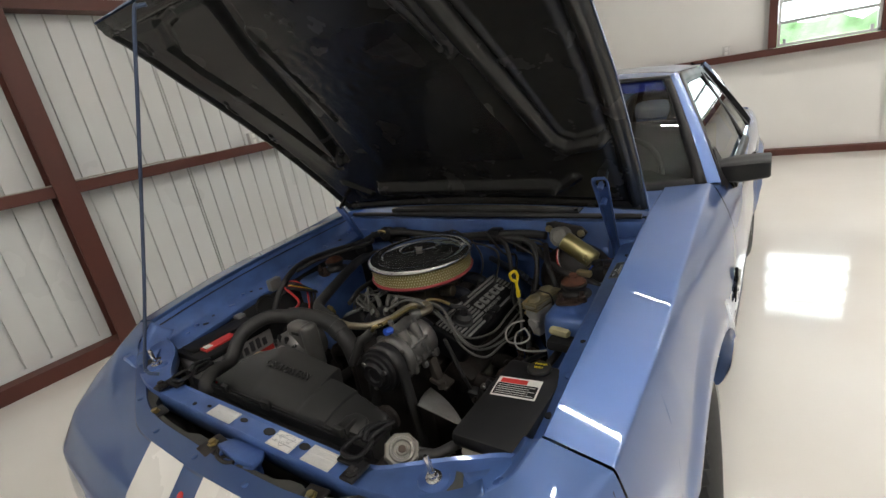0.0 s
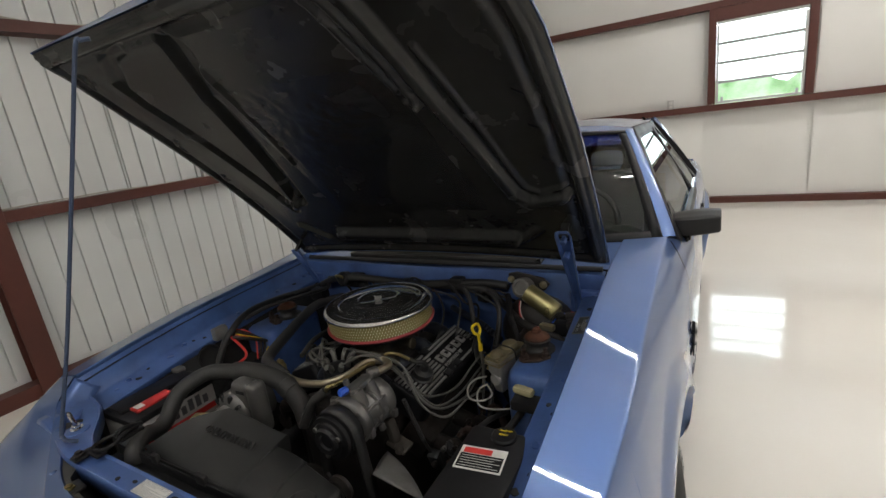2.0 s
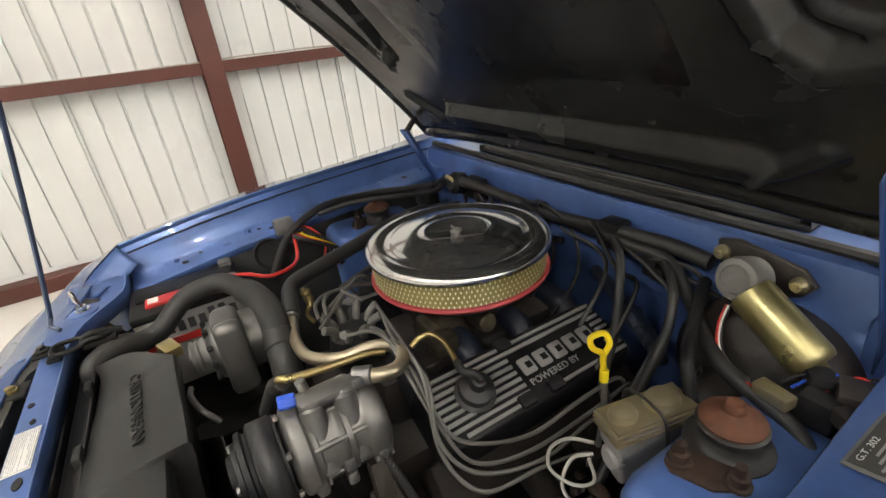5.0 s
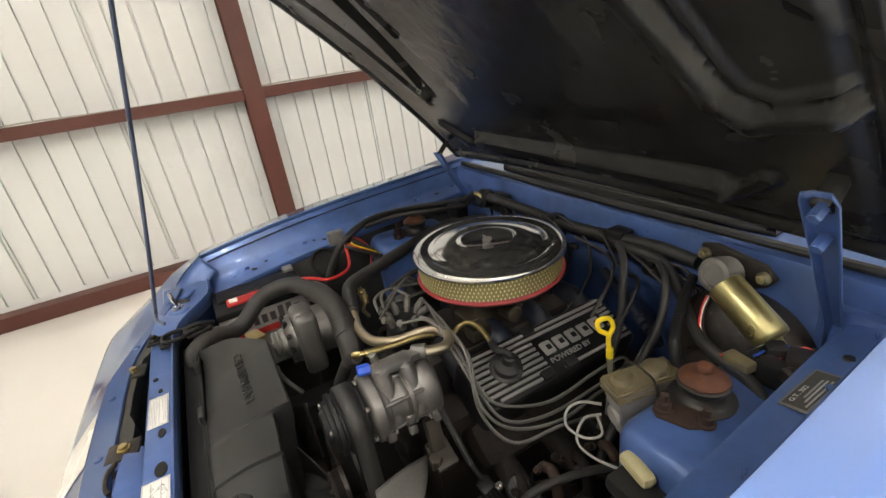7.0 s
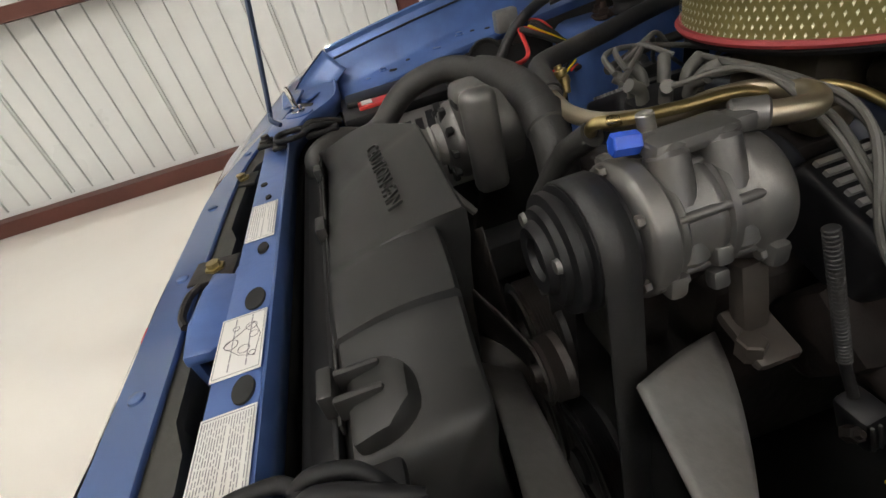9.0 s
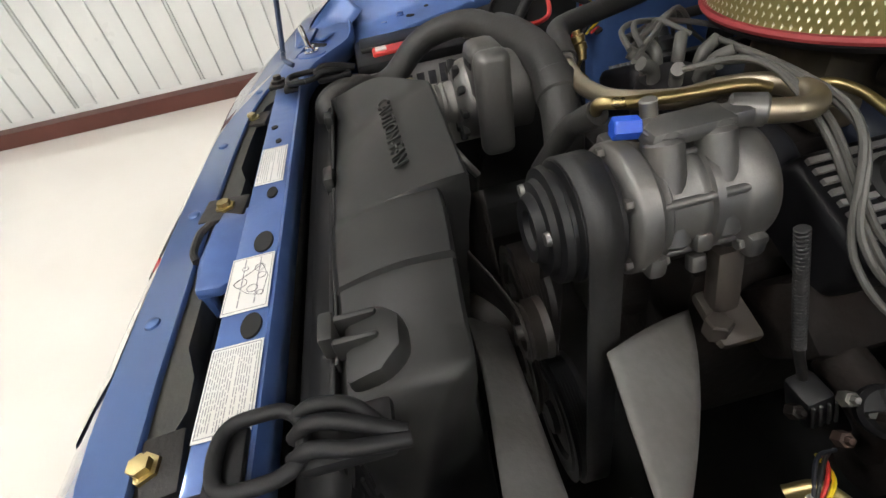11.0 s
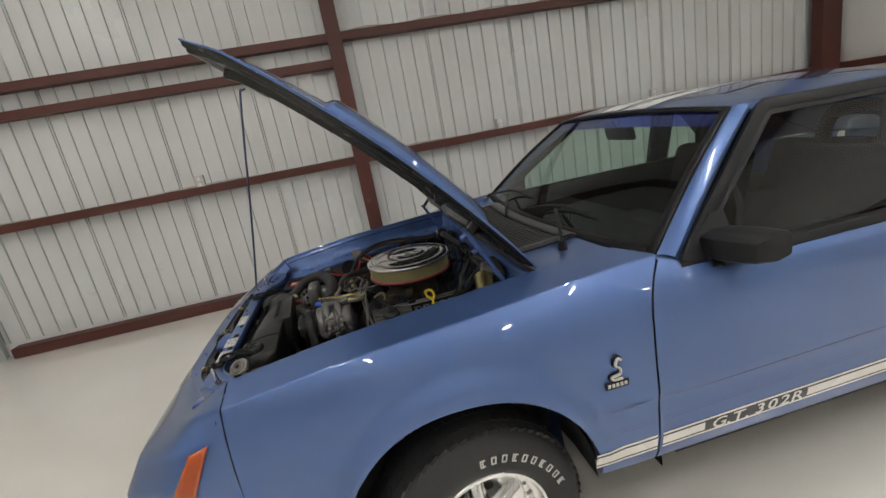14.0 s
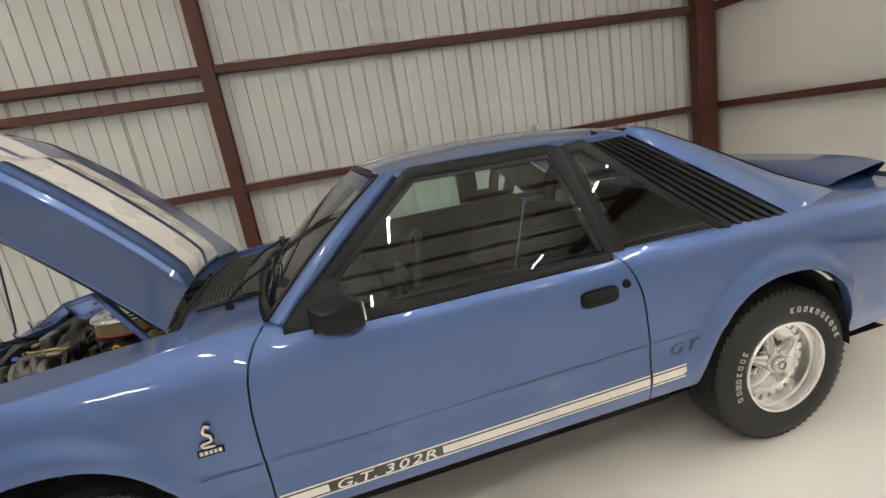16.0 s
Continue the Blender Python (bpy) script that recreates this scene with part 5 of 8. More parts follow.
# hinges
for s in (1, -1):
    bm = bm_new()
    rows = []
    for p, w in (((0.562, 0.312, 0.845), 0.011), ((0.563, 0.300, 0.90), 0.012), ((0.563, 0.265, 0.965), 0.014), ((0.563, 0.215, 1.06), 0.018), ((0.563, 0.172, 1.140), 0.022), ((0.563, 0.162, 1.155), 0.017))[:6 if s > 0 else 4]:
        rows.append([(s * (p[0] - w), p[1] - 0.004, p[2]), (s * (p[0] - w), p[1], p[2]), (s * (p[0] - w + 0.006), p[1] + 0.010, p[2]), (s * (p[0] + w - 0.006), p[1] + 0.010, p[2]), (s * (p[0] + w), p[1], p[2]), (s * (p[0] + w), p[1] - 0.004, p[2])])
    sheet(bm, rows)
    hg = part("hood_hinge", bm, M_BAY, car, "blue painted hood hinge arm", solid=0.003)
        # strap from the arm to the hood's inner panel
    bm = bm_new()
    tip = Vector((s * 0.563, 0.178, 1.130)) if s > 0 else Vector((s * 0.563, 0.222, 1.052))
    box(bm, tip + HN * 0.028, (0.026 if s > 0 else 0.016, 0.024 if s > 0 else 0.014, 0.056), 0.004, plane_pose((0, 0, 0), (1, 0, 0), HD).to_3x3())
    part("hinge_strap", bm, M_HOODIN, hg, "black hinge strap")
    for q in ((0.562, 0.20, 1.075), (0.566, 0.166, 1.13))[:2 if s > 0 else 0]:
        bm = bm_new()
        rod(bm, (s * q[0], q[1] - 0.012, q[2] - 0.006), (s * q[0], q[1] + 0.012, q[2] + 0.006), 0.009, 6)
        part("bolt", bm, M_BAY, hg)

# prop rod
bm = bm_new()
tube(bm, [(-0.425, -0.690, 0.842), (-0.438, -0.704, 0.850), (-0.452, -0.706, 0.856), (-0.460, -0.700, 0.880), (-0.415, -0.649, 1.08), (-0.370, -0.597, 1.300), (-0.320, -0.545, 1.53), (-0.280, -0.497, 1.735), (-0.272, -0.485, 1.752), (-0.262, -0.470, 1.755)], 0.0048, 8, 8)
part("prop_rod", bm, surface("dull_blue_rod", (0.06, 0.085, 0.15), 0.35, 0.3, 0.1, 60), car, "thin blue-grey hood prop rod")

# ---- nose ----
def nose_level(c0, c1, c2, c3, c4):
    """Half outline from the middle to the fender joint through five corners, softened a little."""
    cs = [Vector(c) for c in (c0, c1, c2, c3, c4)]
    pts = []
    for a, b in zip(cs, cs[1:]):
        pts += [a.lerp(b, k / 8) for k in range(8)]
    pts.append(cs[-1])
    for _ in range(3):
        pts = [pts[0]] + [(p + 2 * q + r) / 4 for p, q, r in zip(pts, pts[1:], pts[2:])] + [pts[-1]]
    return pts


JY = -0.576


def joint(z):
    return (fender_x(JY, z), JY, z)


crease = (crease_at(JY)[0], JY, crease_at(JY)[1])
NOSE = [nose_level((0, -0.830, 0.797), (0.30, -0.822, 0.800), (0.575, -0.690, 0.834), (0.648, -0.640, 0.872), (0.675, JY, lerp(INNER_Z, JY))),
        nose_level((0, -0.860, 0.769), (0.31, -0.853, 0.772), (0.60, -0.765, 0.812), (0.735, -0.672, 0.858), crease),
        nose_level((0, -0.908, 0.722), (0.33, -0.905, 0.722), (0.672, -0.868, 0.748), (0.795, -0.715, 0.805), joint(0.822)),
        nose_level((0, -0.945, 0.655), (0.36, -0.945, 0.655), (0.705, -0.912, 0.672), (0.822, -0.735, 0.720), joint(0.735)),
        nose_level((0, -0.970, 0.56), (0.36, -0.967, 0.56), (0.715, -0.925, 0.56), (0.830, -0.74, 0.56), joint(0.56)),
        nose_level((0, -0.972, 0.470), (0.36, -0.966, 0.470), (0.70, -0.888, 0.470), (0.825, -0.73, 0.470), joint(0.470)),
        nose_level((0, -0.998, 0.445), (0.37, -0.992, 0.445), (0.71, -0.908, 0.445), (0.832, -0.735, 0.445), joint(0.445)),
        nose_level((0, -0.992, 0.36), (0.37, -0.985, 0.36), (0.71, -0.90, 0.36), (0.825, -0.735, 0.36), joint(0.36)),
        nose_level((0, -0.93, 0.18), (0.37, -0.925, 0.18), (0.64, -0.84, 0.18), (0.70, -0.70, 0.18), joint(0.18))]


def nose_row(k, t):
    return [p.lerp(q, t) for p, q in zip(NOSE[k], NOSE[k + 1])]


bm = bm_new()
rows = []
for k in range(8):
    for t in (0.0, 0.07, 0.5, 0.93):
        rows.append(nose_row(k, t))
rows.append(NOSE[8])
# soften the creases
soft = [rows[0]] + [[(p + 3 * q + r) / 5 for p, q, r in zip(a, b, c)] for a, b, c in zip(rows, rows[1:], rows[2:])] + [rows[-1]]
sheet(bm, [[(-p.x, p.y, p.z) for p in row[:0:-1]] + list(row) for row in soft])
nose = part("front_fascia", bm, M_PAINT, car, "blue nose panel with white stripes")


def nose_at(x, row):
    for p, q in zip(row, row[1:]):
        if p.x <= abs(x) <= q.x:
            t = (abs(x) - p.x) / max(1e-6, q.x - p.x)
            v = p.lerp(q, t)
            return Vector((x, v.y - 0.0012, v.z + 0.0014))
    return Vector((x, row[0].y, row[0].z))


for x0, x1 in ((-0.200, -0.040), (0.040, 0.200)):
    bm = bm_new()
    sheet(bm, [[nose_at(x0 + (x1 - x0) * i / 8, row) for i in range(9)] for row in soft[:18]])
    part("nose_stripe", bm, M_STRIPE, nose, "white stripe")
bm = bm_new()
lathe(bm, [(0.010, -0.002), (0.010, 0.0008), (0.008, 0.0014), (0, 0.0016)], frame_of((-0.008, -0.868, 0.7615), (0, -1, 1)), 24)
part("nose_emblem", bm, M_RED, nose, "small red round emblem")
nose_tree = BVHTree.FromPolygons([v.co for v in nose.data.vertices], [list(p.vertices) for p in nose.data.polygons])
for s in (1, -1):
    # side marker lens let into the corner
    bm = bm_new()
    rows = []
    for k in range(7):
        v = k / 6
        row = []
        for i in range(6):
            u = i / 5
            y = (-0.670 - 0.094 * v) * (1 - u) + (-0.620 - 0.081 * v) * u
            z = (0.803 - 0.145 * v) * (1 - u) + (0.816 - 0.165 * v) * u
            hit = nose_tree.ray_cast(Vector((2, y, z)), Vector((-1, 0, 0)))[0]
            row.append((s * ((hit.x if hit else 0.80) + 0.0035), y, z))
        rows.append(row)
    sheet(bm, rows)
    part("side_marker", bm, M_AMBER, car, "amber side marker lens", solid=0.004)

# ---- cabin, seen dimly through the tinted glass ----
bm = bm_new()
box(bm, (0, 0.83, 0.86), (1.36, 0.42, 0.22), 0.06)
box(bm, (0.36, 0.98, 0.93), (0.42, 0.16, 0.10), 0.04)
part("dashboard", bm, M_INTERIOR, car, "dark padded dashboard")
bm = bm_new()
tube(bm, [(0.36 + 0.18 * math.cos(2 * math.pi * i / 24), 1.17 + 0.06 * math.sin(2 * math.pi * i / 24), 0.93 + 0.165 * math.sin(2 * math.pi * i / 24)) for i in range(25)], 0.013, 8, 2)
box(bm, (0.36, 1.15, 0.93), (0.30, 0.03, 0.05), 0.012)
part("steering_wheel", bm, M_BLACKP, car, "black steering wheel")
for x in (-0.36, 0.36):
    bm = bm_new()
    box(bm, (x, 1.50, 0.55), (0.50, 0.52, 0.20), 0.06, rot("X", 8))
    st = part("seat", bm, M_INTERIOR, car, "dark cloth bucket seat")
    bm = bm_new()
    box(bm, (x, 1.80, 0.82), (0.48, 0.15, 0.56), 0.055, rot("X", -16))
    part("backrest", bm, M_INTERIOR, st)
    # open-frame head restraint
    bm = bm_new()
    pts = [(x - 0.10, 1.875, 1.06), (x - 0.125, 1.90, 1.14), (x - 0.10, 1.92, 1.215), (x, 1.925, 1.232), (x + 0.10, 1.92, 1.215), (x + 0.125, 1.90, 1.14), (x + 0.10, 1.875, 1.06)]
    tube(bm, pts, 0.030, 10, 6)
    part("head_restraint", bm, M_INTERIOR, st)
bm = bm_new()
box(bm, (0, 2.25, 0.62), (1.15, 0.45, 0.18), 0.06)
box(bm, (0, 2.48, 0.80), (1.15, 0.14, 0.42), 0.05, rot("X", -18))
part("rear_seat", bm, M_INTERIOR, car, "dark cloth rear bench")
bm = bm_new()
for s in (1, -1):
    sheet(bm, [[(s * (gx(0.96) - 0.045), y, z) for y in (0.70, 1.2, 1.6, 2.05)] for z in (0.30, 0.955)])
sheet(bm, [[(x, 0.66, z) for x in (-0.76, 0.76)] for z in (0.25, 0.93)])
sheet(bm, [[(x, y, 0.30) for x in (-0.76, 0.76)] for y in (0.66, 3.2)])
sheet(bm, [[(x, 2.72, z) for x in (-0.62, 0.62)] for z in (0.30, 0.93)])
for s in (1, -1):
    sheet(bm, [[(s * (gx(0.96) - o), y, z) for y in (0.70, 1.2, 1.6, 2.05, 2.45)] for o, z in ((0.046, 0.945), (0.044, 0.982), (0.012, 0.984))])
part("cabin_lining", bm, M_INTERIOR, car)
for s in (1, -1):
    side_band("pillar_lining", [(1.775, 1.335), (1.845, 0.975)], s, 0.085, -0.030, M_INTERIOR, car, 0.016)
    side_band("pillar_lining", [(1.16, 1.335), (1.75, 1.335)], s, 0.045, -0.030, M_INTERIOR, car, 0.016)
    side_band("pillar_lining", [(1.90, 1.335), (2.40, 0.975)], s, 0.10, -0.032, M_INTERIOR, car, 0.016)
    side_band("pillar_lining", [(0.80, 1.03), (1.19, 1.330)], s, 0.040, -0.030, M_INTERIOR, car, 0.016)
bm = bm_new()
rows = roof_rows(1.13, 2.06, 10, -0.96, 0.96, -0.025, 14)
sheet(bm, rows)
part("headliner", bm, surface("pale_headliner", (0.25, 0.25, 0.25), 0.9), car)
bm = bm_new()
box(bm, (0.0, 1.075, 1.285), (0.21, 0.022, 0.062), 0.010, rot("X", 12))
rv = part("rear_view_mirror", bm, M_BLACKP, car, "black rear-view mirror")
bm = bm_new()
rod(bm, (0, 1.07, 1.30), (0, 1.045, 1.348), 0.006, 8)
part("stem", bm, M_BLACKP, rv)

# ---- engine bay: sheet metal ----
def apron_row(s, y):
    zi, xi = lerp(INNER_Z, y), lerp(INNER_X, y)
    zf = lerp(APRON_Z, y) - 0.070
    return [(s * (xi - 0.006), y, zi - 0.012), (s * (xi - 0.012), y, zf + 0.012), (s * (xi - 0.020), y, zf + 0.002), (s * (xi - 0.070), y, zf - 0.008), (s * (xi - 0.080), y, zf - 0.014), (s * (xi - 0.084), y, zf - 0.03), (s * (xi - 0.10), y, 0.62), (s * (xi - 0.13), y, 0.30)]


for s in (1, -1):
    bm = bm_new()
    sheet(bm, [apron_row(s, -0.585 + 0.935 * k / 30)[:6] for k in range(31)])
    ap = part("inner_apron", bm, M_BAY, car, "blue inner fender apron", solid=0.002)
    # lower part of the blue apron, near-black to paint in the bay's shade
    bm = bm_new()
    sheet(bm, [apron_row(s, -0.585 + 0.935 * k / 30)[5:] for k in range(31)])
    part("lower_apron", bm, M_DARK, car, "lower apron, its shade put into near-black colour", solid=0.002)
    for k, y in enumerate((-0.50, -0.44, -0.40, -0.33, -0.24, -0.21, -0.12, 0.22)):
        r = apron_row(s, y)
        a, b = Vector(r[2]), Vector(r[3])
        q = a.lerp(b, (0.35, 0.6, 0.3, 0.5, 0.3, 0.65, 0.45, 0.4)[k])
        bm = bm_new()
        lathe(bm, [(0.0, 0.0022), ((0.006, 0.009, 0.005, 0.010, 0.005, 0.006, 0.006, 0.008)[k], 0.0022), ((0.006, 0.009, 0.005, 0.010, 0.005, 0.006, 0.006, 0.008)[k] + 0.001, 0.0)], Matrix.Translation(q), 14)
        part("hole" if k % 3 else "bolt", bm, M_DARK if k % 3 else M_BAY, ap)
    # strut tower
    bm = bm_new()
    box(bm, (s * 0.552, 0.055, 0.679), (0.200, 0.260, 0.320), 0.035, None, 3)
    tw = part("strut_tower", bm, M_BAY, car, "blue strut tower")
    bm = bm_new()
    a0 = [(0.471, 0.000), (0.476, -0.012), (0.489, -0.019), (0.530, -0.005), (0.551, 0.022), (0.548, 0.035), (0.536, 0.042), (0.486, 0.024)]
    prism(bm, [(s * x, y) for x, y in (a0 if s > 0 else a0[::-1])], Matrix.Translation((0, 0, 0.8385)), 0.0055, 0.002)
    part("mount_plate", bm, M_BROWN, tw, "rusty strut mount plate")
    sm = Matrix.Translation((s * 0.503, 0.068, 0.022)) @ Matrix.Diagonal((0.93, 0.93, 0.95, 1))
    bm = bm_new()
    lathe(bm, [(0.052, 0.8595), (0.052, 0.8625), (0.040, 0.8640), (0.034, 0.870), (0.033, 0.880), (0.039, 0.888), (0.041, 0.896), (0.034, 0.900), (0, 0.900)], sm, 32)
    part("mount_rubber", bm, M_RUBBER, tw, "black rubber strut bush")
    bm = bm_new()
    lathe(bm, [(0.030, 0.896), (0.0375, 0.899), (0.0378, 0.902), (0.030, 0.909), (0.019, 0.914), (0.014, 0.917), (0.0135, 0.923), (0.010, 0.927), (0, 0.927)], sm, 32)
    part("mount_cap", bm, M_RUST, tw, "rusty strut top washer")
    for dx, dy in ((0.491, -0.014), (0.545, 0.006)):
        bm = bm_new()
        lathe(bm, [(0.014, 0.865), (0.014, 0.869), (0.0105, 0.870), (0.0105, 0.880), (0.006, 0.881), (0.0058, 0.893), (0, 0.894)], Matrix.Translation((s * (dx - 0.004), dy + 0.014, -0.021)), 12)
        part("nut", bm, M_BROWN, tw)
    # hinge pocket on the firewall
    bm = bm_new()
    box(bm, (s * 0.585, 0.335, 0.86), (0.11, 0.05, 0.13), 0.015)
    part("hinge_pocket", bm, M_BAY, car)
    for q in ((0.60, 0.306, 0.872), (0.565, 0.306, 0.835), (0.62, 0.306, 0.835)):
        bm = bm_new()
        rod(bm, (s * q[0], q[1] - 0.006, q[2]), (s * q[0], q[1] + 0.006, q[2]), 0.010, 6)
        part("bolt", bm, M_BAY, car)

bm = bm_new()
rows = []
for z, dy in ((0.30, 0.05), (0.55, 0.03), (0.60, 0.0), (0.80, 0.0), (0.815, -0.012), (0.87, -0.012), (0.885, 0.0), (0.955, 0.002), (0.972, 0.006), (0.978, 0.03)):
    rows.append([(x, 0.325 + dy + 0.006 * math.sin(x * 14) * (z < 0.9), z) for x in [-0.64 + 1.28 * i / 40 for i in range(41)]])
sheet(bm, rows)
fw = part("firewall", bm, M_BAY, car, "blue painted firewall")
for k in range(26):
    bm = bm_new()
    x = -0.56 + 1.1 * k / 25
    lathe(bm, [(0.0035, 0), (0.003, 0.002), (0, 0.0028)], frame_of((x, 0.330, 0.935 + 0.01 * ((k * 7) % 3)), (0, -1, 0.1)), 8)
    part("spot_weld", bm, M_BAY, fw)
bm = bm_new()
tube(bm, [(-0.63, 0.352, 0.985), (-0.3, 0.338, 0.990), (0.0, 0.332, 0.992), (0.3, 0.338, 0.990), (0.63, 0.352, 0.985)], 0.009, 8, 6)
part("hood_seal", bm, M_RUBBER, car, "black rubber hood seal")
# unseen dark sheet, added to close the open bottom of the bay
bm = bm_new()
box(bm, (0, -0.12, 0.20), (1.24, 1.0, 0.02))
part("bay_bottom_sheet", bm, M_DARK, car)

# radiator support
def sup(x):
    """Front and rear y and height of the top plate at x."""
    a = abs(x)
    return (-0.728 + 0.033 * smooth(0.40, 0.62, a), -0.677 + 0.105 * smooth(0.36, 0.60, a), 0.820 + 0.010 * smooth(0.36, 0.46, a) + 0.022 * smooth(0.54, 0.64, a))


bm = bm_new()
rows = []
for i in range(57):
    x = -0.645 + 1.29 * i / 56
    yf, yr, z = sup(x)
    rows.append([(x, yf + 0.004, z - 0.055), (x, yf, z - 0.006), (x, yf + 0.004, z), (x, yf + (yr - yf) * 0.5, z + 0.0015), (x, yr - 0.006, z), (x, yr - 0.001, z + 0.005), (x, yr + 0.002, z - 0.004), (x, yr, z - 0.03)])
sheet(bm, rows)
rs = part("radiator_support", bm, M_BAY, car, "blue radiator support panel with paper labels", solid=0.002)
for x, y, rx, ry in ((-0.148, -0.702, 0.007, 0.004), (-0.006, -0.698, 0.012, 0.006), (0.090, -0.698, 0.017, 0.0095), (0.206, -0.696, 0.014, 0.0085), (-0.20, -0.712, 0.006, 0.005)):
    bm = bm_new()
    lathe(bm, [(0, 0.0026), (1, 0.0026), (1.04, 0.0)], Matrix.Translation((x, y, sup(x)[2] + 0.0012)) @ Matrix.Diagonal((rx, ry, 1, 1)), 24)
    part("hole", bm, M_DARK, rs)


def paper_label(x0, x1, y0, y1, z, parent, rows_, m=None, red=False, mat=None):
    """A printed label: paper with bars for the lines of small print."""
    m = m or Matrix.Translation(((x0 + x1) / 2, (y0 + y1) / 2, z))
    w, h = x1 - x0, y1 - y0
    bm = bm_new()
    prism(bm, [(-w / 2, -h / 2), (w / 2, -h / 2), (w / 2, h / 2), (-w / 2, h / 2)], m, 0.0008)
    lab = part("label", bm, mat or M_PAPER, parent, "printed paper label", smooth=False)
    rnd = random.Random(int(1000 * (x0 + 2)))
    for k in range(rows_):
        yy = h / 2 - h * (k + 0.9) / (rows_ + 0.8)
        bm = bm_new()
        x = -w * 0.44
        while x < w * 0.42:
            l = min(w * rnd.uniform(0.03, 0.13), w * 0.44 - x)
            prism(bm, [(x, yy), (x + l, yy), (x + l, yy + min(0.0010, h * 0.26 / rows_)), (x, yy + min(0.0010, h * 0.26 / rows_))], m @ Matrix.Translation((0, 0, 0.0009)), 0.0003)
            x += l + w * rnd.uniform(0.012, 0.028)
            if rnd.random() < 0.05:
                break
        part("print_line", bm, M_PRINT, lab, smooth=False)
    for cx, cy, sx, sy in ((0, 0.46, 0.94, 0.012), (0, -0.46, 0.94, 0.012), (0.47, 0, 0.008, 0.92), (-0.47, 0, 0.008, 0.92)):
        if rows_:
            bm = bm_new()
            prism(bm, [((cx - sx / 2) * w, (cy - sy / 2) * h), ((cx + sx / 2) * w, (cy - sy / 2) * h), ((cx + sx / 2) * w, (cy + sy / 2) * h), ((cx - sx / 2) * w, (cy + sy / 2) * h)], m @ Matrix.Translation((0, 0, 0.0009)), 0.0003)
            part("border_line", bm, M_PRINT, lab, smooth=False)
    return lab, m, w, h


Z0 = 0.8228
paper_label(-0.128, -0.030, -0.722, -0.687, Z0, rs, 12)
l2, m2, w2, h2 = paper_label(0.112, 0.188, -0.725, -0.684, Z0, rs, 2)
bm = bm_new()
for cx, cy, r in ((-0.018, 0.008, 0.005), (-0.006, 0.011, 0.004), (0.010, 0.004, 0.005), (0.0, -0.008, 0.006), (-0.02, -0.006, 0.003), (0.018, 0.012, 0.003)):
    tube(bm, [m2 @ Vector((cx + r * math.cos(2 * math.pi * k / 12), cy + r * math.sin(2 * math.pi * k / 12), 0.001)) for k in range(13)], 0.00028, 4, 1)
tube(bm, [m2 @ Vector(p) for p in ((-0.022, 0.010, 0.001), (-0.004, 0.017, 0.001), (0.022, 0.014, 0.001), (0.016, 0.0, 0.001), (0.0, -0.015, 0.001), (-0.022, 0.010, 0.001))], 0.00028, 4, 1)
part("belt_diagram", bm, M_INK, l2)
paper_label(0.224, 0.304, -0.724, -0.683, Z0, rs, 20)

# cavity between the support and the nose, latch and braces
LIP = [Vector((-p.x, p.y, p.z)) for p in NOSE[0][:0:-1]] + list(NOSE[0])


def inset(k, d, dz):
    """A point d inside the nose's rear lip."""
    a, b = LIP[max(0, k - 1)], LIP[min(len(LIP) - 1, k + 1)]
    n = Vector((a.y - b.y, b.x - a.x, 0)).normalized()
    p = LIP[k] + n * d
    if abs(p.x) > 0.63:
        p.x = math.copysign(0.63, p.x)
    return (p.x, p.y, LIP[k].z + dz)


def lip_w(k):
    """Width of the header flange, broad in the middle."""
    return 0.029 + 0.018 * smooth(0.42, 0.26, abs(LIP[k].x))


M_GREYPANEL = surface("dark_grey_panel", (0.040, 0.040, 0.036), 0.6, 0, 0.2, 60, 0.2, dirt=(0.075, 0.07, 0.055), dirt_amount=0.5, dirt_scale=14)
ks = [k for k in range(2, len(LIP) - 2) if abs(LIP[k].x) < 0.585]
# near-black sheet lining the gap; the cavity's shade is in its colour
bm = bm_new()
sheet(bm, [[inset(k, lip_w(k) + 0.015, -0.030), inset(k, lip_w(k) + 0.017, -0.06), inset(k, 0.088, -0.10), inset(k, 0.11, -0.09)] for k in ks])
part("cavity_shade", bm, M_DARK, car)
bm = bm_new()
sheet(bm, [[inset(k, lip_w(k) - 0.007, -0.004), inset(k, lip_w(k) - 0.003, -0.001), inset(k, lip_w(k) + 0.011 + 0.012 * (k % 9 in (2, 3)) + 0.024 * smooth(0.36, 0.5, abs(LIP[k].x)), -0.004), inset(k, lip_w(k) + 0.013 + 0.012 * (k % 9 in (2, 3)) + 0.024 * smooth(0.36, 0.5, abs(LIP[k].x)), -0.035)] for k in ks])
gor = part("grille_reinforcement", bm, M_GREYPANEL, car, "dark grey grille opening panel", solid=0.002)
# gussets that close the corners between the nose lip and the aprons
for s in (1, -1):
    bm = bm_new()
    rows = []
    for p in NOSE[0]:
        if p.x > 0.595:
            a, b = Vector((s * p.x, p.y, p.z - 0.004)), Vector((s * (p.x - 0.050), p.y + 0.036, max(min(0.842, p.z - 0.006), p.z - 0.045)))
            rows.append([a, a.lerp(b, 0.35) + Vector((0, 0, -0.003)), a.lerp(b, 0.7) + Vector((0, 0, -0.004)), b])
    sheet(bm, rows)
    part("corner_gusset", bm, M_BAY, car, solid=0.002)
bm = bm_new()
ks = [k for k in range(1, len(LIP) - 1) if abs(LIP[k].x) < 0.612]
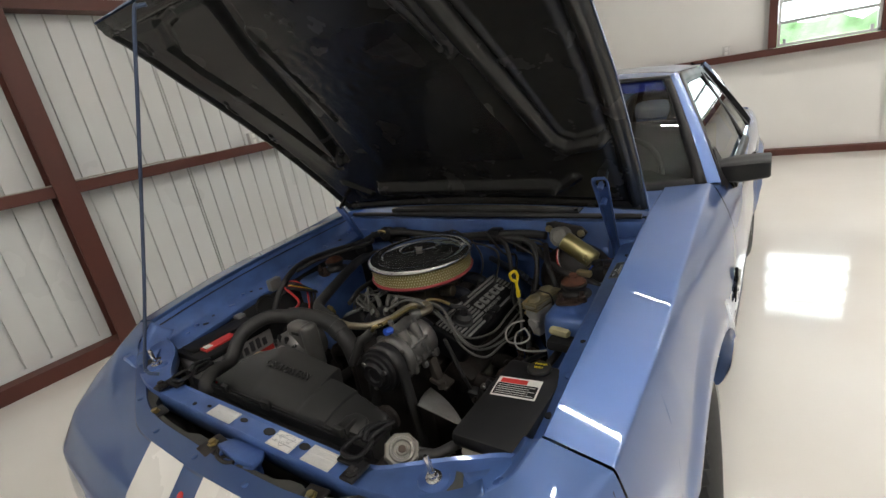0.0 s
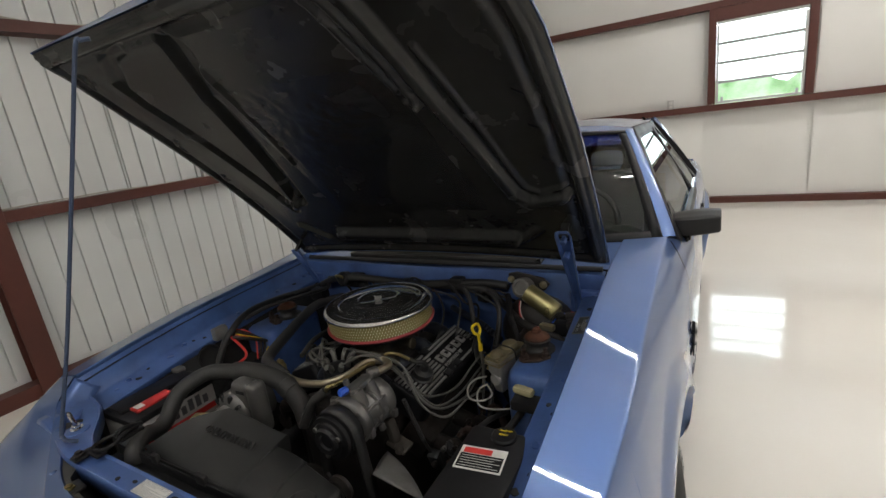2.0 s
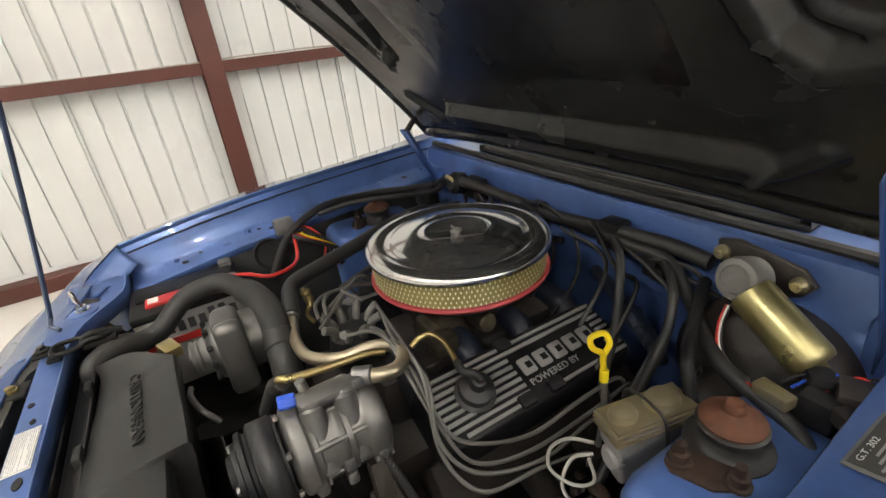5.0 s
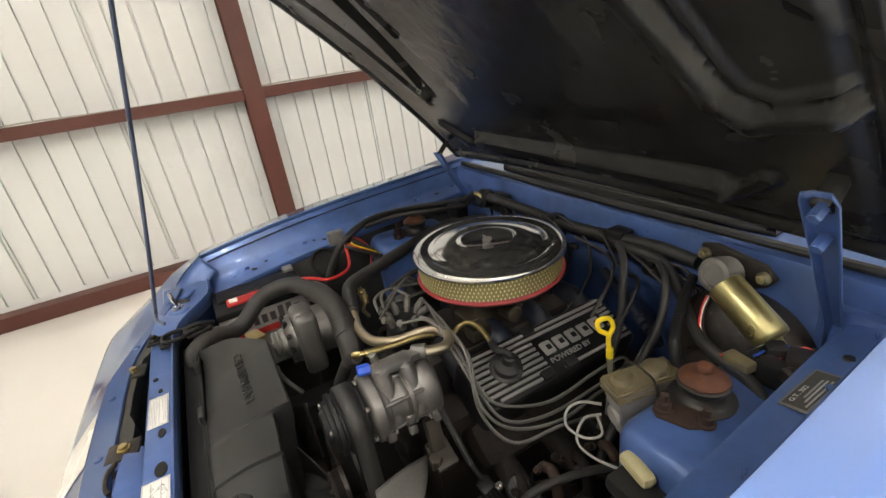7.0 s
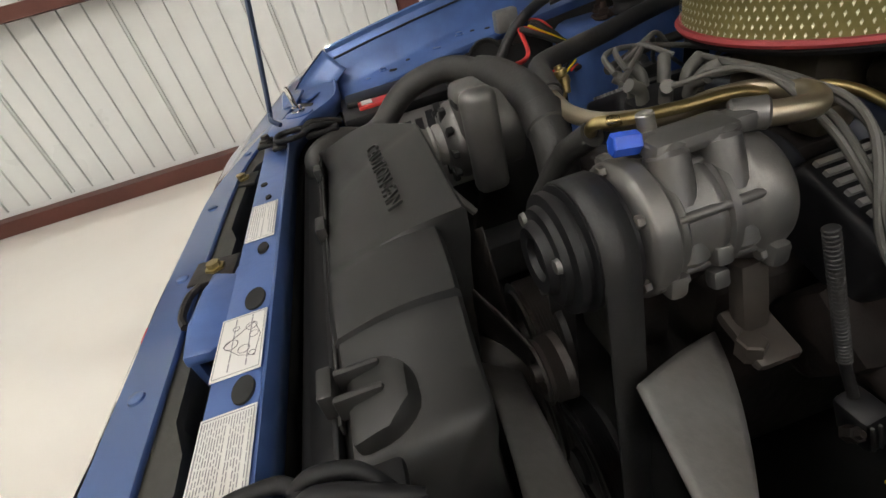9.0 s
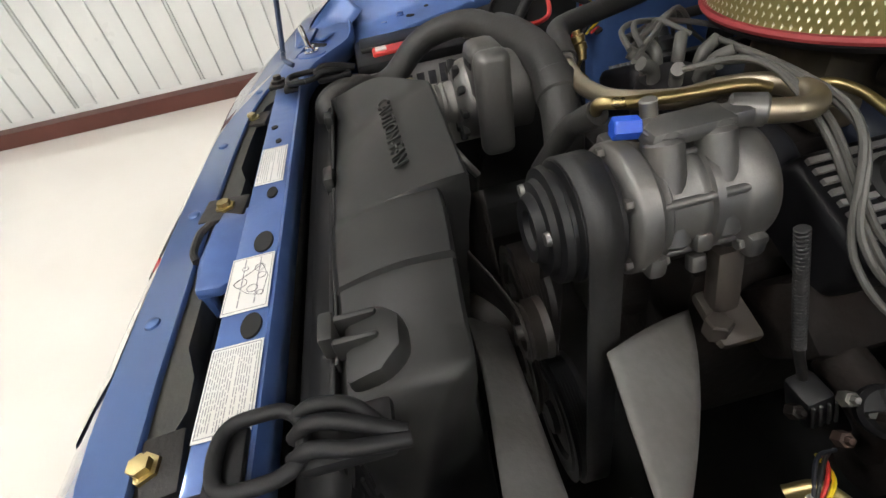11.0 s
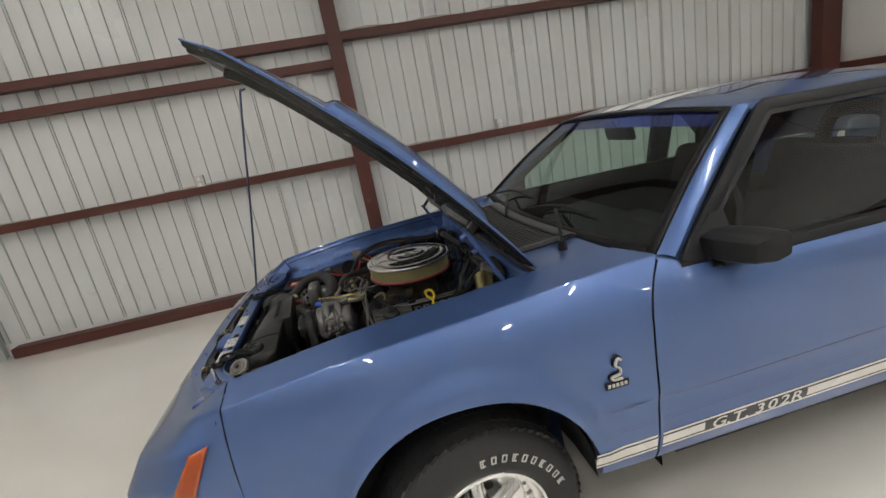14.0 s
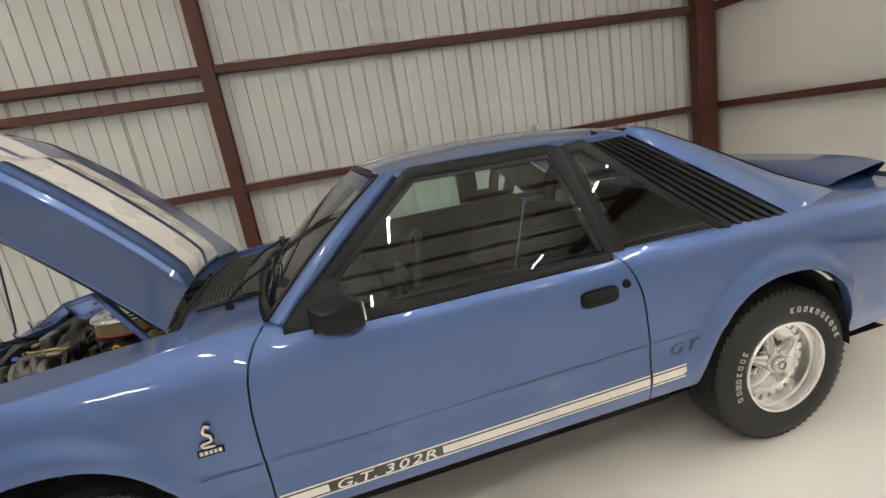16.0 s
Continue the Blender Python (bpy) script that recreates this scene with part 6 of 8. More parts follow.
sheet(bm, [[inset(k, -0.003, -0.004), inset(k, 0.001, 0.0012), inset(k, lip_w(k) - 0.003, 0.0045), inset(k, lip_w(k), 0.001)] for k in ks])
hl = part("header_flange", bm, M_PAINT, car, solid=0.0015)
for k in ks[4:-4:5]:
    bm = bm_new()
    lathe(bm, [(0.008, 0.001), (0.007, 0.004), (0.003, 0.0055), (0, 0.0055)], Matrix.Translation(inset(k, 0.45 * lip_w(k), 0.002)), 12)
    part("rivet", bm, M_PAINT, hl)
for x in (-0.31, -0.032, 0.30):
    bm = bm_new()
    box(bm, (x, -0.768, 0.800), (0.05, 0.055, 0.008), 0.003, rot("Z", 12 * (x > 0) - 6))
    br = part("brace", bm, M_IRON, car)
    bm = bm_new()
    lathe(bm, [(0.012, 0.800), (0.012, 0.803), (0.008, 0.803), (0.008, 0.809), (0, 0.810)], Matrix.Translation((x, -0.766, 0.004)), 6)
    part("bolt", bm, M_YELLOWZINC, br, "yellow zinc bolt")
bm = bm_new()
prism(bm, [(-0.062, -0.016), (-0.050, 0.020), (0.058, 0.024), (0.078, 0.004), (0.080, -0.020), (0.030, -0.026), (-0.020, -0.020)], Matrix.Translation((0.045, -0.752, 0.792)) @ rot("X", -10).to_4x4(), 0.014, 0.005)
latch = part("hood_latch", bm, M_BAY, car, "blue painted hood latch bracket")
for c2, sz, turn in (((-0.006, -0.772, 0.774), (0.036, 0.012, 0.052), -10), ((0.050, -0.778, 0.768), (0.052, 0.012, 0.058), 6), ((0.108, -0.770, 0.774), (0.030, 0.012, 0.050), 16), ((0.030, -0.742, 0.770), (0.120, 0.014, 0.060), 0)):
    bm = bm_new()
    box(bm, c2, sz, 0.005, rot("Z", turn))
    part("latch_plate", bm, M_BAY, latch)
bm = bm_new()
tube(bm, [(0.005, -0.775, 0.808), (0.020, -0.786, 0.806), (0.050, -0.788, 0.803), (0.070, -0.780, 0.803)], 0.0045, 8, 6)
part("latch_lever", bm, M_IRON, latch)

# hood pins
for s in (1, -1):
    bm = bm_new()
    lathe(bm, [(0.030, 0.828), (0.028, 0.834), (0.018, 0.836), (0, 0.836)], Matrix.Translation((s * 0.507, -0.660, 0)), 24)
    pb = part("pin_plate", bm, M_BAY, car)
    bm = bm_new()
    lathe(bm, [(0.015, 0), (0.015, 0.006), (0.010, 0.007), (0.010, 0.014), (0.0055, 0.015), (0.0055, 0.052), (0.003, 0.056), (0, 0.056)], frame_of((s * 0.508, -0.659, 0.833), (-0.05 * s, -0.12, 1)), 16)
    part("hood_pin", bm, M_CHROME, car, "bright threaded hood pin")

# radiator with cap
bm = bm_new()
box(bm, (-0.02, -0.648, 0.56), (0.72, 0.045, 0.44), 0.006)
rad = part("radiator", bm, M_BLACKP, car, "black radiator")
bm = bm_new()
box(bm, (-0.02, -0.646, 0.765), (0.74, 0.040, 0.036), 0.012)
part("radiator_tank", bm, M_BLACKP, rad)
bm = bm_new()
box(bm, (-0.02, -0.6335, 0.792), (0.70, 0.004, 0.030), 0.001)
part("tank_flange", bm, M_BLACKP, rad)
for k in range(60):
    bm = bm_new()
    box(bm, (-0.37 + 0.70 * k / 59, -0.6245, 0.57), (0.003, 0.003, 0.40))
    part("fin", bm, M_DARK, rad, smooth=False)
bm = bm_new()
rod(bm, (0.398, -0.622, 0.770), (0.40, -0.622, 0.822), 0.024, 24)
box(bm, (0.385, -0.640, 0.775), (0.06, 0.055, 0.06), 0.012)
part("filler_neck", bm, M_IRON, rad)
bm = bm_new()
mcap = frame_of((0.402, -0.622, 0.820), (0.55, -0.32, 1))
lathe(bm, [(0.028, 0.0), (0.0355, 0.001), (0.0355, 0.008), (0.032, 0.012), (0.0255, 0.0125)], mcap, 8)
lathe(bm, [(0.0255, 0.0125), (0.0235, 0.0165), (0.0180, 0.0165), (0.0160, 0.011), (0.0120, 0.011), (0.0105, 0.0150), (0.0050, 0.0150), (0.0040, 0.0125), (0, 0.0125)], mcap, 32)
rcap = part("radiator_cap", bm, M_BRASSCAP, rad, "bright plated eight-sided radiator pressure cap", smooth=False)
bm = bm_new()
lathe(bm, [(0.0075, 0.0145), (0.0070, 0.0172), (0.0030, 0.0180), (0, 0.0180)], mcap, 16)
part("cap_rivet", bm, M_BROWN, rcap, "brownish centre rivet")
bm = bm_new()
for k in range(20):
    a = 2 * math.pi * k / 20
    box(bm, mcap @ Vector((0.0208 * math.cos(a), 0.0208 * math.sin(a), 0.0167)), (0.0028, 0.0022, 0.0006), 0, mcap.to_3x3() @ rot("Z", 18 * k))
tagged(part("cap_marks", bm, M_ALU_DULL, rcap, smooth=False), kind="stuff")
bm = bm_new()
tube(bm, [(0.425, -0.612, 0.812), (0.455, -0.585, 0.803), (0.48, -0.55, 0.806), (0.51, -0.52, 0.815)], 0.0105, 10)
part("overflow_hose", bm, M_HOSE, car)
# dark panel added to block light showing between support and radiator
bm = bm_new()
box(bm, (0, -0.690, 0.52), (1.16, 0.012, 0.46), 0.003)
part("gap_blocker", bm, M_DARK, car)
# rubber top mounts: a flat loop round the bolt and a three-ridged arm to the tank
for d in (1, -1):
    x0 = 0.334 * d
    bm = bm_new()
    tube(bm, [(x0 + d * px, py, 0.844) for px, py in ((-0.024, -0.662), (-0.022, -0.684), (-0.010, -0.692), (0.012, -0.691), (0.021, -0.680), (0.020, -0.652), (0.010, -0.640), (-0.012, -0.642), (-0.022, -0.652), (-0.024, -0.662))], 0.0048, 10, 6)
    for px, lift, end in ((-0.016, 0.004, -0.592), (-0.002, 0.008, -0.580), (0.012, 0.004, -0.578)):
        tube(bm, [(x0 + d * px, -0.646, 0.843), (x0 + d * px, -0.632, 0.846 + lift), (x0 + d * (px + 0.004), -0.610, 0.843 + lift), (x0 + d * (0.010 + 0.35 * px), end, 0.838)], 0.0050, 10, 6)
    box(bm, (x0 + d * 0.001, -0.615, 0.836), (0.036, 0.058, 0.012), 0.004)
    mt = part("radiator_mount", bm, M_BLACKP, car, "black moulded radiator mount bracket")
    bm = bm_new()
    lathe(bm, [(0.0, 0.010), (0.007, 0.010), (0.008, 0.004), (0.013, 0.003), (0.013, -0.004)], Matrix.Translation((x0 + d * 0.030, -0.714, 0.838)), 6)
    part("bolt", bm, M_IRON, mt)
    bm = bm_new()
    box(bm, (x0 + d * 0.028, -0.706, 0.833), (0.034, 0.050, 0.007), 0.003)
    box(bm, (x0, -0.690, 0.834), (0.050, 0.024, 0.008), 0.003)
    part("foot", bm, M_BLACKP, mt)

# fan shroud
bm = bm_new()
def shroud_row(x):
    """Section of the shroud at x: front edge by the core, crown, rear lip, skirt."""
    t = smooth(-0.28, -0.10, x)
    yr = -0.627 + (0.142 * min(1.0, (x + 0.250) / 0.145)) if x < -0.105 else -0.485
    zr = 0.872 - 0.025 * smooth(-0.10, 0.09, x) - 0.056 * smooth(-0.15, -0.283, x)
    zf = 0.795 + 0.026 * smooth(-0.28, 0.138, x)
    if x > 0.094:
        yr = -0.516 - 0.014 * smooth(0.10, 0.30, x)
        zr = 0.838 - 0.022 * smooth(0.09, 0.30, x) - 0.30 * smooth(0.285, 0.345, x)
        zf = 0.821 - 0.014 * smooth(0.138, 0.30, x) - 0.30 * smooth(0.30, 0.36, x)
    if x > 0.183:
        zr, zf = zr - 0.007 - 0.012 * smooth(0.18, 0.30, x), zf - 0.004
        yr -= 0.085 * smooth(0.272, 0.325, x)
    row = [(x, -0.632, zf - 0.10), (x, -0.630, zf - 0.012), (x, -0.622, zf)]
    for k in range(1, 7):
        u = k / 6
        row.append((x, -0.622 + (yr + 0.622) * u, zf + (zr - zf) * u + 0.006 * math.sin(math.pi * u)))
    return row + [(x, yr + 0.003, zr - 0.004), (x, yr + 0.002, zr - 0.03), (x, yr - 0.004, zr - 0.06), (x, min(yr, -0.52), 0.52)]


xs = [-0.248 + 0.143 * k / 12 for k in range(13)] + [-0.09 + 0.183 * k / 14 for k in range(15)] + [0.0945 + 0.088 * k / 7 for k in range(8)] + [0.184 + 0.136 * k / 18 for k in range(19)]
sheet(bm, [shroud_row(x) for x in xs])
shroud = part("fan_shroud", bm, M_SHROUD, car, "grey-black moulded fan shroud with raised letters", solid=0.003)
lettering("raised_lettering", "CAUTION-FAN", 0.026, plane_pose((-0.030, -0.546, 0.8535), (1, 0.02, -0.07), (0, 1, 0.36)), M_SHROUD, shroud, 0.0015, "raised moulded letters", 0.92)
bm = bm_new()
prism(bm, [(-0.036, -0.022), (-0.030, 0.014), (-0.012, 0.028), (0.018, 0.026), (0.034, 0.008), (0.036, -0.022)], Matrix.Translation((0.250, -0.594, 0.794)) @ rot("X", 14).to_4x4(), 0.030, 0.008)
part("shroud_boss", bm, M_SHROUD, shroud)
for x in (0.228, 0.252):
    bm = bm_new()
    box(bm, (x, -0.610, 0.818), (0.007, 0.036, 0.022), 0.003)
    part("shroud_web", bm, M_SHROUD, shroud)
for x, w in ((0.236, 0.030), (-0.02, 0.034), (-0.20, 0.026)):
    bm = bm_new()
    box(bm, (x, -0.632, 0.812 + 0.008 * (x > 0.1)), (w, 0.012, 0.024), 0.003)
    part("shroud_tab", bm, M_SHROUD, shroud)
bm = bm_new()
box(bm, (-0.02, -0.6285, 0.806), (0.56, 0.003, 0.012), 0.001)
part("shroud_flange", bm, M_SHROUD, shroud)

# fan and pulleys
bm = bm_new()
lathe(bm, [(0, 0.03), (0.05, 0.03), (0.055, 0.02), (0.055, -0.02), (0, -0.02)], frame_of((0.06, -0.475, 0.60), (0, -1, 0)), 24)
fan = part("cooling_fan", bm, M_IRON, car, "grey metal cooling fan")
for k in range(5):
    q = frame_of((0.06, -0.475, 0.60), (0, -1, 0)) @ Matrix.Rotation(radians(72 * k + 52), 4, "Z")
    bm = bm_new()
    rows = []
    for i in range(8):
        r = 0.05 + 0.115 * i / 7
        w = 0.030 + 0.028 * i / 7
        rows.append([q @ Vector((r, v * w, 0.022 * v + 0.006 * (1 - v * v) * -1)) for v in (-1, -0.5, 0, 0.5, 1)])
    sheet(bm, rows)
    part("fan_blade", bm, M_IRON, fan, "dark fan blade", solid=0.002)


def pulley(c, r, w, grooves=6, mat=M_IRON, axis=(0, -1, 0), name="pulley", parent=None, label=""):
    prof = [(0, w / 2 + 0.004), (r * 0.25, w / 2 + 0.004), (r * 0.28, w / 2 - 0.004), (r * 0.60, w / 2 - 0.008), (r * 0.66, w / 2 - 0.002), (r * 0.82, w / 2), (r * 0.86, w / 2 - 0.003), (r, w / 2 - 0.003)]
    for k in range(grooves):
        z = w / 2 - 0.008 - (w - 0.016) * (k + 0.5) / grooves
        prof += [(r - 0.004, z + 0.001), (r - 0.0005, z - (w - 0.016) / grooves / 2)]
    prof += [(r, -w / 2), (0, -w / 2)]
    return part(name, lathe(bm_new(), prof, frame_of(c, axis), 44), mat, parent or car, label)


pulley((0.182, -0.452, 0.694), 0.034, 0.028, 4, name="idler_pulley", label="black belt idler pulley")
pulley((0.06, -0.415, 0.47), 0.085, 0.045, 6, name="crank_pulley", label="black crank pulley")
pulley((0.06, -0.42, 0.62), 0.070, 0.040, 6, name="water_pump_pulley", label="black water pump pulley")


def belt(c1, r1, c2, r2, y, w=0.026):
    """A belt round two pulleys in one plane."""
    a, b = Vector((c1[0], 0, c1[1])), Vector((c2[0], 0, c2[1]))
    d = (b - a).normalized()
    n = Vector((d.z, 0, -d.x))
    base = math.atan2(n.z, n.x)
    path = []
    for k in range(17):
        t = base + math.pi + math.pi * k / 16
        path.append(a + r1 * Vector((math.cos(t), 0, math.sin(t))))
    for k in range(17):
        t = base + math.pi * k / 16
        path.append(b + r2 * Vector((math.cos(t), 0, math.sin(t))))
    bm = bm_new()
    rows = [[Vector((p.x, y + e * w / 2, p.z)) for p in path] for e in (-1, 1)]
    sheet(bm, rows, True)
    return part("drive_belt", bm, M_RUBBER, car, "black ribbed drive belt", solid=0.005)


pulley((0.165, -0.405, 0.47), 0.085, 0.040, 6, M_BLACKP, name="steering_pump_pulley", label="black steering pump pulley")
belt((0.165, 0.814), 0.0585, (0.165, 0.47), 0.086, -0.397, 0.030)

# air conditioning compressor
CM = frame_of((0.165, -0.375, 0.814), (0, 1, 0))
bm = bm_new()
lathe(bm, [(0.030, -0.002), (0.045, 0.0), (0.052, 0.003), (0.061, 0.008), (0.063, 0.012), (0.063, 0.026), (0.060, 0.029), (0.058, 0.032), (0.058, 0.037), (0.055, 0.040), (0.055, 0.062), (0.057, 0.065), (0.057, 0.070), (0.055, 0.073), (0.055, 0.100), (0.058, 0.104), (0.061, 0.108), (0.061, 0.126), (0.057, 0.134), (0.048, 0.138), (0, 0.140)], CM, 48)
comp = part("compressor", bm, M_ALU, car, "cast aluminium air conditioning compressor")
for a in (105, 150, 205, 330):
    bm = bm_new()
    rr = 0.0545
    p = Vector((rr * math.cos(radians(a)), rr * math.sin(radians(a)), 0))
    rod(bm, CM @ (p + Vector((0, 0, 0.020))), CM @ (p + Vector((0, 0, 0.122))), 0.0045, 10)
    part("through_bolt_rib", bm, M_ALU, comp)
for y in (-0.328, -0.282):
    bm = bm_new()
    lathe(bm, [(0.022, 0), (0.017, 0.026), (0.015, 0.046), (0.017, 0.048), (0.017, 0.058), (0.012, 0.062), (0, 0.062)], frame_of((0.168, y, 0.832), (0.05, 0, 1)), 20)
    part("port_boss", bm, M_ALU, comp)
for y in (-0.330, -0.284):
    bm = bm_new()
    rod(bm, (0.212, y, 0.795), (0.176, y, 0.884), 0.0165, 18, 0.004)
    part("cylinder_boss", bm, M_ALU, comp)
for y, z in ((-0.307, 0.800), (-0.307, 0.775)):
    bm = bm_new()
    box(bm, (0.219, y, z), (0.014, 0.016, 0.018), 0.004, rot("Y", -14))
    part("casting_lug", bm, M_ALU, comp)
bm = bm_new()
box(bm, (0.168, -0.306, 0.886), (0.036, 0.078, 0.018), 0.008)
box(bm, (0.170, -0.262, 0.886), (0.024, 0.036, 0.018), 0.006)
part("manifold_block", bm, M_ALU, comp)
bm = bm_new()
rod(bm, (0.162, -0.330, 0.889), (0.160, -0.350, 0.890), 0.007, 12)
vs = part("service_valve", bm, M_ALU, comp)
bm = bm_new()
rod(bm, (0.161, -0.343, 0.891), (0.157, -0.366, 0.893), 0.0100, 6)
part("service_cap", bm, M_BLUECAP, vs, "blue plastic service cap")
bm = bm_new()
rod(bm, (0.150, -0.328, 0.890), (0.149, -0.331, 0.908), 0.0075, 14)
part("service_port", bm, M_BRASSCAP, comp)
for q in ((0.216, -0.348, 0.785), (0.220, -0.258, 0.785), (0.115, -0.345, 0.850)):
    bm = bm_new()
    box(bm, q, (0.024, 0.018, 0.024), 0.006)
    rod(bm, (q[0], q[1] - 0.014, q[2]), (q[0], q[1] + 0.014, q[2]), 0.006, 6)
    part("mounting_ear", bm, M_ALU, comp)
bm = bm_new()
lathe(bm, [(0, 0.0), (0.018, 0.0), (0.020, -0.006), (0.030, -0.008), (0.035, 0.0), (0.044, 0.001), (0.046, 0.007), (0.055, 0.009), (0.056, 0.016), (0.051, 0.018), (0.051, 0.022), (0.058, 0.024), (0.058, 0.028)] + [(0.0535 - 0.002 * (k % 2), 0.029 + 0.0026 * k) for k in range(10)] + [(0.058, 0.057), (0.058, 0.061), (0.03, 0.063)], frame_of((0.165, -0.438, 0.814), (0, 1, 0)), 48)
cl = part("clutch_pulley", bm, M_BLACKP, comp, "black grooved clutch pulley")
for k in range(3):
    a = 2 * math.pi * k / 3 + 0.4
    bm = bm_new()
    lathe(bm, [(0.007, 0), (0.006, -0.004), (0, -0.005)], frame_of((0.165 + 0.039 * math.cos(a), -0.438, 0.814 + 0.039 * math.sin(a)), (0, 1, 0)), 10)
    part("rivet", bm, M_ALU, cl)
for a in range(20, 380, 60):
    bm = bm_new()
    p = CM @ Vector((0.058 * math.cos(radians(a)), 0.058 * math.sin(radians(a)), 0.004))
    rod(bm, p, p - Vector((0, 0.007, 0)), 0.0055, 6)
    part("flange_bolt", bm, M_STEELBOLT, comp)
bm = bm_new()
lathe(bm, [(0.0545, 0.074), (0.0590, 0.076), (0.0590, 0.083), (0.0545, 0.085)], CM, 48)
part("casting_seam", bm, M_ALU, comp)
# bracket and tensioner arm below
bm = bm_new()
box(bm, (0.215, -0.268, 0.735), (0.022, 0.030, 0.075), 0.008, rot("Y", -12))
box(bm, (0.232, -0.268, 0.700), (0.060, 0.045, 0.014), 0.006, rot("Y", 20))
rod(bm, (0.243, -0.285, 0.690), (0.243, -0.285, 0.712), 0.013, 6)
part("compressor_bracket", bm, surface("brown_stained_cast", (0.055, 0.047, 0.040), 0.6, 0.3, 0.2, 60, 0.2, dirt=(0.04, 0.03, 0.025), dirt_amount=0.6, dirt_scale=20), car, "stained cast compressor bracket")
bm = bm_new()
box(bm, (0.10, -0.33, 0.76), (0.05, 0.07, 0.12), 0.015)
box(bm, (0.135, -0.31, 0.735), (0.06, 0.10, 0.035), 0.012)
part("compressor_bracket", bm, M_IRON, car)

# alternator
AM = frame_of((-0.195, -0.440, 0.800), (0, 1, 0))
bm = bm_new()
lathe(bm, [(0.020, 0.0), (0.045, 0.002), (0.056, 0.012), (0.059, 0.020), (0.059, 0.048), (0.056, 0.050), (0.056, 0.066), (0.059, 0.068), (0.059, 0.098), (0.060, 0.110), (0.030, 0.116), (0, 0.116)], AM, 40)
alt = part("alternator", bm, M_ALU, car, "grey cast alternator")
for k in range(10):
    a = 2 * math.pi * k / 10
    bm = bm_new()
    box(bm, AM @ Vector((0.050 * math.cos(a), 0.050 * math.sin(a), 0.006)), (0.022, 0.010, 0.010), 0.002, AM.to_3x3() @ rot("Z", 36 * k))
    part("vent_slot", bm, M_DARK, alt)
bm = bm_new()
box(bm, (-0.160, -0.395, 0.850), (0.070, 0.050, 0.080), 0.016, None, 3)
box(bm, (-0.118, -0.395, 0.815), (0.034, 0.050, 0.15), 0.014, None, 3)
part("alternator_ear", bm, M_ALU, alt)
bm = bm_new()
box(bm, (-0.152, -0.4195, 0.866), (0.032, 0.004, 0.010), 0.002)
part("slot", bm, M_DARK, alt)
pulley((-0.195, -0.455, 0.800), 0.032, 0.03, 2, M_ALU_DULL, name="alternator_pulley", parent=alt)
bm = bm_new()
tube(bm, [(-0.10, -0.48, 0.80), (-0.06, -0.48, 0.81), (-0.03, -0.47, 0.80), (-0.02, -0.45, 0.77)], 0.005, 8)
part("alternator_brace", bm, M_ALU, car)
bm = bm_new()
box(bm, (-0.215, -0.50, 0.826), (0.05, 0.03, 0.02), 0.003, rot("Z", 20))
part("zinc_bracket", bm, M_YELLOWZINC, car, "yellow zinc bracket")

# battery
bm = bm_new()
box(bm, (-0.500, -0.455, 0.705), (0.168, 0.240, 0.19), 0.010)
bat = part("battery", bm, M_BATT, car, "grey battery with red striped label")
bm = bm_new()
box(bm, (-0.500, -0.455, 0.806), (0.172, 0.244, 0.020), 0.005)
box(bm, (-0.525, -0.455, 0.820), (0.075, 0.22, 0.014), 0.006)
part("battery_lid", bm, M_BLACKP, bat, "black battery lid")
bm = bm_new()
box(bm, (-0.470, -0.490, 0.8190), (0.045, 0.105, 0.008), 0.003)
rl = part("warning_tag", bm, M_RED, bat, "red warning tag")
bm = bm_new()
box(bm, (-0.470, -0.525, 0.8240), (0.026, 0.022, 0.002))
part("tag_mark", bm, M_PAPER, rl, smooth=False)
bm = bm_new()
box(bm, (-0.4150, -0.455, 0.733), (0.002, 0.22, 0.018))
part("red_stripe", bm, M_RED, bat, smooth=False)
for k in range(9):
    bm = bm_new()
    z0 = 0.766
    box(bm, (-0.4152, -0.555 + 0.023 * k, z0 + (0.005 if k in (2, 6, 7) else 0)), (0.002, 0.015, 0.026 + (0.010 if k in (2, 6, 7) else 0)), 0.0008)
    box(bm, (-0.4146, -0.555 + 0.023 * k, z0), (0.002, 0.006, 0.011), 0.0)
    part("brand_block", bm, M_INK, bat, smooth=False)
for x, y in ((-0.445, -0.355), (-0.555, -0.355)):
    bm = bm_new()
    lathe(bm, [(0.011, 0.816), (0.010, 0.836), (0, 0.837)], Matrix.Translation((x, y, 0)), 16)
    box(bm, (x, y, 0.830), (0.036, 0.03, 0.014), 0.004)
    part("terminal", bm, M_ALU_DULL, bat)

# big hoses
def hose(name, pts, r, mat=M_HOSE, label="", ribs=0.0, sub=8, n=14):
    bm = bm_new()
    tube(bm, pts, r, n, sub, ribs)
    return part(name, bm, mat, car, label)


h1 = hose("radiator_hose", [(-0.285, -0.640, 0.775), (-0.292, -0.634, 0.806), (-0.325, -0.590, 0.812), (-0.342, -0.552, 0.797), (-0.357, -0.516, 0.803), (-0.374, -0.469, 0.838), (-0.368, -0.428, 0.858), (-0.335, -0.374, 0.870), (-0.262, -0.334, 0.863)], 0.0215, M_HOSE, "dull black upper radiator hose")
bm = bm_new()
tube(bm, [(-0.275, -0.341, 0.865), (-0.235, -0.327, 0.864), (-0.180, -0.317, 0.858), (-0.120, -0.317, 0.848), (-0.070, -0.322, 0.826), (-0.040, -0.326, 0.79), (-0.025, -0.33, 0.74)], 0.0265, 16, 8)
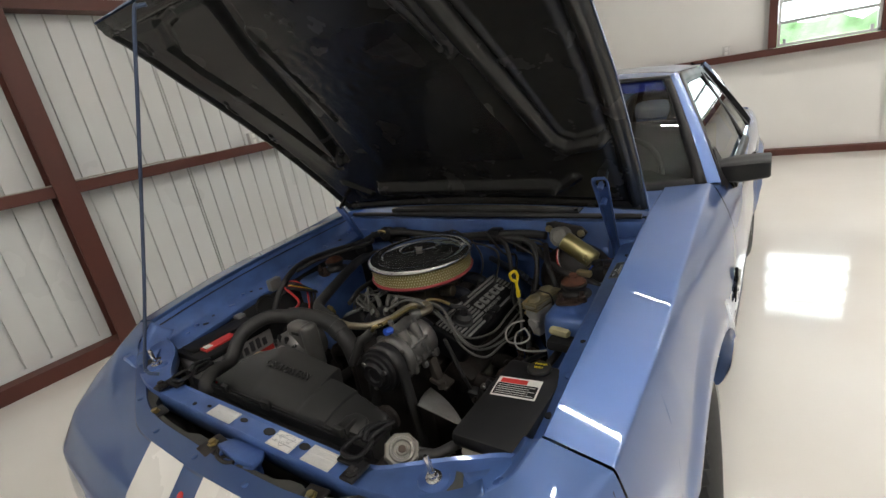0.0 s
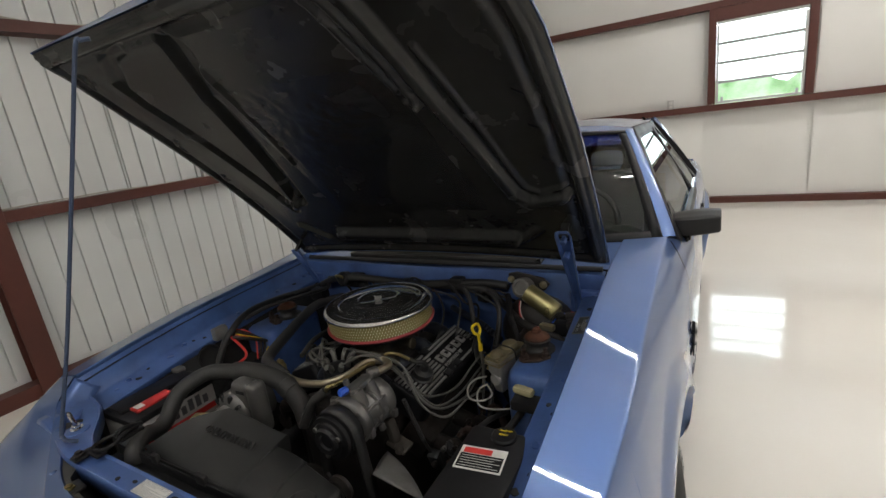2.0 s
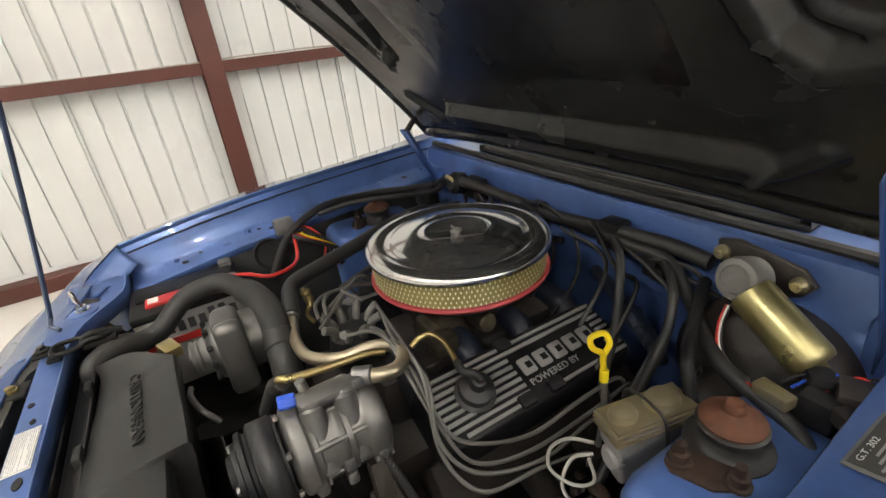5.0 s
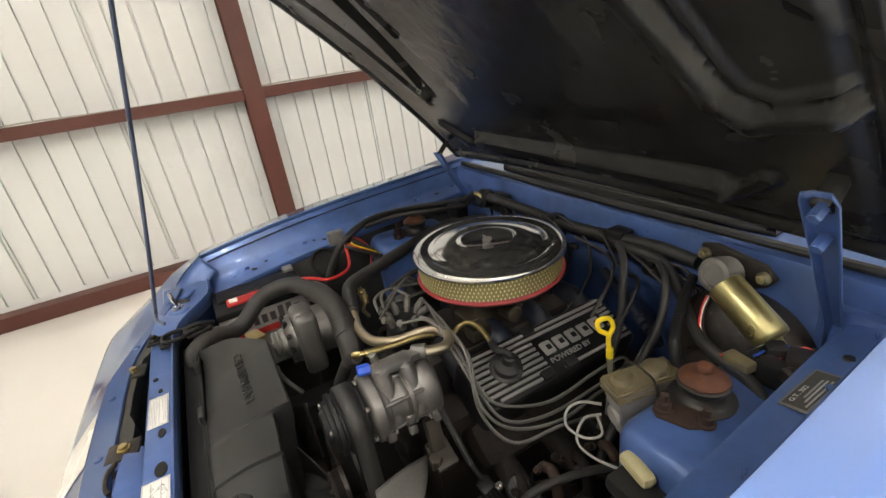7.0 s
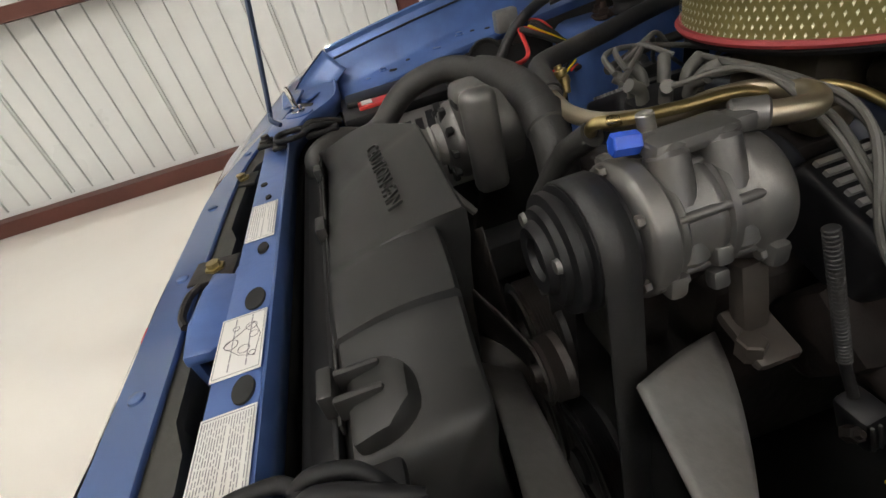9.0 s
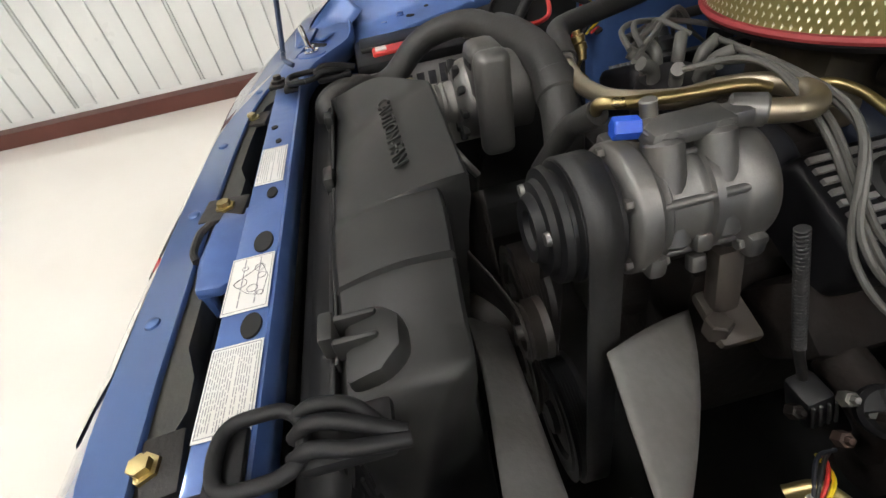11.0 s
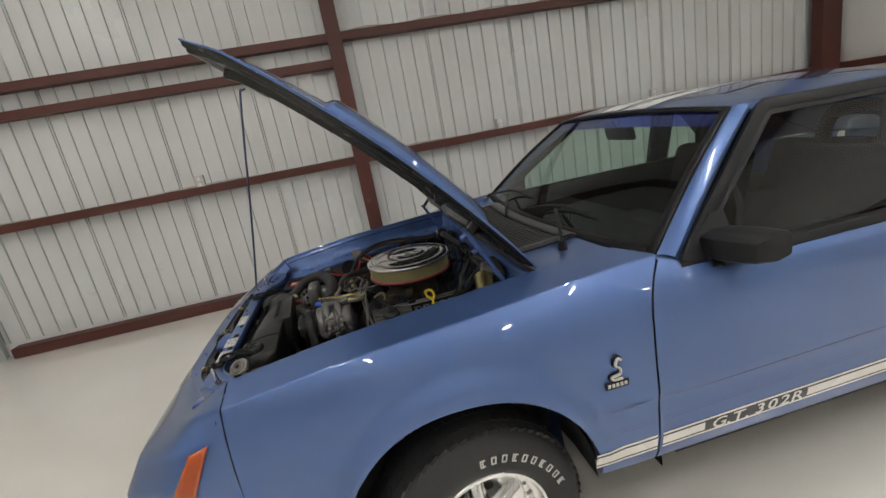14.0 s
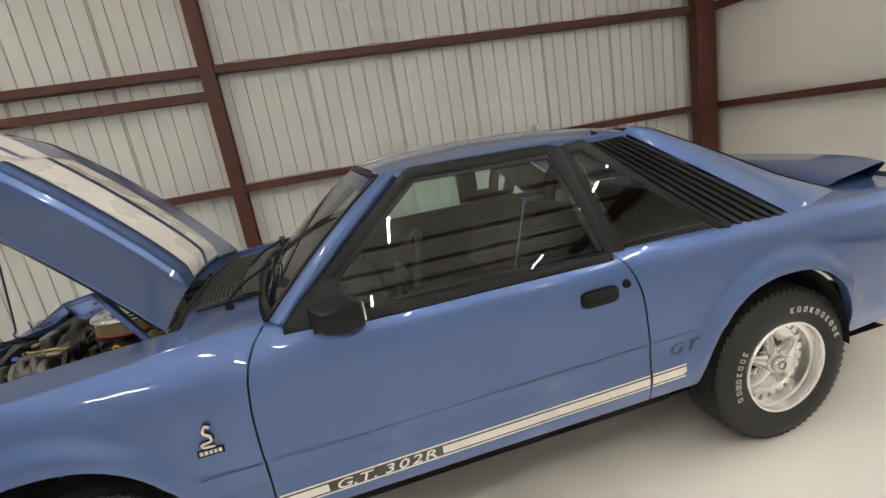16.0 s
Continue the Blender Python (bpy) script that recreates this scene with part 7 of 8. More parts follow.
part("hose_elbow", bm, M_HOSE, h1, "thicker moulded hose elbow")
bm = bm_new()
rod(bm, (-0.100, -0.318, 0.842), (-0.066, -0.322, 0.824), 0.0290, 24)
part("hose_clamp", bm, M_HOSE, h1)
hose("suction_hose", [(-0.140, -0.282, 0.842), (-0.185, -0.272, 0.848), (-0.255, -0.245, 0.852), (-0.310, -0.160, 0.848), (-0.360, -0.060, 0.846), (-0.405, 0.05, 0.850), (-0.44, 0.17, 0.850), (-0.43, 0.30, 0.83)], 0.0175, M_HOSE, "black suction hose")
hose("vacuum_hose", [(-0.20, -0.16, 0.83), (-0.24, -0.05, 0.835), (-0.22, 0.10, 0.84), (-0.15, 0.24, 0.85), (0.0, 0.30, 0.86)], 0.008)
hose("heater_hose", [(0.10, 0.315, 0.905), (0.155, 0.275, 0.925), (0.205, 0.235, 0.918), (0.235, 0.20, 0.88), (0.250, 0.175, 0.80), (0.285, 0.11, 0.755), (0.34, 0.07, 0.75)], 0.0080, M_RUBBER, "black heater hose")
hose("heater_hose", [(0.20, 0.315, 0.90), (0.275, 0.265, 0.915), (0.325, 0.215, 0.895), (0.340, 0.175, 0.83), (0.335, 0.13, 0.75), (0.36, 0.0, 0.62)], 0.0080, M_RUBBER, "black heater hose")
hose("convoluted_loom", [(0.330, 0.290, 0.900), (0.360, 0.225, 0.900), (0.385, 0.170, 0.880), (0.415, 0.120, 0.868), (0.44, 0.11, 0.80)], 0.0085, M_BLACKP, "ribbed black wiring loom", 0.0015, 14)
hose("wiring_harness", [(-0.52, 0.285, 0.885), (-0.42, 0.265, 0.925), (-0.30, 0.262, 0.938), (-0.18, 0.285, 0.925), (-0.02, 0.292, 0.918), (0.12, 0.285, 0.932), (0.25, 0.30, 0.935), (0.33, 0.30, 0.93)], 0.014, M_RUBBER, "taped black wiring harness")
hose("wiring_harness", [(0.05, 0.295, 0.915), (0.18, 0.275, 0.925), (0.27, 0.28, 0.915), (0.345, 0.24, 0.875), (0.43, 0.17, 0.86), (0.53, 0.15, 0.84), (0.58, 0.12, 0.82)], 0.011, M_RUBBER)
hose("wiring_harness", [(-0.52, 0.285, 0.885), (-0.545, 0.20, 0.888), (-0.56, 0.08, 0.900), (-0.555, -0.06, 0.905), (-0.535, -0.16, 0.875), (-0.54, -0.21, 0.82), (-0.54, -0.25, 0.75)], 0.011, M_RUBBER)
hose("wiring_harness", [(-0.50, 0.295, 0.900), (-0.42, 0.22, 0.905), (-0.44, 0.10, 0.915), (-0.50, 0.0, 0.91), (-0.545, -0.09, 0.89)], 0.007, M_RUBBER)
rnd = random.Random(11)
for k in range(12):
    x0 = -0.50 + 0.07 * k
    hose("vacuum_line", [(x0, 0.305, 0.88 + 0.03 * rnd.random()), (x0 + 0.05, 0.27, 0.90 + 0.05 * rnd.random()), (x0 + 0.12, 0.26 + 0.03 * rnd.random(), 0.86 + 0.06 * rnd.random()), (x0 + 0.18, 0.24, 0.82 + 0.05 * rnd.random()), (x0 + 0.20, 0.12, 0.76)], 0.0035 + 0.002 * rnd.random(), (M_RUBBER, M_HOSE, M_BLACKP)[k % 3], sub=6, n=6)
for x, z, w in ((0.14, 0.925, 0.05), (-0.33, 0.915, 0.07), (-0.08, 0.905, 0.045), (0.235, 0.90, 0.03)):
    bm = bm_new()
    box(bm, (x, 0.295, z), (w, 0.045, 0.055), 0.008)
    box(bm, (x + w * 0.6, 0.285, z - 0.015), (0.03, 0.03, 0.025), 0.006)
    part("vacuum_solenoid", bm, M_BLACKP, car, "black plastic vacuum valve")
for k in range(5):
    bm = bm_new()
    tube(bm, [(0.12 + 0.025 * k, 0.27, 0.845 - 0.012 * k), (0.20 + 0.02 * k, 0.235, 0.835 - 0.012 * k), (0.28 + 0.012 * k, 0.20, 0.82 - 0.01 * k)], 0.011, 10)
    part("plenum_duct", bm, M_BLOCK, car, "dark blue finned heater duct")

# engine: block, intake, heads, valve covers
bm = bm_new()
box(bm, (0, 0.02, 0.52), (0.34, 0.56, 0.34), 0.03)
box(bm, (0, -0.26, 0.66), (0.20, 0.08, 0.24), 0.03)
box(bm, (0, 0.02, 0.735), (0.20, 0.46, 0.11), 0.03)
blk = part("engine_block", bm, M_IRON, car, "dark greasy engine block")
bm = bm_new()
box(bm, (0, 0.03, 0.82), (0.13, 0.20, 0.10), 0.02)
box(bm, (0.03, -0.06, 0.80), (0.07, 0.06, 0.06), 0.015)
rod(bm, (0.075, 0.0, 0.835), (0.125, 0.0, 0.838), 0.018, 16)
rod(bm, (-0.075, 0.06, 0.835), (-0.125, 0.06, 0.838), 0.018, 16)
box(bm, (0.085, -0.075, 0.81), (0.04, 0.05, 0.035), 0.008)
part("carburetor", bm, surface("dirty_gold_metal", (0.075, 0.062, 0.042), 0.5, 0.5, 0.3, 60, 0.3, dirt=(0.02, 0.017, 0.014), dirt_amount=0.7, dirt_scale=22), car, "dirty metal carburetor")
for s in (1, -1):
    for k in range(4):
        bm = bm_new()
        y = -0.15 + 0.115 * k
        tube(bm, [(s * 0.05, y, 0.79), (s * 0.10, y, 0.785), (s * 0.14, y, 0.75)], 0.026, 10)
        part("intake_runner", bm, M_BLOCK, car)
    bm = bm_new()
    box(bm, (s * 0.222, 0.02, 0.650), (0.09, 0.44, 0.10), 0.02, rot("Y", s * 38))
    part("cylinder_head", bm, M_SCALE, car)
    for k in range(4):
        bm = bm_new()
        y = -0.16 + 0.12 * k
        tube(bm, [(s * 0.27, y, 0.64), (s * 0.33, y, 0.62), (s * 0.345, y + 0.02, 0.55)], 0.025, 10)
        part("exhaust_port", bm, M_SCALE, car)
    bm = bm_new()
    tube(bm, [(s * 0.345, -0.17, 0.56), (s * 0.35, 0.0, 0.545), (s * 0.345, 0.24, 0.50)], 0.03, 12)
    part("exhaust_manifold", bm, M_SCALE, car, "dark scaled exhaust manifold")
    VM = Matrix.Translation((s * 0.207, 0.020, 0.787)) @ rot("Y", s * 23).to_4x4()
    bm = bm_new()
    rows = []
    for hw, hl, z in ((0.068, 0.198, -0.075), (0.066, 0.196, -0.012), (0.062, 0.192, -0.003), (0.058, 0.188, 0.0)):
        rows.append([VM @ Vector((cx * hw, cy * hl, z)) for cx, cy, sx in [(math.copysign(abs(math.cos(a)) ** 0.22, math.cos(a)), math.copysign(abs(math.sin(a)) ** 0.12, math.sin(a)), 0) for a in [2 * math.pi * (k + 0.5) / 40 for k in range(40)]]])
    vs = sheet(bm, rows, True)
    bm.faces.new(vs[-1])
    vc = part("valve_cover", bm, M_TRIM, car, "black finned valve cover")
    for k in range(9):
        x = -0.050 + 0.0125 * k
        mid = 2 <= k <= 7
        spans = [(-0.182, -0.030), (0.155, 0.182)] if mid else [(-0.182, 0.182)]
        if k == 8:
            spans = [(-0.16, -0.03), (0.0, 0.182)]
        for y0, y1 in spans:
            bm = bm_new()
            box(bm, VM @ Vector((x * s, (y0 + y1) / 2, 0.0025)), (0.0058, y1 - y0, 0.005), 0.0, VM.to_3x3())
            part("fin", bm, M_RIBMETAL, vc, smooth=False)
    if s > 0:
        # name drawn as five plain blocks
        for k in range(5):
            c = VM @ Vector((-0.002, -0.005 + 0.034 * k, 0.0025))
            bm = bm_new()
            box(bm, c, (0.031, 0.027, 0.005), 0.0035, VM.to_3x3())
            blk5 = part("name_block", bm, M_RIBMETAL, vc, "raised bright metal block")
            bm = bm_new()
            box(bm, VM @ Vector((-0.002, -0.005 + 0.034 * k + 0.003, 0.0035)), (0.012, 0.012, 0.0045), 0.001, VM.to_3x3())
            part("block_hollow", bm, M_TRIM, blk5)
        lettering("cover_lettering", "POWERED BY", 0.0165, VM @ plane_pose((0.027, 0.035, 0.0012), (0, 1, 0), (-1, 0, 0)), M_RIBMETAL, vc, 0.0010, "small raised metal letters", 1.05)
        for x, y in ((0.048, -0.045), (0.048, 0.015), (-0.054, -0.02)):
            bm = bm_new()
            box(bm, VM @ Vector((x, y, 0.004)), (0.022, 0.030, 0.014), 0.004, VM.to_3x3())
            part("hold_down", bm, M_BLACKP, vc)
    # breather / oil filler
    om = VM @ Matrix.Translation((-0.002 * s, -0.112, 0))
    bm = bm_new()
    lathe(bm, [(0.034, 0.0), (0.034, 0.006), (0.031, 0.008), (0.028, 0.010), (0.028, 0.024), (0.020, 0.028), (0.014, 0.031), (0.011, 0.044), (0.007, 0.046), (0.006, 0.054), (0, 0.054)], om, 28)
    part("oil_filler_cap", bm, M_RUBBER, vc, "black rubber filler cap and elbow")
    if s > 0:
        e = om @ Vector((0, 0, 0.050))
        bm = bm_new()
        tube(bm, [e, e + Vector((-0.006, -0.006, 0.008)), (0.206, -0.110, 0.846), (0.186, -0.107, 0.849)], 0.0066, 10)
        part("breather_elbow", bm, M_RUBBER, car, "black rubber breather elbow")
        bm = bm_new()
        tube(bm, [(0.192, -0.109, 0.848), (0.168, -0.103, 0.850), (0.135, -0.100, 0.855), (0.109, -0.108, 0.857), (0.099, -0.125, 0.852), (0.100, -0.143, 0.843)], 0.0052, 10)
        part("breather_pipe", bm, M_YELLOWZINC, car, "yellow zinc breather pipe")

# dipstick
bm = bm_new()
c = Vector((0.318, 0.057, 0.876))
tube(bm, [c + Vector((0.004, 0.010, -0.055)), c + Vector((0.003, 0.008, -0.022)), c + Vector((0.006, 0.016, 0.0)), c + Vector((0.002, 0.008, 0.020)), c + Vector((-0.004, -0.012, 0.018)), c + Vector((-0.002, -0.010, 0.0)), c + Vector((0.002, 0.006, -0.014)), c + Vector((0.003, 0.008, -0.024))], 0.0046, 10)
rod(bm, c + Vector((0.004, 0.010, -0.068)), c + Vector((0.004, 0.010, -0.046)), 0.0068, 12)
part("dipstick", bm, M_YELLOW, car, "yellow looped dipstick handle")
hose("dipstick_tube", [c + Vector((0.004, 0.010, -0.06)), (0.322, 0.07, 0.74), (0.30, 0.08, 0.60)], 0.005, M_ALU_DULL)

# air cleaner
AC = Matrix.Translation((-0.016, 0.036, 0.009))
bm = bm_new()
lathe(bm, [(0.0, 0.9545), (0.058, 0.9545), (0.062, 0.9575), (0.067, 0.9545), (0.080, 0.9540), (0.122, 0.9530), (0.128, 0.9500), (0.138, 0.9455), (0.146, 0.9460), (0.152, 0.9495), (0.168, 0.9485), (0.176, 0.9455), (0.180, 0.9400), (0.180, 0.9340), (0.176, 0.9330)], AC, 96)
ac = part("air_cleaner", bm, M_CHROME, car, "round chrome air cleaner with exposed yellow filter")
bm = bm_new()
lathe(bm, [(0.012, 0.9545), (0.011, 0.9555), (0.006, 0.956), (0.005, 0.9595), (0, 0.960)], AC, 24)
nut = part("wing_nut", bm, M_ALU_DULL, ac, "dull plated wing nut")
bm = bm_new()
for s in (1, -1):
    box(bm, AC @ Vector((s * 0.008, s * 0.002, 0.9595)), (0.011, 0.0032, 0.006), 0.0015, rot("Z", 15) @ rot("Y", -s * 25))
part("wing", bm, M_ALU_DULL, nut)
bm = bm_new()
lathe(bm, [(0.1685, 0.934), (0.1685, 0.884)], AC, 96)
el = part("filter_element", bm, M_PAPERFILT, ac, "yellow pleated filter paper")
bm = bm_new()
for k in range(120):
    a = 2 * math.pi * k / 120
    for j in range(5):
        aa = a + (math.pi / 120 if j % 2 else 0)
        z0 = 0.8885 + 0.0088 * j
        ring = []
        for da, dz, r in ((-0.0085, 0.001, 0.1705), (0.0, -0.0022, 0.1725), (0.0085, 0.001, 0.1705), (0.0, 0.0042, 0.1722)):
            ring.append(bm.verts.new(AC @ Vector((r * math.cos(aa + da), r * math.sin(aa + da), z0 + dz))))
        bm.faces.new(ring)
tagged(part("filter_screen", bm, surface("plated_screen", (0.62, 0.60, 0.42), 0.30, 0.6, 0.1, 60), el, "expanded metal screen", smooth=False), kind="stuff")
for z0, z1, r in ((0.9335, 0.9305, 0.1660), (0.8850, 0.8775, 0.1745)):
    bm = bm_new()
    lathe(bm, [(0.160, z0), (r, z0), (r + 0.002, (z0 + z1) / 2), (r, z1), (0.160, z1)], AC, 96)
    part("filter_gasket", bm, M_REDRUB, el, "red rubber filter rim")
bm = bm_new()
lathe(bm, [(0.170, 0.8775), (0.171, 0.874), (0.166, 0.868), (0.10, 0.862), (0.07, 0.855), (0.066, 0.835), (0, 0.835)], AC, 72)
part("base_pan", bm, M_BLACKP, ac, "black filter base")

# distributor and plug wires
bm = bm_new()
lathe(bm, [(0.040, 0.76), (0.046, 0.80), (0.048, 0.82), (0.042, 0.85), (0.030, 0.856), (0, 0.857)], Matrix.Translation((0.0, -0.205, 0)), 28)
dist = part("distributor", bm, M_BLACKP, car, "black distributor cap")
for k in range(8):
    a = 2 * math.pi * k / 8 + 0.2
    bm = bm_new()
    p = Vector((0.032 * math.cos(a), -0.205 + 0.032 * math.sin(a), 0.845))
    tube(bm, [p, p + Vector((0.004 * math.cos(a), 0.004 * math.sin(a), 0.022)), p + Vector((0.022 * math.cos(a), 0.022 * math.sin(a), 0.034))], 0.0075, 10)
    part("plug_boot", bm, M_WIRE, dist, "grey rubber boot")
W = []
for k in range(4):
    a = 2 * math.pi * k / 8 - 0.5
    o = Vector((0.055 * math.cos(a), -0.205 + 0.055 * math.sin(a), 0.879))
    W.append([o, (0.10 + 0.012 * k, -0.195 + 0.008 * k, 0.896 - 0.003 * k), (0.175 + 0.013 * k, -0.185 + 0.004 * k, 0.868), (0.225 + 0.013 * k, -0.180 - 0.004 * k, 0.815 - 0.012 * k), (0.268 + 0.015 * k, -0.150 - 0.004 * k, 0.768 - 0.014 * k), (0.285 + 0.014 * k, -0.06, 0.752 - 0.012 * k), (0.292 + 0.012 * k, 0.06, 0.758 - 0.010 * k), (0.300 + 0.006 * k, 0.13 + 0.02 * k, 0.765 - 0.02 * k), (0.30, 0.16, 0.70)])
W[3][-3:] = [(0.335, 0.02, 0.70), (0.33, 0.03, 0.66)]
W[2][-2:] = [(0.33, 0.10, 0.73), (0.32, 0.13, 0.66)]
wr = random.Random(5)
for w in W:
    for i in range(2, len(w) - 2):
        w[i] = (w[i][0] + wr.uniform(-0.006, 0.006), w[i][1] + wr.uniform(-0.008, 0.008), w[i][2] + wr.uniform(-0.010, 0.006))
    hose("plug_wire", w, 0.0033, M_WIRE, "grey plug wire", n=8)
for k in range(4):
    a = 2 * math.pi * (k + 3) / 8
    o = Vector((0.055 * math.cos(a), -0.205 + 0.055 * math.sin(a), 0.879))
    hose("plug_wire", [o, (-0.07 - 0.01 * k, -0.19 + 0.012 * k, 0.893), (-0.13, -0.17 + 0.02 * k, 0.865), (-0.20, -0.14 + 0.03 * k, 0.82), (-0.26, -0.10 + 0.05 * k, 0.75)], 0.0033, M_WIRE, "grey plug wire", n=8)
for y0 in (-0.255, -0.24):
    hose("plug_wire", [(-0.02, y0, 0.885), (-0.06, y0 + 0.01, 0.895), (-0.09, -0.20, 0.89), (-0.10, -0.12, 0.87), (-0.06, -0.05, 0.85)], 0.0036, M_WIRE, "grey plug wire", n=8)

# refrigerant pipes
hose("refrigerant_pipe", [(-0.150, -0.282, 0.842), (-0.115, -0.287, 0.840), (-0.060, -0.297, 0.842), (0.005, -0.298, 0.850), (0.045, -0.286, 0.857), (0.080, -0.252, 0.864), (0.092, -0.212, 0.871), (0.118, -0.184, 0.877), (0.155, -0.180, 0.881), (0.182, -0.202, 0.884), (0.180, -0.232, 0.886), (0.165, -0.252, 0.886)], 0.0105, surface("dull_gold_pipe", (0.42, 0.37, 0.27), 0.36, 0.9, 0.12, 60, dirt=(0.3, 0.25, 0.18), dirt_amount=0.5, dirt_scale=14), "dull gold refrigerant pipe")
hose("refrigerant_pipe", [(0.095, -0.350, 0.880), (0.108, -0.352, 0.893), (0.118, -0.330, 0.893), (0.122, -0.275, 0.889), (0.128, -0.225, 0.888), (0.130, -0.200, 0.880)], 0.0060, M_YELLOWZINC, "bright yellow zinc pipe")
bm = bm_new()
rod(bm, (0.176, -0.238, 0.887), (0.160, -0.262, 0.886), 0.0140, 16)
part("pipe_fitting", bm, M_ALU, car)
bm = bm_new()
rod(bm, (-0.160, -0.280, 0.843), (-0.130, -0.285, 0.841), 0.015, 18)
part("pipe_fitting", bm, M_ALU, car)
bm = bm_new()
rod(bm, (-0.200, -0.232, 0.815), (-0.208, -0.229, 0.835), 0.008, 14)
lathe(bm, [(0.0105, 0.0), (0.0105, 0.010), (0.008, 0.012), (0.0105, 0.014), (0.0105, 0.022), (0.006, 0.024), (0.006, 0.030), (0, 0.030)], frame_of((-0.206, -0.230, 0.828), (-0.35, -0.2, 1)), 16)
tube(bm, [(-0.202, -0.232, 0.818), (-0.185, -0.245, 0.808), (-0.16, -0.24, 0.80)], 0.0045, 8)
part("service_fitting", bm, M_YELLOWZINC, car, "yellow zinc service fitting")
hose("discharge_hose", [(0.095, -0.348, 0.878), (0.075, -0.355, 0.862), (0.05, -0.36, 0.84), (0.02, -0.38, 0.78)], 0.013, M_HOSE)

# master cylinder
MM = Matrix.Translation((0.408, 0.050, 0.824)) @ rot("Z", -15).to_4x4() @ rot("X", 2).to_4x4() @ Matrix.Diagonal((0.92, 0.92, 1, 1))
bm = bm_new()
rows = []
for hw, hl, z in ((0.016, 0.050, -0.105), (0.020, 0.055, -0.09), (0.021, 0.058, -0.050), (0.0265, 0.064, -0.036), (0.0265, 0.064, -0.008), (0.029, 0.068, -0.006), (0.029, 0.068, 0.0)):
    rows.append([MM @ Vector((math.copysign(abs(math.cos(a)) ** 0.3, math.cos(a)) * hw, math.copysign(abs(math.sin(a)) ** 0.3, math.sin(a)) * hl, z)) for a in [2 * math.pi * (k + 0.5) / 32 for k in range(32)]])
vs = sheet(bm, rows, True)
bm.faces.new(vs[-1])
bm.faces.new(vs[0][::-1])
mc = part("master_cylinder", bm, M_CAST, car, "grey cast brake master cylinder")
bm = bm_new()
box(bm, MM @ Vector((0, 0, 0.002)), (0.060, 0.138, 0.005), 0.002, MM.to_3x3())
box(bm, MM @ Vector((0, 0, 0.007)), (0.055, 0.132, 0.005), 0.002, MM.to_3x3())
lid = part("reservoir_lid", bm, M_LID, mc, "pale plated pressed lid")
for y, r in ((-0.040, 0.019), (0.026, 0.024)):
    bm = bm_new()
    lathe(bm, [(r, 0.006), (r, 0.012), (r * 0.85, 0.020), (r * 0.4, 0.024), (0, 0.0245)], MM @ Matrix.Translation((0, y, 0)) @ Matrix.Diagonal((1, 1.15, 1, 1)), 24)
    part("lid_dome", bm, M_LID, lid)
bm = bm_new()
rod(bm, MM @ Vector((0, -0.064, -0.062)), MM @ Vector((0, -0.010, -0.062)), 0.0185, 18, 0.004)
part("cylinder_snout", bm, M_CAST, mc)
for z in (-0.0045, -0.0125):
    bm = bm_new()
    box(bm, MM @ Vector((0, 0, z)), (0.0610, 0.139, 0.0022), 0.001, MM.to_3x3())
    part("lid_crimp", bm, M_LID, lid)
for y in (-0.052, 0.048):
    bm = bm_new()
    rod(bm, MM @ Vector((-0.027, y, -0.035)), MM @ Vector((-0.033, y, -0.035)), 0.006, 8)
    part("line_fitting", bm, M_YELLOWZINC, mc)
bm = bm_new()
tube(bm, [MM @ Vector(p) for p in ((-0.040, -0.010, -0.05), (-0.040, -0.008, 0.008), (-0.020, -0.004, 0.020), (0.010, 0.0, 0.021), (0.038, 0.002, 0.010), (0.040, 0.004, -0.05))], 0.0022, 8)
part("wire_bail", bm, M_IRON, mc)
bm = bm_new()
rod(bm, (0.425, 0.09, 0.80), (0.44, 0.29, 0.82), 0.028, 20)
lathe(bm, [(0.0, -0.10), (0.04, -0.10), (0.10, -0.075), (0.122, -0.05), (0.126, -0.03), (0.122, 0.0), (0.10, 0.02), (0, 0.02)], frame_of((0.44, 0.30, 0.79), (0, 1, 0)), 40)
part("brake_booster", bm, M_IRON, car, "black brake booster")
for i, pts in enumerate(([(0.370, -0.005, 0.770), (0.340, -0.025, 0.765), (0.325, -0.045, 0.745), (0.335, -0.055, 0.720), (0.370, -0.045, 0.715), (0.390, -0.025, 0.727), (0.375, -0.02, 0.755)], [(0.365, 0.0, 0.74), (0.347, -0.025, 0.730), (0.36, -0.055, 0.707), (0.40, -0.055, 0.70), (0.46, -0.03, 0.70)])):
    hose("brake_pipe", pts, 0.0026, surface("pale_pipe", (0.42, 0.41, 0.38), 0.45, 0.2), "pale coiled brake pipe", n=8)

# wiper motor
bm = bm_new()
prism(bm, [(0.335, 0.975), (0.365, 0.982), (0.455, 0.965), (0.475, 0.945), (0.46, 0.925), (0.40, 0.895), (0.35, 0.91)], Matrix(((1, 0, 0, 0), (0, 0, 1, 0.296), (0, 1, 0, 0), (0, 0, 0, 1))), 0.012, 0.003)
wm = part("wiper_motor", bm, M_IRON, car, "gold-cased windshield wiper motor on a black bracket")
bm = bm_new()
lathe(bm, [(0.032, 0.02), (0.033, -0.014), (0.030, -0.019), (0.022, -0.021), (0.020, -0.018), (0, -0.018)], frame_of((0.398, 0.262, 0.943), (0.12, 1, -0.25)), 32)
part("gear_cover", bm, M_ALU_DULL, wm, "round grey gear cover")
bm = bm_new()
a, b = Vector((0.418, 0.242, 0.938)), Vector((0.516, 0.226, 0.880))
L = (b - a).length
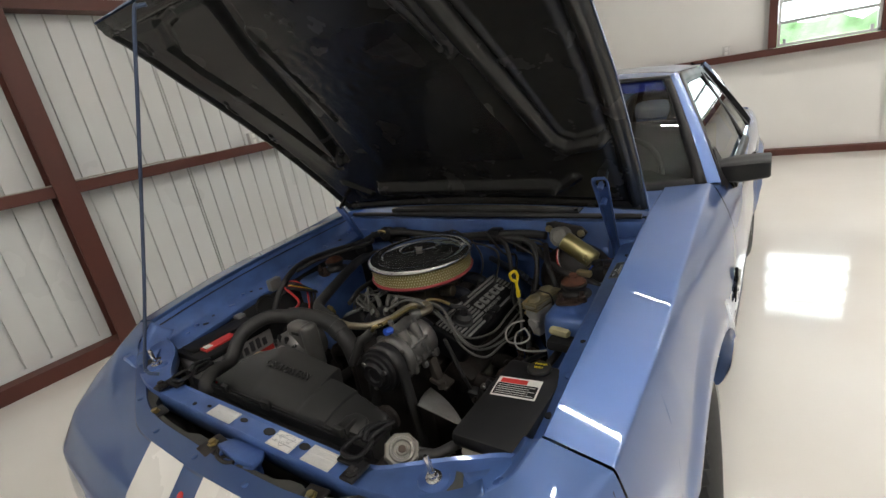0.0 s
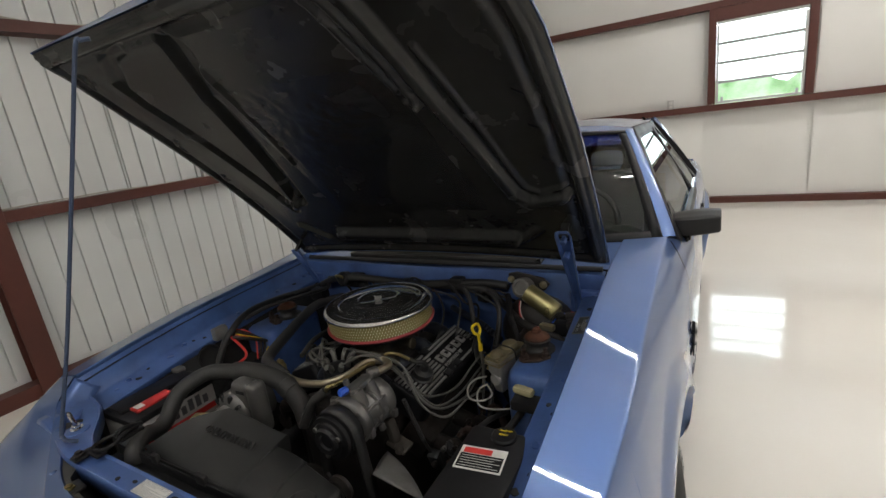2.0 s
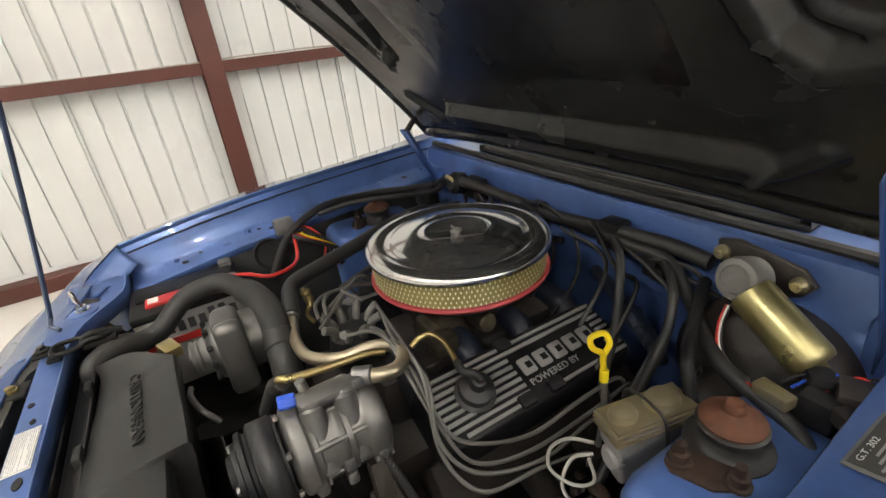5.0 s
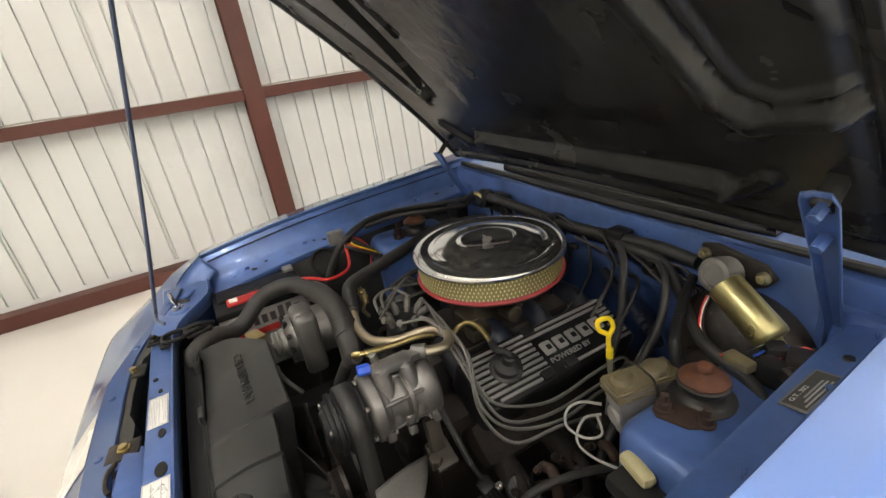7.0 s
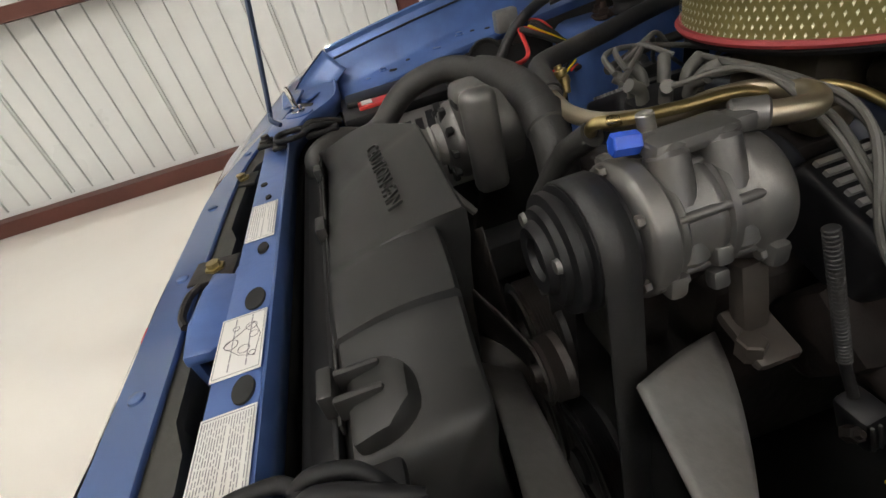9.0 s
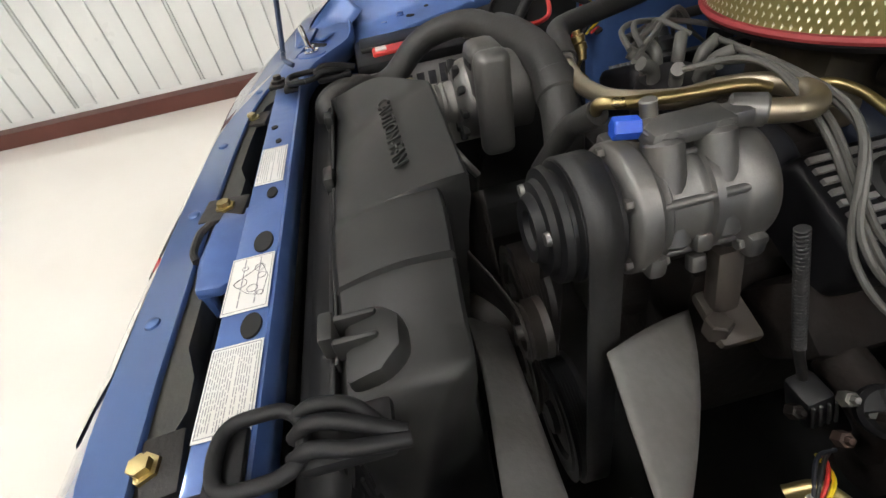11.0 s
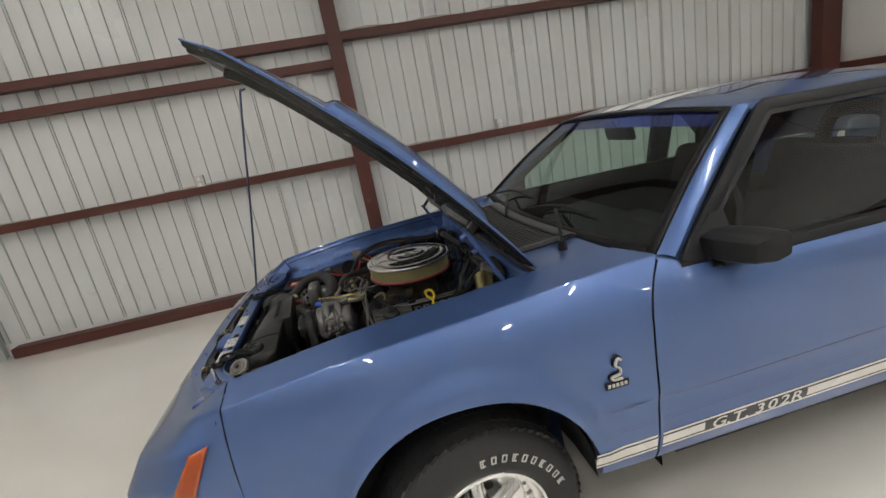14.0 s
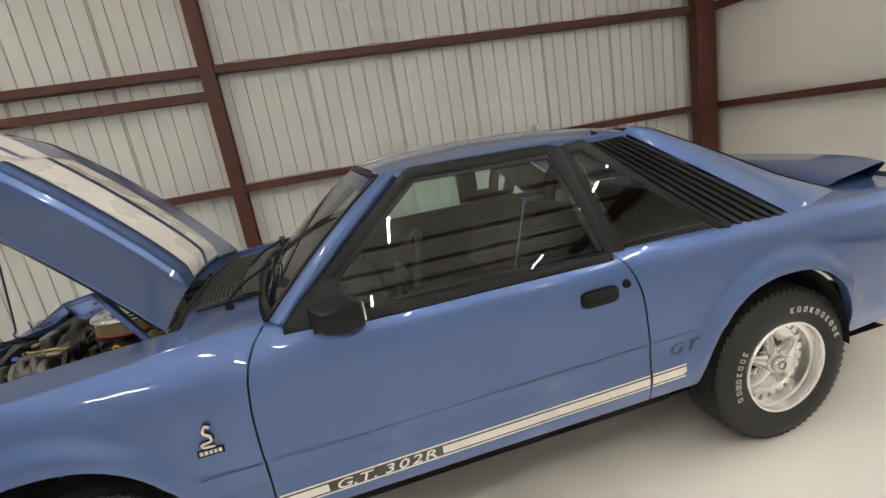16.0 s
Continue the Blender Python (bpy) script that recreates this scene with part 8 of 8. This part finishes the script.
lathe(bm, [(0.0, 0.0), (0.027, 0.0), (0.0300, 0.002), (0.0305, 0.008), (0.0305, L - 0.010), (0.0290, L - 0.003), (0.026, L), (0.014, L + 0.001), (0.0125, L + 0.003), (0.0115, L + 0.013), (0.006, L + 0.016), (0, L + 0.016)], frame_of(a, b - a), 36)
part("motor_case", bm, M_GOLDPAINT, wm, "gold cadmium motor case")
for q in ((0.347, 0.303, 0.957), (0.455, 0.308, 0.944), (0.40, 0.300, 0.902)):
    bm = bm_new()
    lathe(bm, [(0.012, 0.0), (0.012, 0.006), (0.008, 0.010), (0.0075, 0.014), (0.004, 0.014), (0.0035, 0.018), (0, 0.018)], frame_of((q[0], 0.296, q[2]), (0, -1, 0.1)), 18)
    part("grommet_bolt", bm, M_LID, wm)
for k, mat in enumerate((M_RED, M_OFFWHITE, M_RUBBER)):
    hose("motor_wire", [(0.392 + 0.003 * k, 0.240, 0.905), (0.398 + 0.003 * k, 0.215, 0.885), (0.418 + 0.003 * k, 0.185, 0.868), (0.455, 0.160 + 0.004 * k, 0.862), (0.49, 0.155 + 0.004 * k, 0.860)], 0.0022, mat, n=6)
bm = bm_new()
box(bm, (0.505, 0.155, 0.866), (0.045, 0.022, 0.018), 0.004, rot("Z", -10))
part("wire_connector", bm, M_LID, car)
for k, (c2, sz) in enumerate((((0.545, 0.175, 0.860), (0.04, 0.03, 0.04)), ((0.565, 0.205, 0.875), (0.035, 0.045, 0.03)), ((0.53, 0.205, 0.865), (0.03, 0.03, 0.05)), ((0.575, 0.165, 0.872), (0.022, 0.03, 0.022)))):
    bm = bm_new()
    box(bm, c2, sz, 0.005, rot("Z", 20 * k))
    part("relay", bm, (M_BLACKP, M_IRON, M_BLACKP, M_IRON)[k], car, "small connector block")
for k in range(6):
    hose("motor_wire", [(0.50 + 0.012 * k, 0.18, 0.868), (0.52 + 0.012 * k, 0.20 + 0.01 * k, 0.885), (0.55 + 0.01 * k, 0.225, 0.880), (0.58, 0.19 + 0.01 * k, 0.865)], 0.002, (M_RUBBER, M_BLUECAP, M_RUBBER, M_RED, M_RUBBER, M_OFFWHITE)[k], n=6)

# data plate on the apron
r0 = apron_row(1, 0.125)
a, b = Vector(r0[2]), Vector(r0[3])
pm = plane_pose(a.lerp(b, 0.50) + Vector((0, 0, 0.003)), (0, 1, 0.09), (a - b) if a.x < b.x else (b - a)) @ Matrix.Diagonal((0.86, 0.76, 1, 1))
bm = bm_new()
prism(bm, [(-0.055, -0.024), (0.055, -0.024), (0.055, 0.024), (-0.055, 0.024)], pm, 0.0015, 0.0005)
dp = part("data_plate", bm, M_ALU_DULL, car, "stamped metal data plate")
bm = bm_new()
prism(bm, [(-0.049, -0.019), (0.049, -0.019), (0.049, 0.019), (-0.049, 0.019)], pm @ Matrix.Translation((0, 0, 0.0016)), 0.0008)
part("dark_field", bm, M_GREYPANEL, dp, smooth=False)
lettering("plate_lettering", "G.T. 302", 0.011, pm @ Matrix.Translation((-0.018, 0.010, 0.0026)), M_OFFWHITE, dp, 0.0002, "pale letters", 1.2)
for k in range(3):
    bm = bm_new()
    box(bm, pm @ Vector((-0.005 + 0.004 * (k % 3), -0.015 + 0.0068 * k, 0.0028)), (0.078 - 0.012 * (k % 3), 0.0030, 0.0008), 0, pm.to_3x3())
    part("stamped_bar", bm, M_BATT, dp, smooth=False)

# washer tank
bm = bm_new()
box(bm, (0.545, -0.432, 0.700), (0.120, 0.250, 0.22), 0.016)
wt = part("washer_tank", bm, M_PLASTIC_W, car, "beige washer tank with a black lid")
bm = bm_new()
box(bm, (0.548, -0.432, 0.830), (0.140, 0.268, 0.034), 0.012)
box(bm, (0.49, -0.535, 0.822), (0.03, 0.03, 0.03), 0.01)
part("tank_lid", bm, M_BLACKP, wt, "black tank lid")
lm = plane_pose((0.541, -0.400, 0.8476), (1, 0.12, 0), (-0.12, 1, 0))
lab, lm_, w_, h_ = paper_label(0.495, 0.590, -0.432, -0.368, 0, wt, 0, lm)
bm = bm_new()
prism(bm, [(-0.044, -0.028), (0.044, -0.028), (0.044, 0.010), (-0.044, 0.010)], lm @ Matrix.Translation((0, 0, 0.0009)), 0.0004)
part("dark_panel", bm, M_TRIM, lab, smooth=False)
bm = bm_new()
prism(bm, [(-0.040, 0.012), (0.018, 0.012), (0.018, 0.027), (-0.040, 0.027)], lm @ Matrix.Translation((0, 0, 0.0009)), 0.0004)
part("red_panel", bm, M_RED, lab, smooth=False)
for k in range(5):
    bm = bm_new()
    yy = -0.024 + 0.0068 * k
    prism(bm, [(-0.040, yy), (0.040 - 0.012 * (k % 2), yy), (0.040 - 0.012 * (k % 2), yy + 0.0012), (-0.040, yy + 0.0012)], lm @ Matrix.Translation((0, 0, 0.0014)), 0.0003)
    part("print_line", bm, M_PAPER, lab, smooth=False)
bm = bm_new()
lathe(bm, [(0.027, 0.846), (0.027, 0.852), (0.024, 0.855), (0, 0.855)], Matrix.Translation((0.560, -0.325, 0)), 28)
cp = part("washer_cap", bm, M_BLACKP, wt, "black cap with yellow letters")
lettering("cap_lettering", "WASHER", 0.0072, plane_pose((0.560, -0.314, 0.8555), (1, 0.1, 0), (-0.1, 1, 0)), M_YELLOW, cp, 0.0004, "yellow letters")
lettering("cap_lettering", "ONLY", 0.0072, plane_pose((0.560, -0.327, 0.8555), (1, 0.1, 0), (-0.1, 1, 0)), M_YELLOW, cp, 0.0004, "yellow letters")

# driver's side lower clutter: sponge-like block, loom, rail, connectors
bm = bm_new()
box(bm, (0.512, -0.085, 0.800), (0.060, 0.026, 0.022), 0.010, rot("Z", -12))
part("pale_foam_block", bm, surface("pale_yellow_foam", (0.42, 0.38, 0.22), 0.8, 0, 0.15, 60, 0.3), car, "pale yellow plastic block")
bm = bm_new()
box(bm, (0.53, -0.10, 0.775), (0.09, 0.05, 0.03), 0.010)
part("apron_bracket", bm, M_DARK, car)
for pts, r, mat in (([(0.41, -0.22, 0.66), (0.47, -0.15, 0.70), (0.50, -0.06, 0.735), (0.47, 0.02, 0.73)], 0.010, M_RUBBER), ([(0.40, -0.34, 0.60), (0.46, -0.26, 0.64), (0.52, -0.23, 0.70), (0.56, -0.16, 0.72)], 0.008, M_RUBBER), ([(0.36, -0.36, 0.56), (0.39, -0.30, 0.60), (0.40, -0.20, 0.60), (0.38, -0.05, 0.58)], 0.013, M_HOSE)):
    hose("loom", pts, r, mat, "black loom", 0.0012 if r == 0.011 else 0.0, 14 if r == 0.011 else 8)
for k, c2 in enumerate(((0.40, -0.30, 0.645), (0.43, -0.33, 0.63), (0.45, -0.285, 0.65), (0.47, -0.31, 0.64))):
    bm = bm_new()
    box(bm, c2, (0.022, 0.045, 0.018), 0.004, rot("Z", 35 + 20 * k))
    part("wire_connector", bm, M_BATT if k != 2 else M_BLACKP, car, "grey wire connector")
    for j in range(4):
        hose("connector_wire", [Vector(c2), Vector(c2) + Vector((-0.02 - 0.006 * j, 0.03, 0.015)), Vector(c2) + Vector((-0.05, 0.05 + 0.006 * j, -0.01))], 0.0018, (M_YELLOW, M_RED, M_RUBBER, M_BLOCK)[j], n=6)
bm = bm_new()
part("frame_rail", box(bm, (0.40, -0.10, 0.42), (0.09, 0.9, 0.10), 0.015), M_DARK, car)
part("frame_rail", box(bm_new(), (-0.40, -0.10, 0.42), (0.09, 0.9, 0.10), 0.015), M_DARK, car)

# passenger's side: apron opening, canister, relay and wires
r0 = apron_row(-1, -0.235)
bm = bm_new()
lathe(bm, [(0.040, -0.004), (0.044, 0.006), (0.041, 0.011), (0.036, 0.008), (0.034, 0.003), (0, 0.003)], frame_of((-0.569, -0.238, 0.810), (1, -0.1, 0.25)), 28)
part("apron_opening", bm, M_DARK, car, "dark round opening in the apron")
bm = bm_new()
box(bm, (-0.562, -0.185, 0.878), (0.03, 0.05, 0.045), 0.006)
box(bm, (-0.555, -0.170, 0.852), (0.02, 0.03, 0.05), 0.006)
part("starter_relay", bm, M_ALU_DULL, car, "small metal relay")
for k, (mat, r) in enumerate(((M_RED, 0.0035), (M_RUBBER, 0.005), (M_RUBBER, 0.004), (M_YELLOW, 0.0025), (M_RED, 0.003), (M_RUBBER, 0.006))):
    hose("cable", [(-0.545, -0.14, 0.87 - 0.006 * k), (-0.515 + 0.004 * k, -0.12 - 0.01 * k, 0.86), (-0.50 + 0.005 * k, -0.10 + 0.012 * k, 0.82 - 0.008 * k), (-0.47, -0.13 + 0.01 * k, 0.76)], r, mat, n=8)
hose("battery_cable", [(-0.445, -0.355, 0.835), (-0.40, -0.32, 0.845), (-0.37, -0.27, 0.835), (-0.42, -0.20, 0.83), (-0.53, -0.17, 0.86)], 0.0045, M_RED, "red battery cable", n=8)
bm = bm_new()
part("blower_valve", box(bm, (-0.47, 0.215, 0.875), (0.07, 0.05, 0.05), 0.012), M_BLACKP, car)
bm = bm_new()
lathe(bm, [(0.03, 0.0), (0.03, 0.03), (0.02, 0.04), (0, 0.04)], frame_of((-0.36, 0.275, 0.925), (0, -1, 0.3)), 20)
part("vacuum_motor", bm, M_BLACKP, car)
hose("wire_bundle", [(-0.41, 0.27, 0.925), (-0.39, 0.245, 0.945), (-0.355, 0.24, 0.945), (-0.345, 0.255, 0.92)], 0.006, M_YELLOWZINC, n=8)

# two broad grey blades between the belts
def blade(name, edge_a, edge_b, curl):
    """A curved sheet between two edges, each a function from 0..1 to a point."""
    bm = bm_new()
    rows = []
    for k in range(19):
        a, b = Vector(edge_a(k / 18)), Vector(edge_b(k / 18))
        rows.append([a.lerp(b, q / 8) + Vector((0, 0, curl * math.sin(math.pi * q / 8))) for q in range(9)])
    sheet(bm, rows)
    return part(name, bm, M_ALU_DULL, car, "dull grey sheet metal blade", solid=0.003)


def blade_z(x, y):
    return 0.7118 - 0.3865 * (y + 0.3729)


def inner_z(x, y):
    return 0.6484 + 0.2577 * (x - 0.179) - 0.5828 * (y + 0.4924)


def on(f, x, y):
    return (x, y, f(x, y))


blade("fan_blade_cover", lambda t: on(blade_z, 0.254 + 0.20 * t, -0.405 - 0.22 * 0.20 * t), lambda t: on(blade_z, 0.197 + 0.26 * t, -0.282 - 0.45 * 0.26 * t - 1.2 * (0.26 * t) ** 2), 0.006)
blade("fan_guard_plate", lambda t: on(inner_z, 0.034 + 0.40 * t, -0.510 + 0.006 * math.sin(5 * t) - 0.022 * t), lambda t: on(inner_z, -0.002 + 0.42 * t, -0.456 - 0.030 * t), 0.004)

# dark gap between each fender's inner lip and the apron, and fender bolts
for s in (1, -1):
    bm = bm_new()
    tube(bm, [(s * (lerp(INNER_X, y) - 0.007), y, lerp(INNER_Z, y) - 0.028) for y in [-0.56 + 0.90 * k / 20 for k in range(21)]], 0.0028, 6, 2)
    part("apron_gap", bm, M_DARK, car)
    for y in (-0.46, -0.27, -0.05, 0.14, 0.29):
        r = apron_row(s, y)
        q = Vector(r[2]).lerp(Vector(r[3]), 0.2)
        bm = bm_new()
        lathe(bm, [(0.011, 0.0), (0.011, 0.002), (0.0075, 0.0022), (0.0075, 0.007), (0, 0.008)], Matrix.Translation(q), 6)
        part("fender_bolt", bm, M_BAY, car)

# small clutter low in the bay beside the block
bm = bm_new()
tube(bm, [(0.270, -0.270, 0.840), (0.277, -0.257, 0.785), (0.285, -0.237, 0.705), (0.291, -0.220, 0.655)], 0.0046, 12, 12)
conduit = part("conduit", bm, M_RUBBER, car, "black corrugated wire conduit")
for k in range(34):
    u = k / 33
    a, b = Vector((0.270, -0.270, 0.840)).lerp(Vector((0.285, -0.237, 0.705)), u), Vector((0.2705, -0.2693, 0.8372)).lerp(Vector((0.2855, -0.2363, 0.7022)), u)
    bm = bm_new()
    rod(bm, a, a + (b - a) * 0.8, 0.0058, 12)
    part("rib", bm, M_RUBBER, conduit)
bm = bm_new()
box(bm, (0.300, -0.212, 0.628), (0.034, 0.028, 0.060), 0.006, rot("X", 20))
plug = part("harness_plug", bm, M_BLACKP, car, "black ribbed harness plug")
for k in range(4):
    bm = bm_new()
    box(bm, (0.3185, -0.224 + 0.008 * k, 0.630), (0.003, 0.003, 0.045), 0.001, rot("X", 20))
    part("plug_rib", bm, M_HOSE, plug)
bm = bm_new()
ring = frame_of((0.318, -0.098, 0.605), (0.62, -0.35, 0.72))
tube(bm, [ring @ Vector((0.026 * math.cos(2 * math.pi * k / 24), 0.024 * math.sin(2 * math.pi * k / 24), 0.0)) for k in range(25)], 0.0011, 6, 2)
part("wire_ring", bm, M_ALU_DULL, car, "thin loose wire ring")
hose("heater_hose", [(0.425, -0.290, 0.650), (0.421, -0.255, 0.662), (0.395, -0.222, 0.676), (0.384, -0.182, 0.686), (0.390, -0.130, 0.686), (0.402, -0.070, 0.680), (0.420, 0.000, 0.660)], 0.0075, M_HOSE, "thin black hose")
bm = bm_new()
box(bm, (0.402, -0.205, 0.640), (0.026, 0.052, 0.020), 0.003, rot("Z", 35))
cp = part("connector", bm, M_ALU_DULL, car, "grey plastic wire connector")
for k in range(3):
    bm = bm_new()
    box(bm, Vector((0.402, -0.205, 0.6505)) + rot("Z", 35) @ Vector((-0.008 + 0.008 * k, 0, 0)), (0.0015, 0.044, 0.002), 0, rot("Z", 35))
    part("groove", bm, M_DARK, cp)
for k, (a, b) in enumerate((((0.300, -0.16, 0.60), (0.36, -0.06, 0.60)), ((0.29, -0.10, 0.56), (0.37, 0.02, 0.57)))):
    bm = bm_new()
    tube(bm, [a, Vector(a).lerp(Vector(b), 0.5) + Vector((0.01, 0, 0.018)), b], 0.0045, 8)
    part("vacuum_line", bm, M_HOSE, car)
rnd = random.Random(31)
for k in range(16):
    c = Vector((0.315 + 0.05 * rnd.random(), -0.24 + 0.017 * k, 0.640 + 0.035 * rnd.random()))
    bm = bm_new()
    lathe(bm, [(0.0, 0.006), (0.003, 0.006), (0.0042, 0.004), (0.0045, 0.001), (0.007, 0.0), (0.008, -0.012)], frame_of(c, (0.6, -0.2 + 0.4 * rnd.random(), 0.8)), 6)
    part("manifold_bolt", bm, (M_SCALE, M_BROWN, M_STEELBOLT)[k % 3], car)
for k in range(4):
    a = Vector((0.318 + 0.012 * k, -0.165 + 0.06 * k, 0.645))
    bm = bm_new()
    tube(bm, [a, a + Vector((0.02, -0.004, 0.014)), a + Vector((0.042, -0.012, 0.006)), a + Vector((0.055, -0.02, -0.03))], 0.010, 10, 6)
    part("plug_shield", bm, M_BROWN if k % 2 else M_SCALE, car)
cross = frame_of((0.338, -0.175, 0.650), (0.5, -0.3, 0.8))
bm = bm_new()
lathe(bm, [(0, 0.004), (0.020, 0.004), (0.024, 0.0), (0.024, -0.010)], cross, 24)
cs = part("round_cap", bm, M_BLACKP, car, "black round cap with crossed ribs")
for turn in (20, 110):
    bm = bm_new()
    box(bm, cross @ Vector((0, 0, 0.007)), (0.040, 0.005, 0.008), 0.001, cross.to_3x3() @ rot("Z", turn))
    part("cross_rib", bm, M_HOSE, cs)
for k, mat in enumerate((M_YELLOW, M_RED, M_BLUECAP, M_OFFWHITE, M_RUBBER)):
    hose("connector_wire", [(0.392 + 0.003 * k, -0.215, 0.648), (0.380 + 0.004 * k, -0.205, 0.662), (0.365 + 0.004 * k, -0.192, 0.656), (0.350, -0.170 + 0.006 * k, 0.632)], 0.0017, mat, n=6)
bm = bm_new()
tube(bm, [(0.372, -0.300, 0.640), (0.378, -0.280, 0.652), (0.392, -0.268, 0.650), (0.402, -0.262, 0.640)], 0.0065, 10, 6)
part("brass_fitting", bm, M_YELLOWZINC, car, "brass hose fitting")
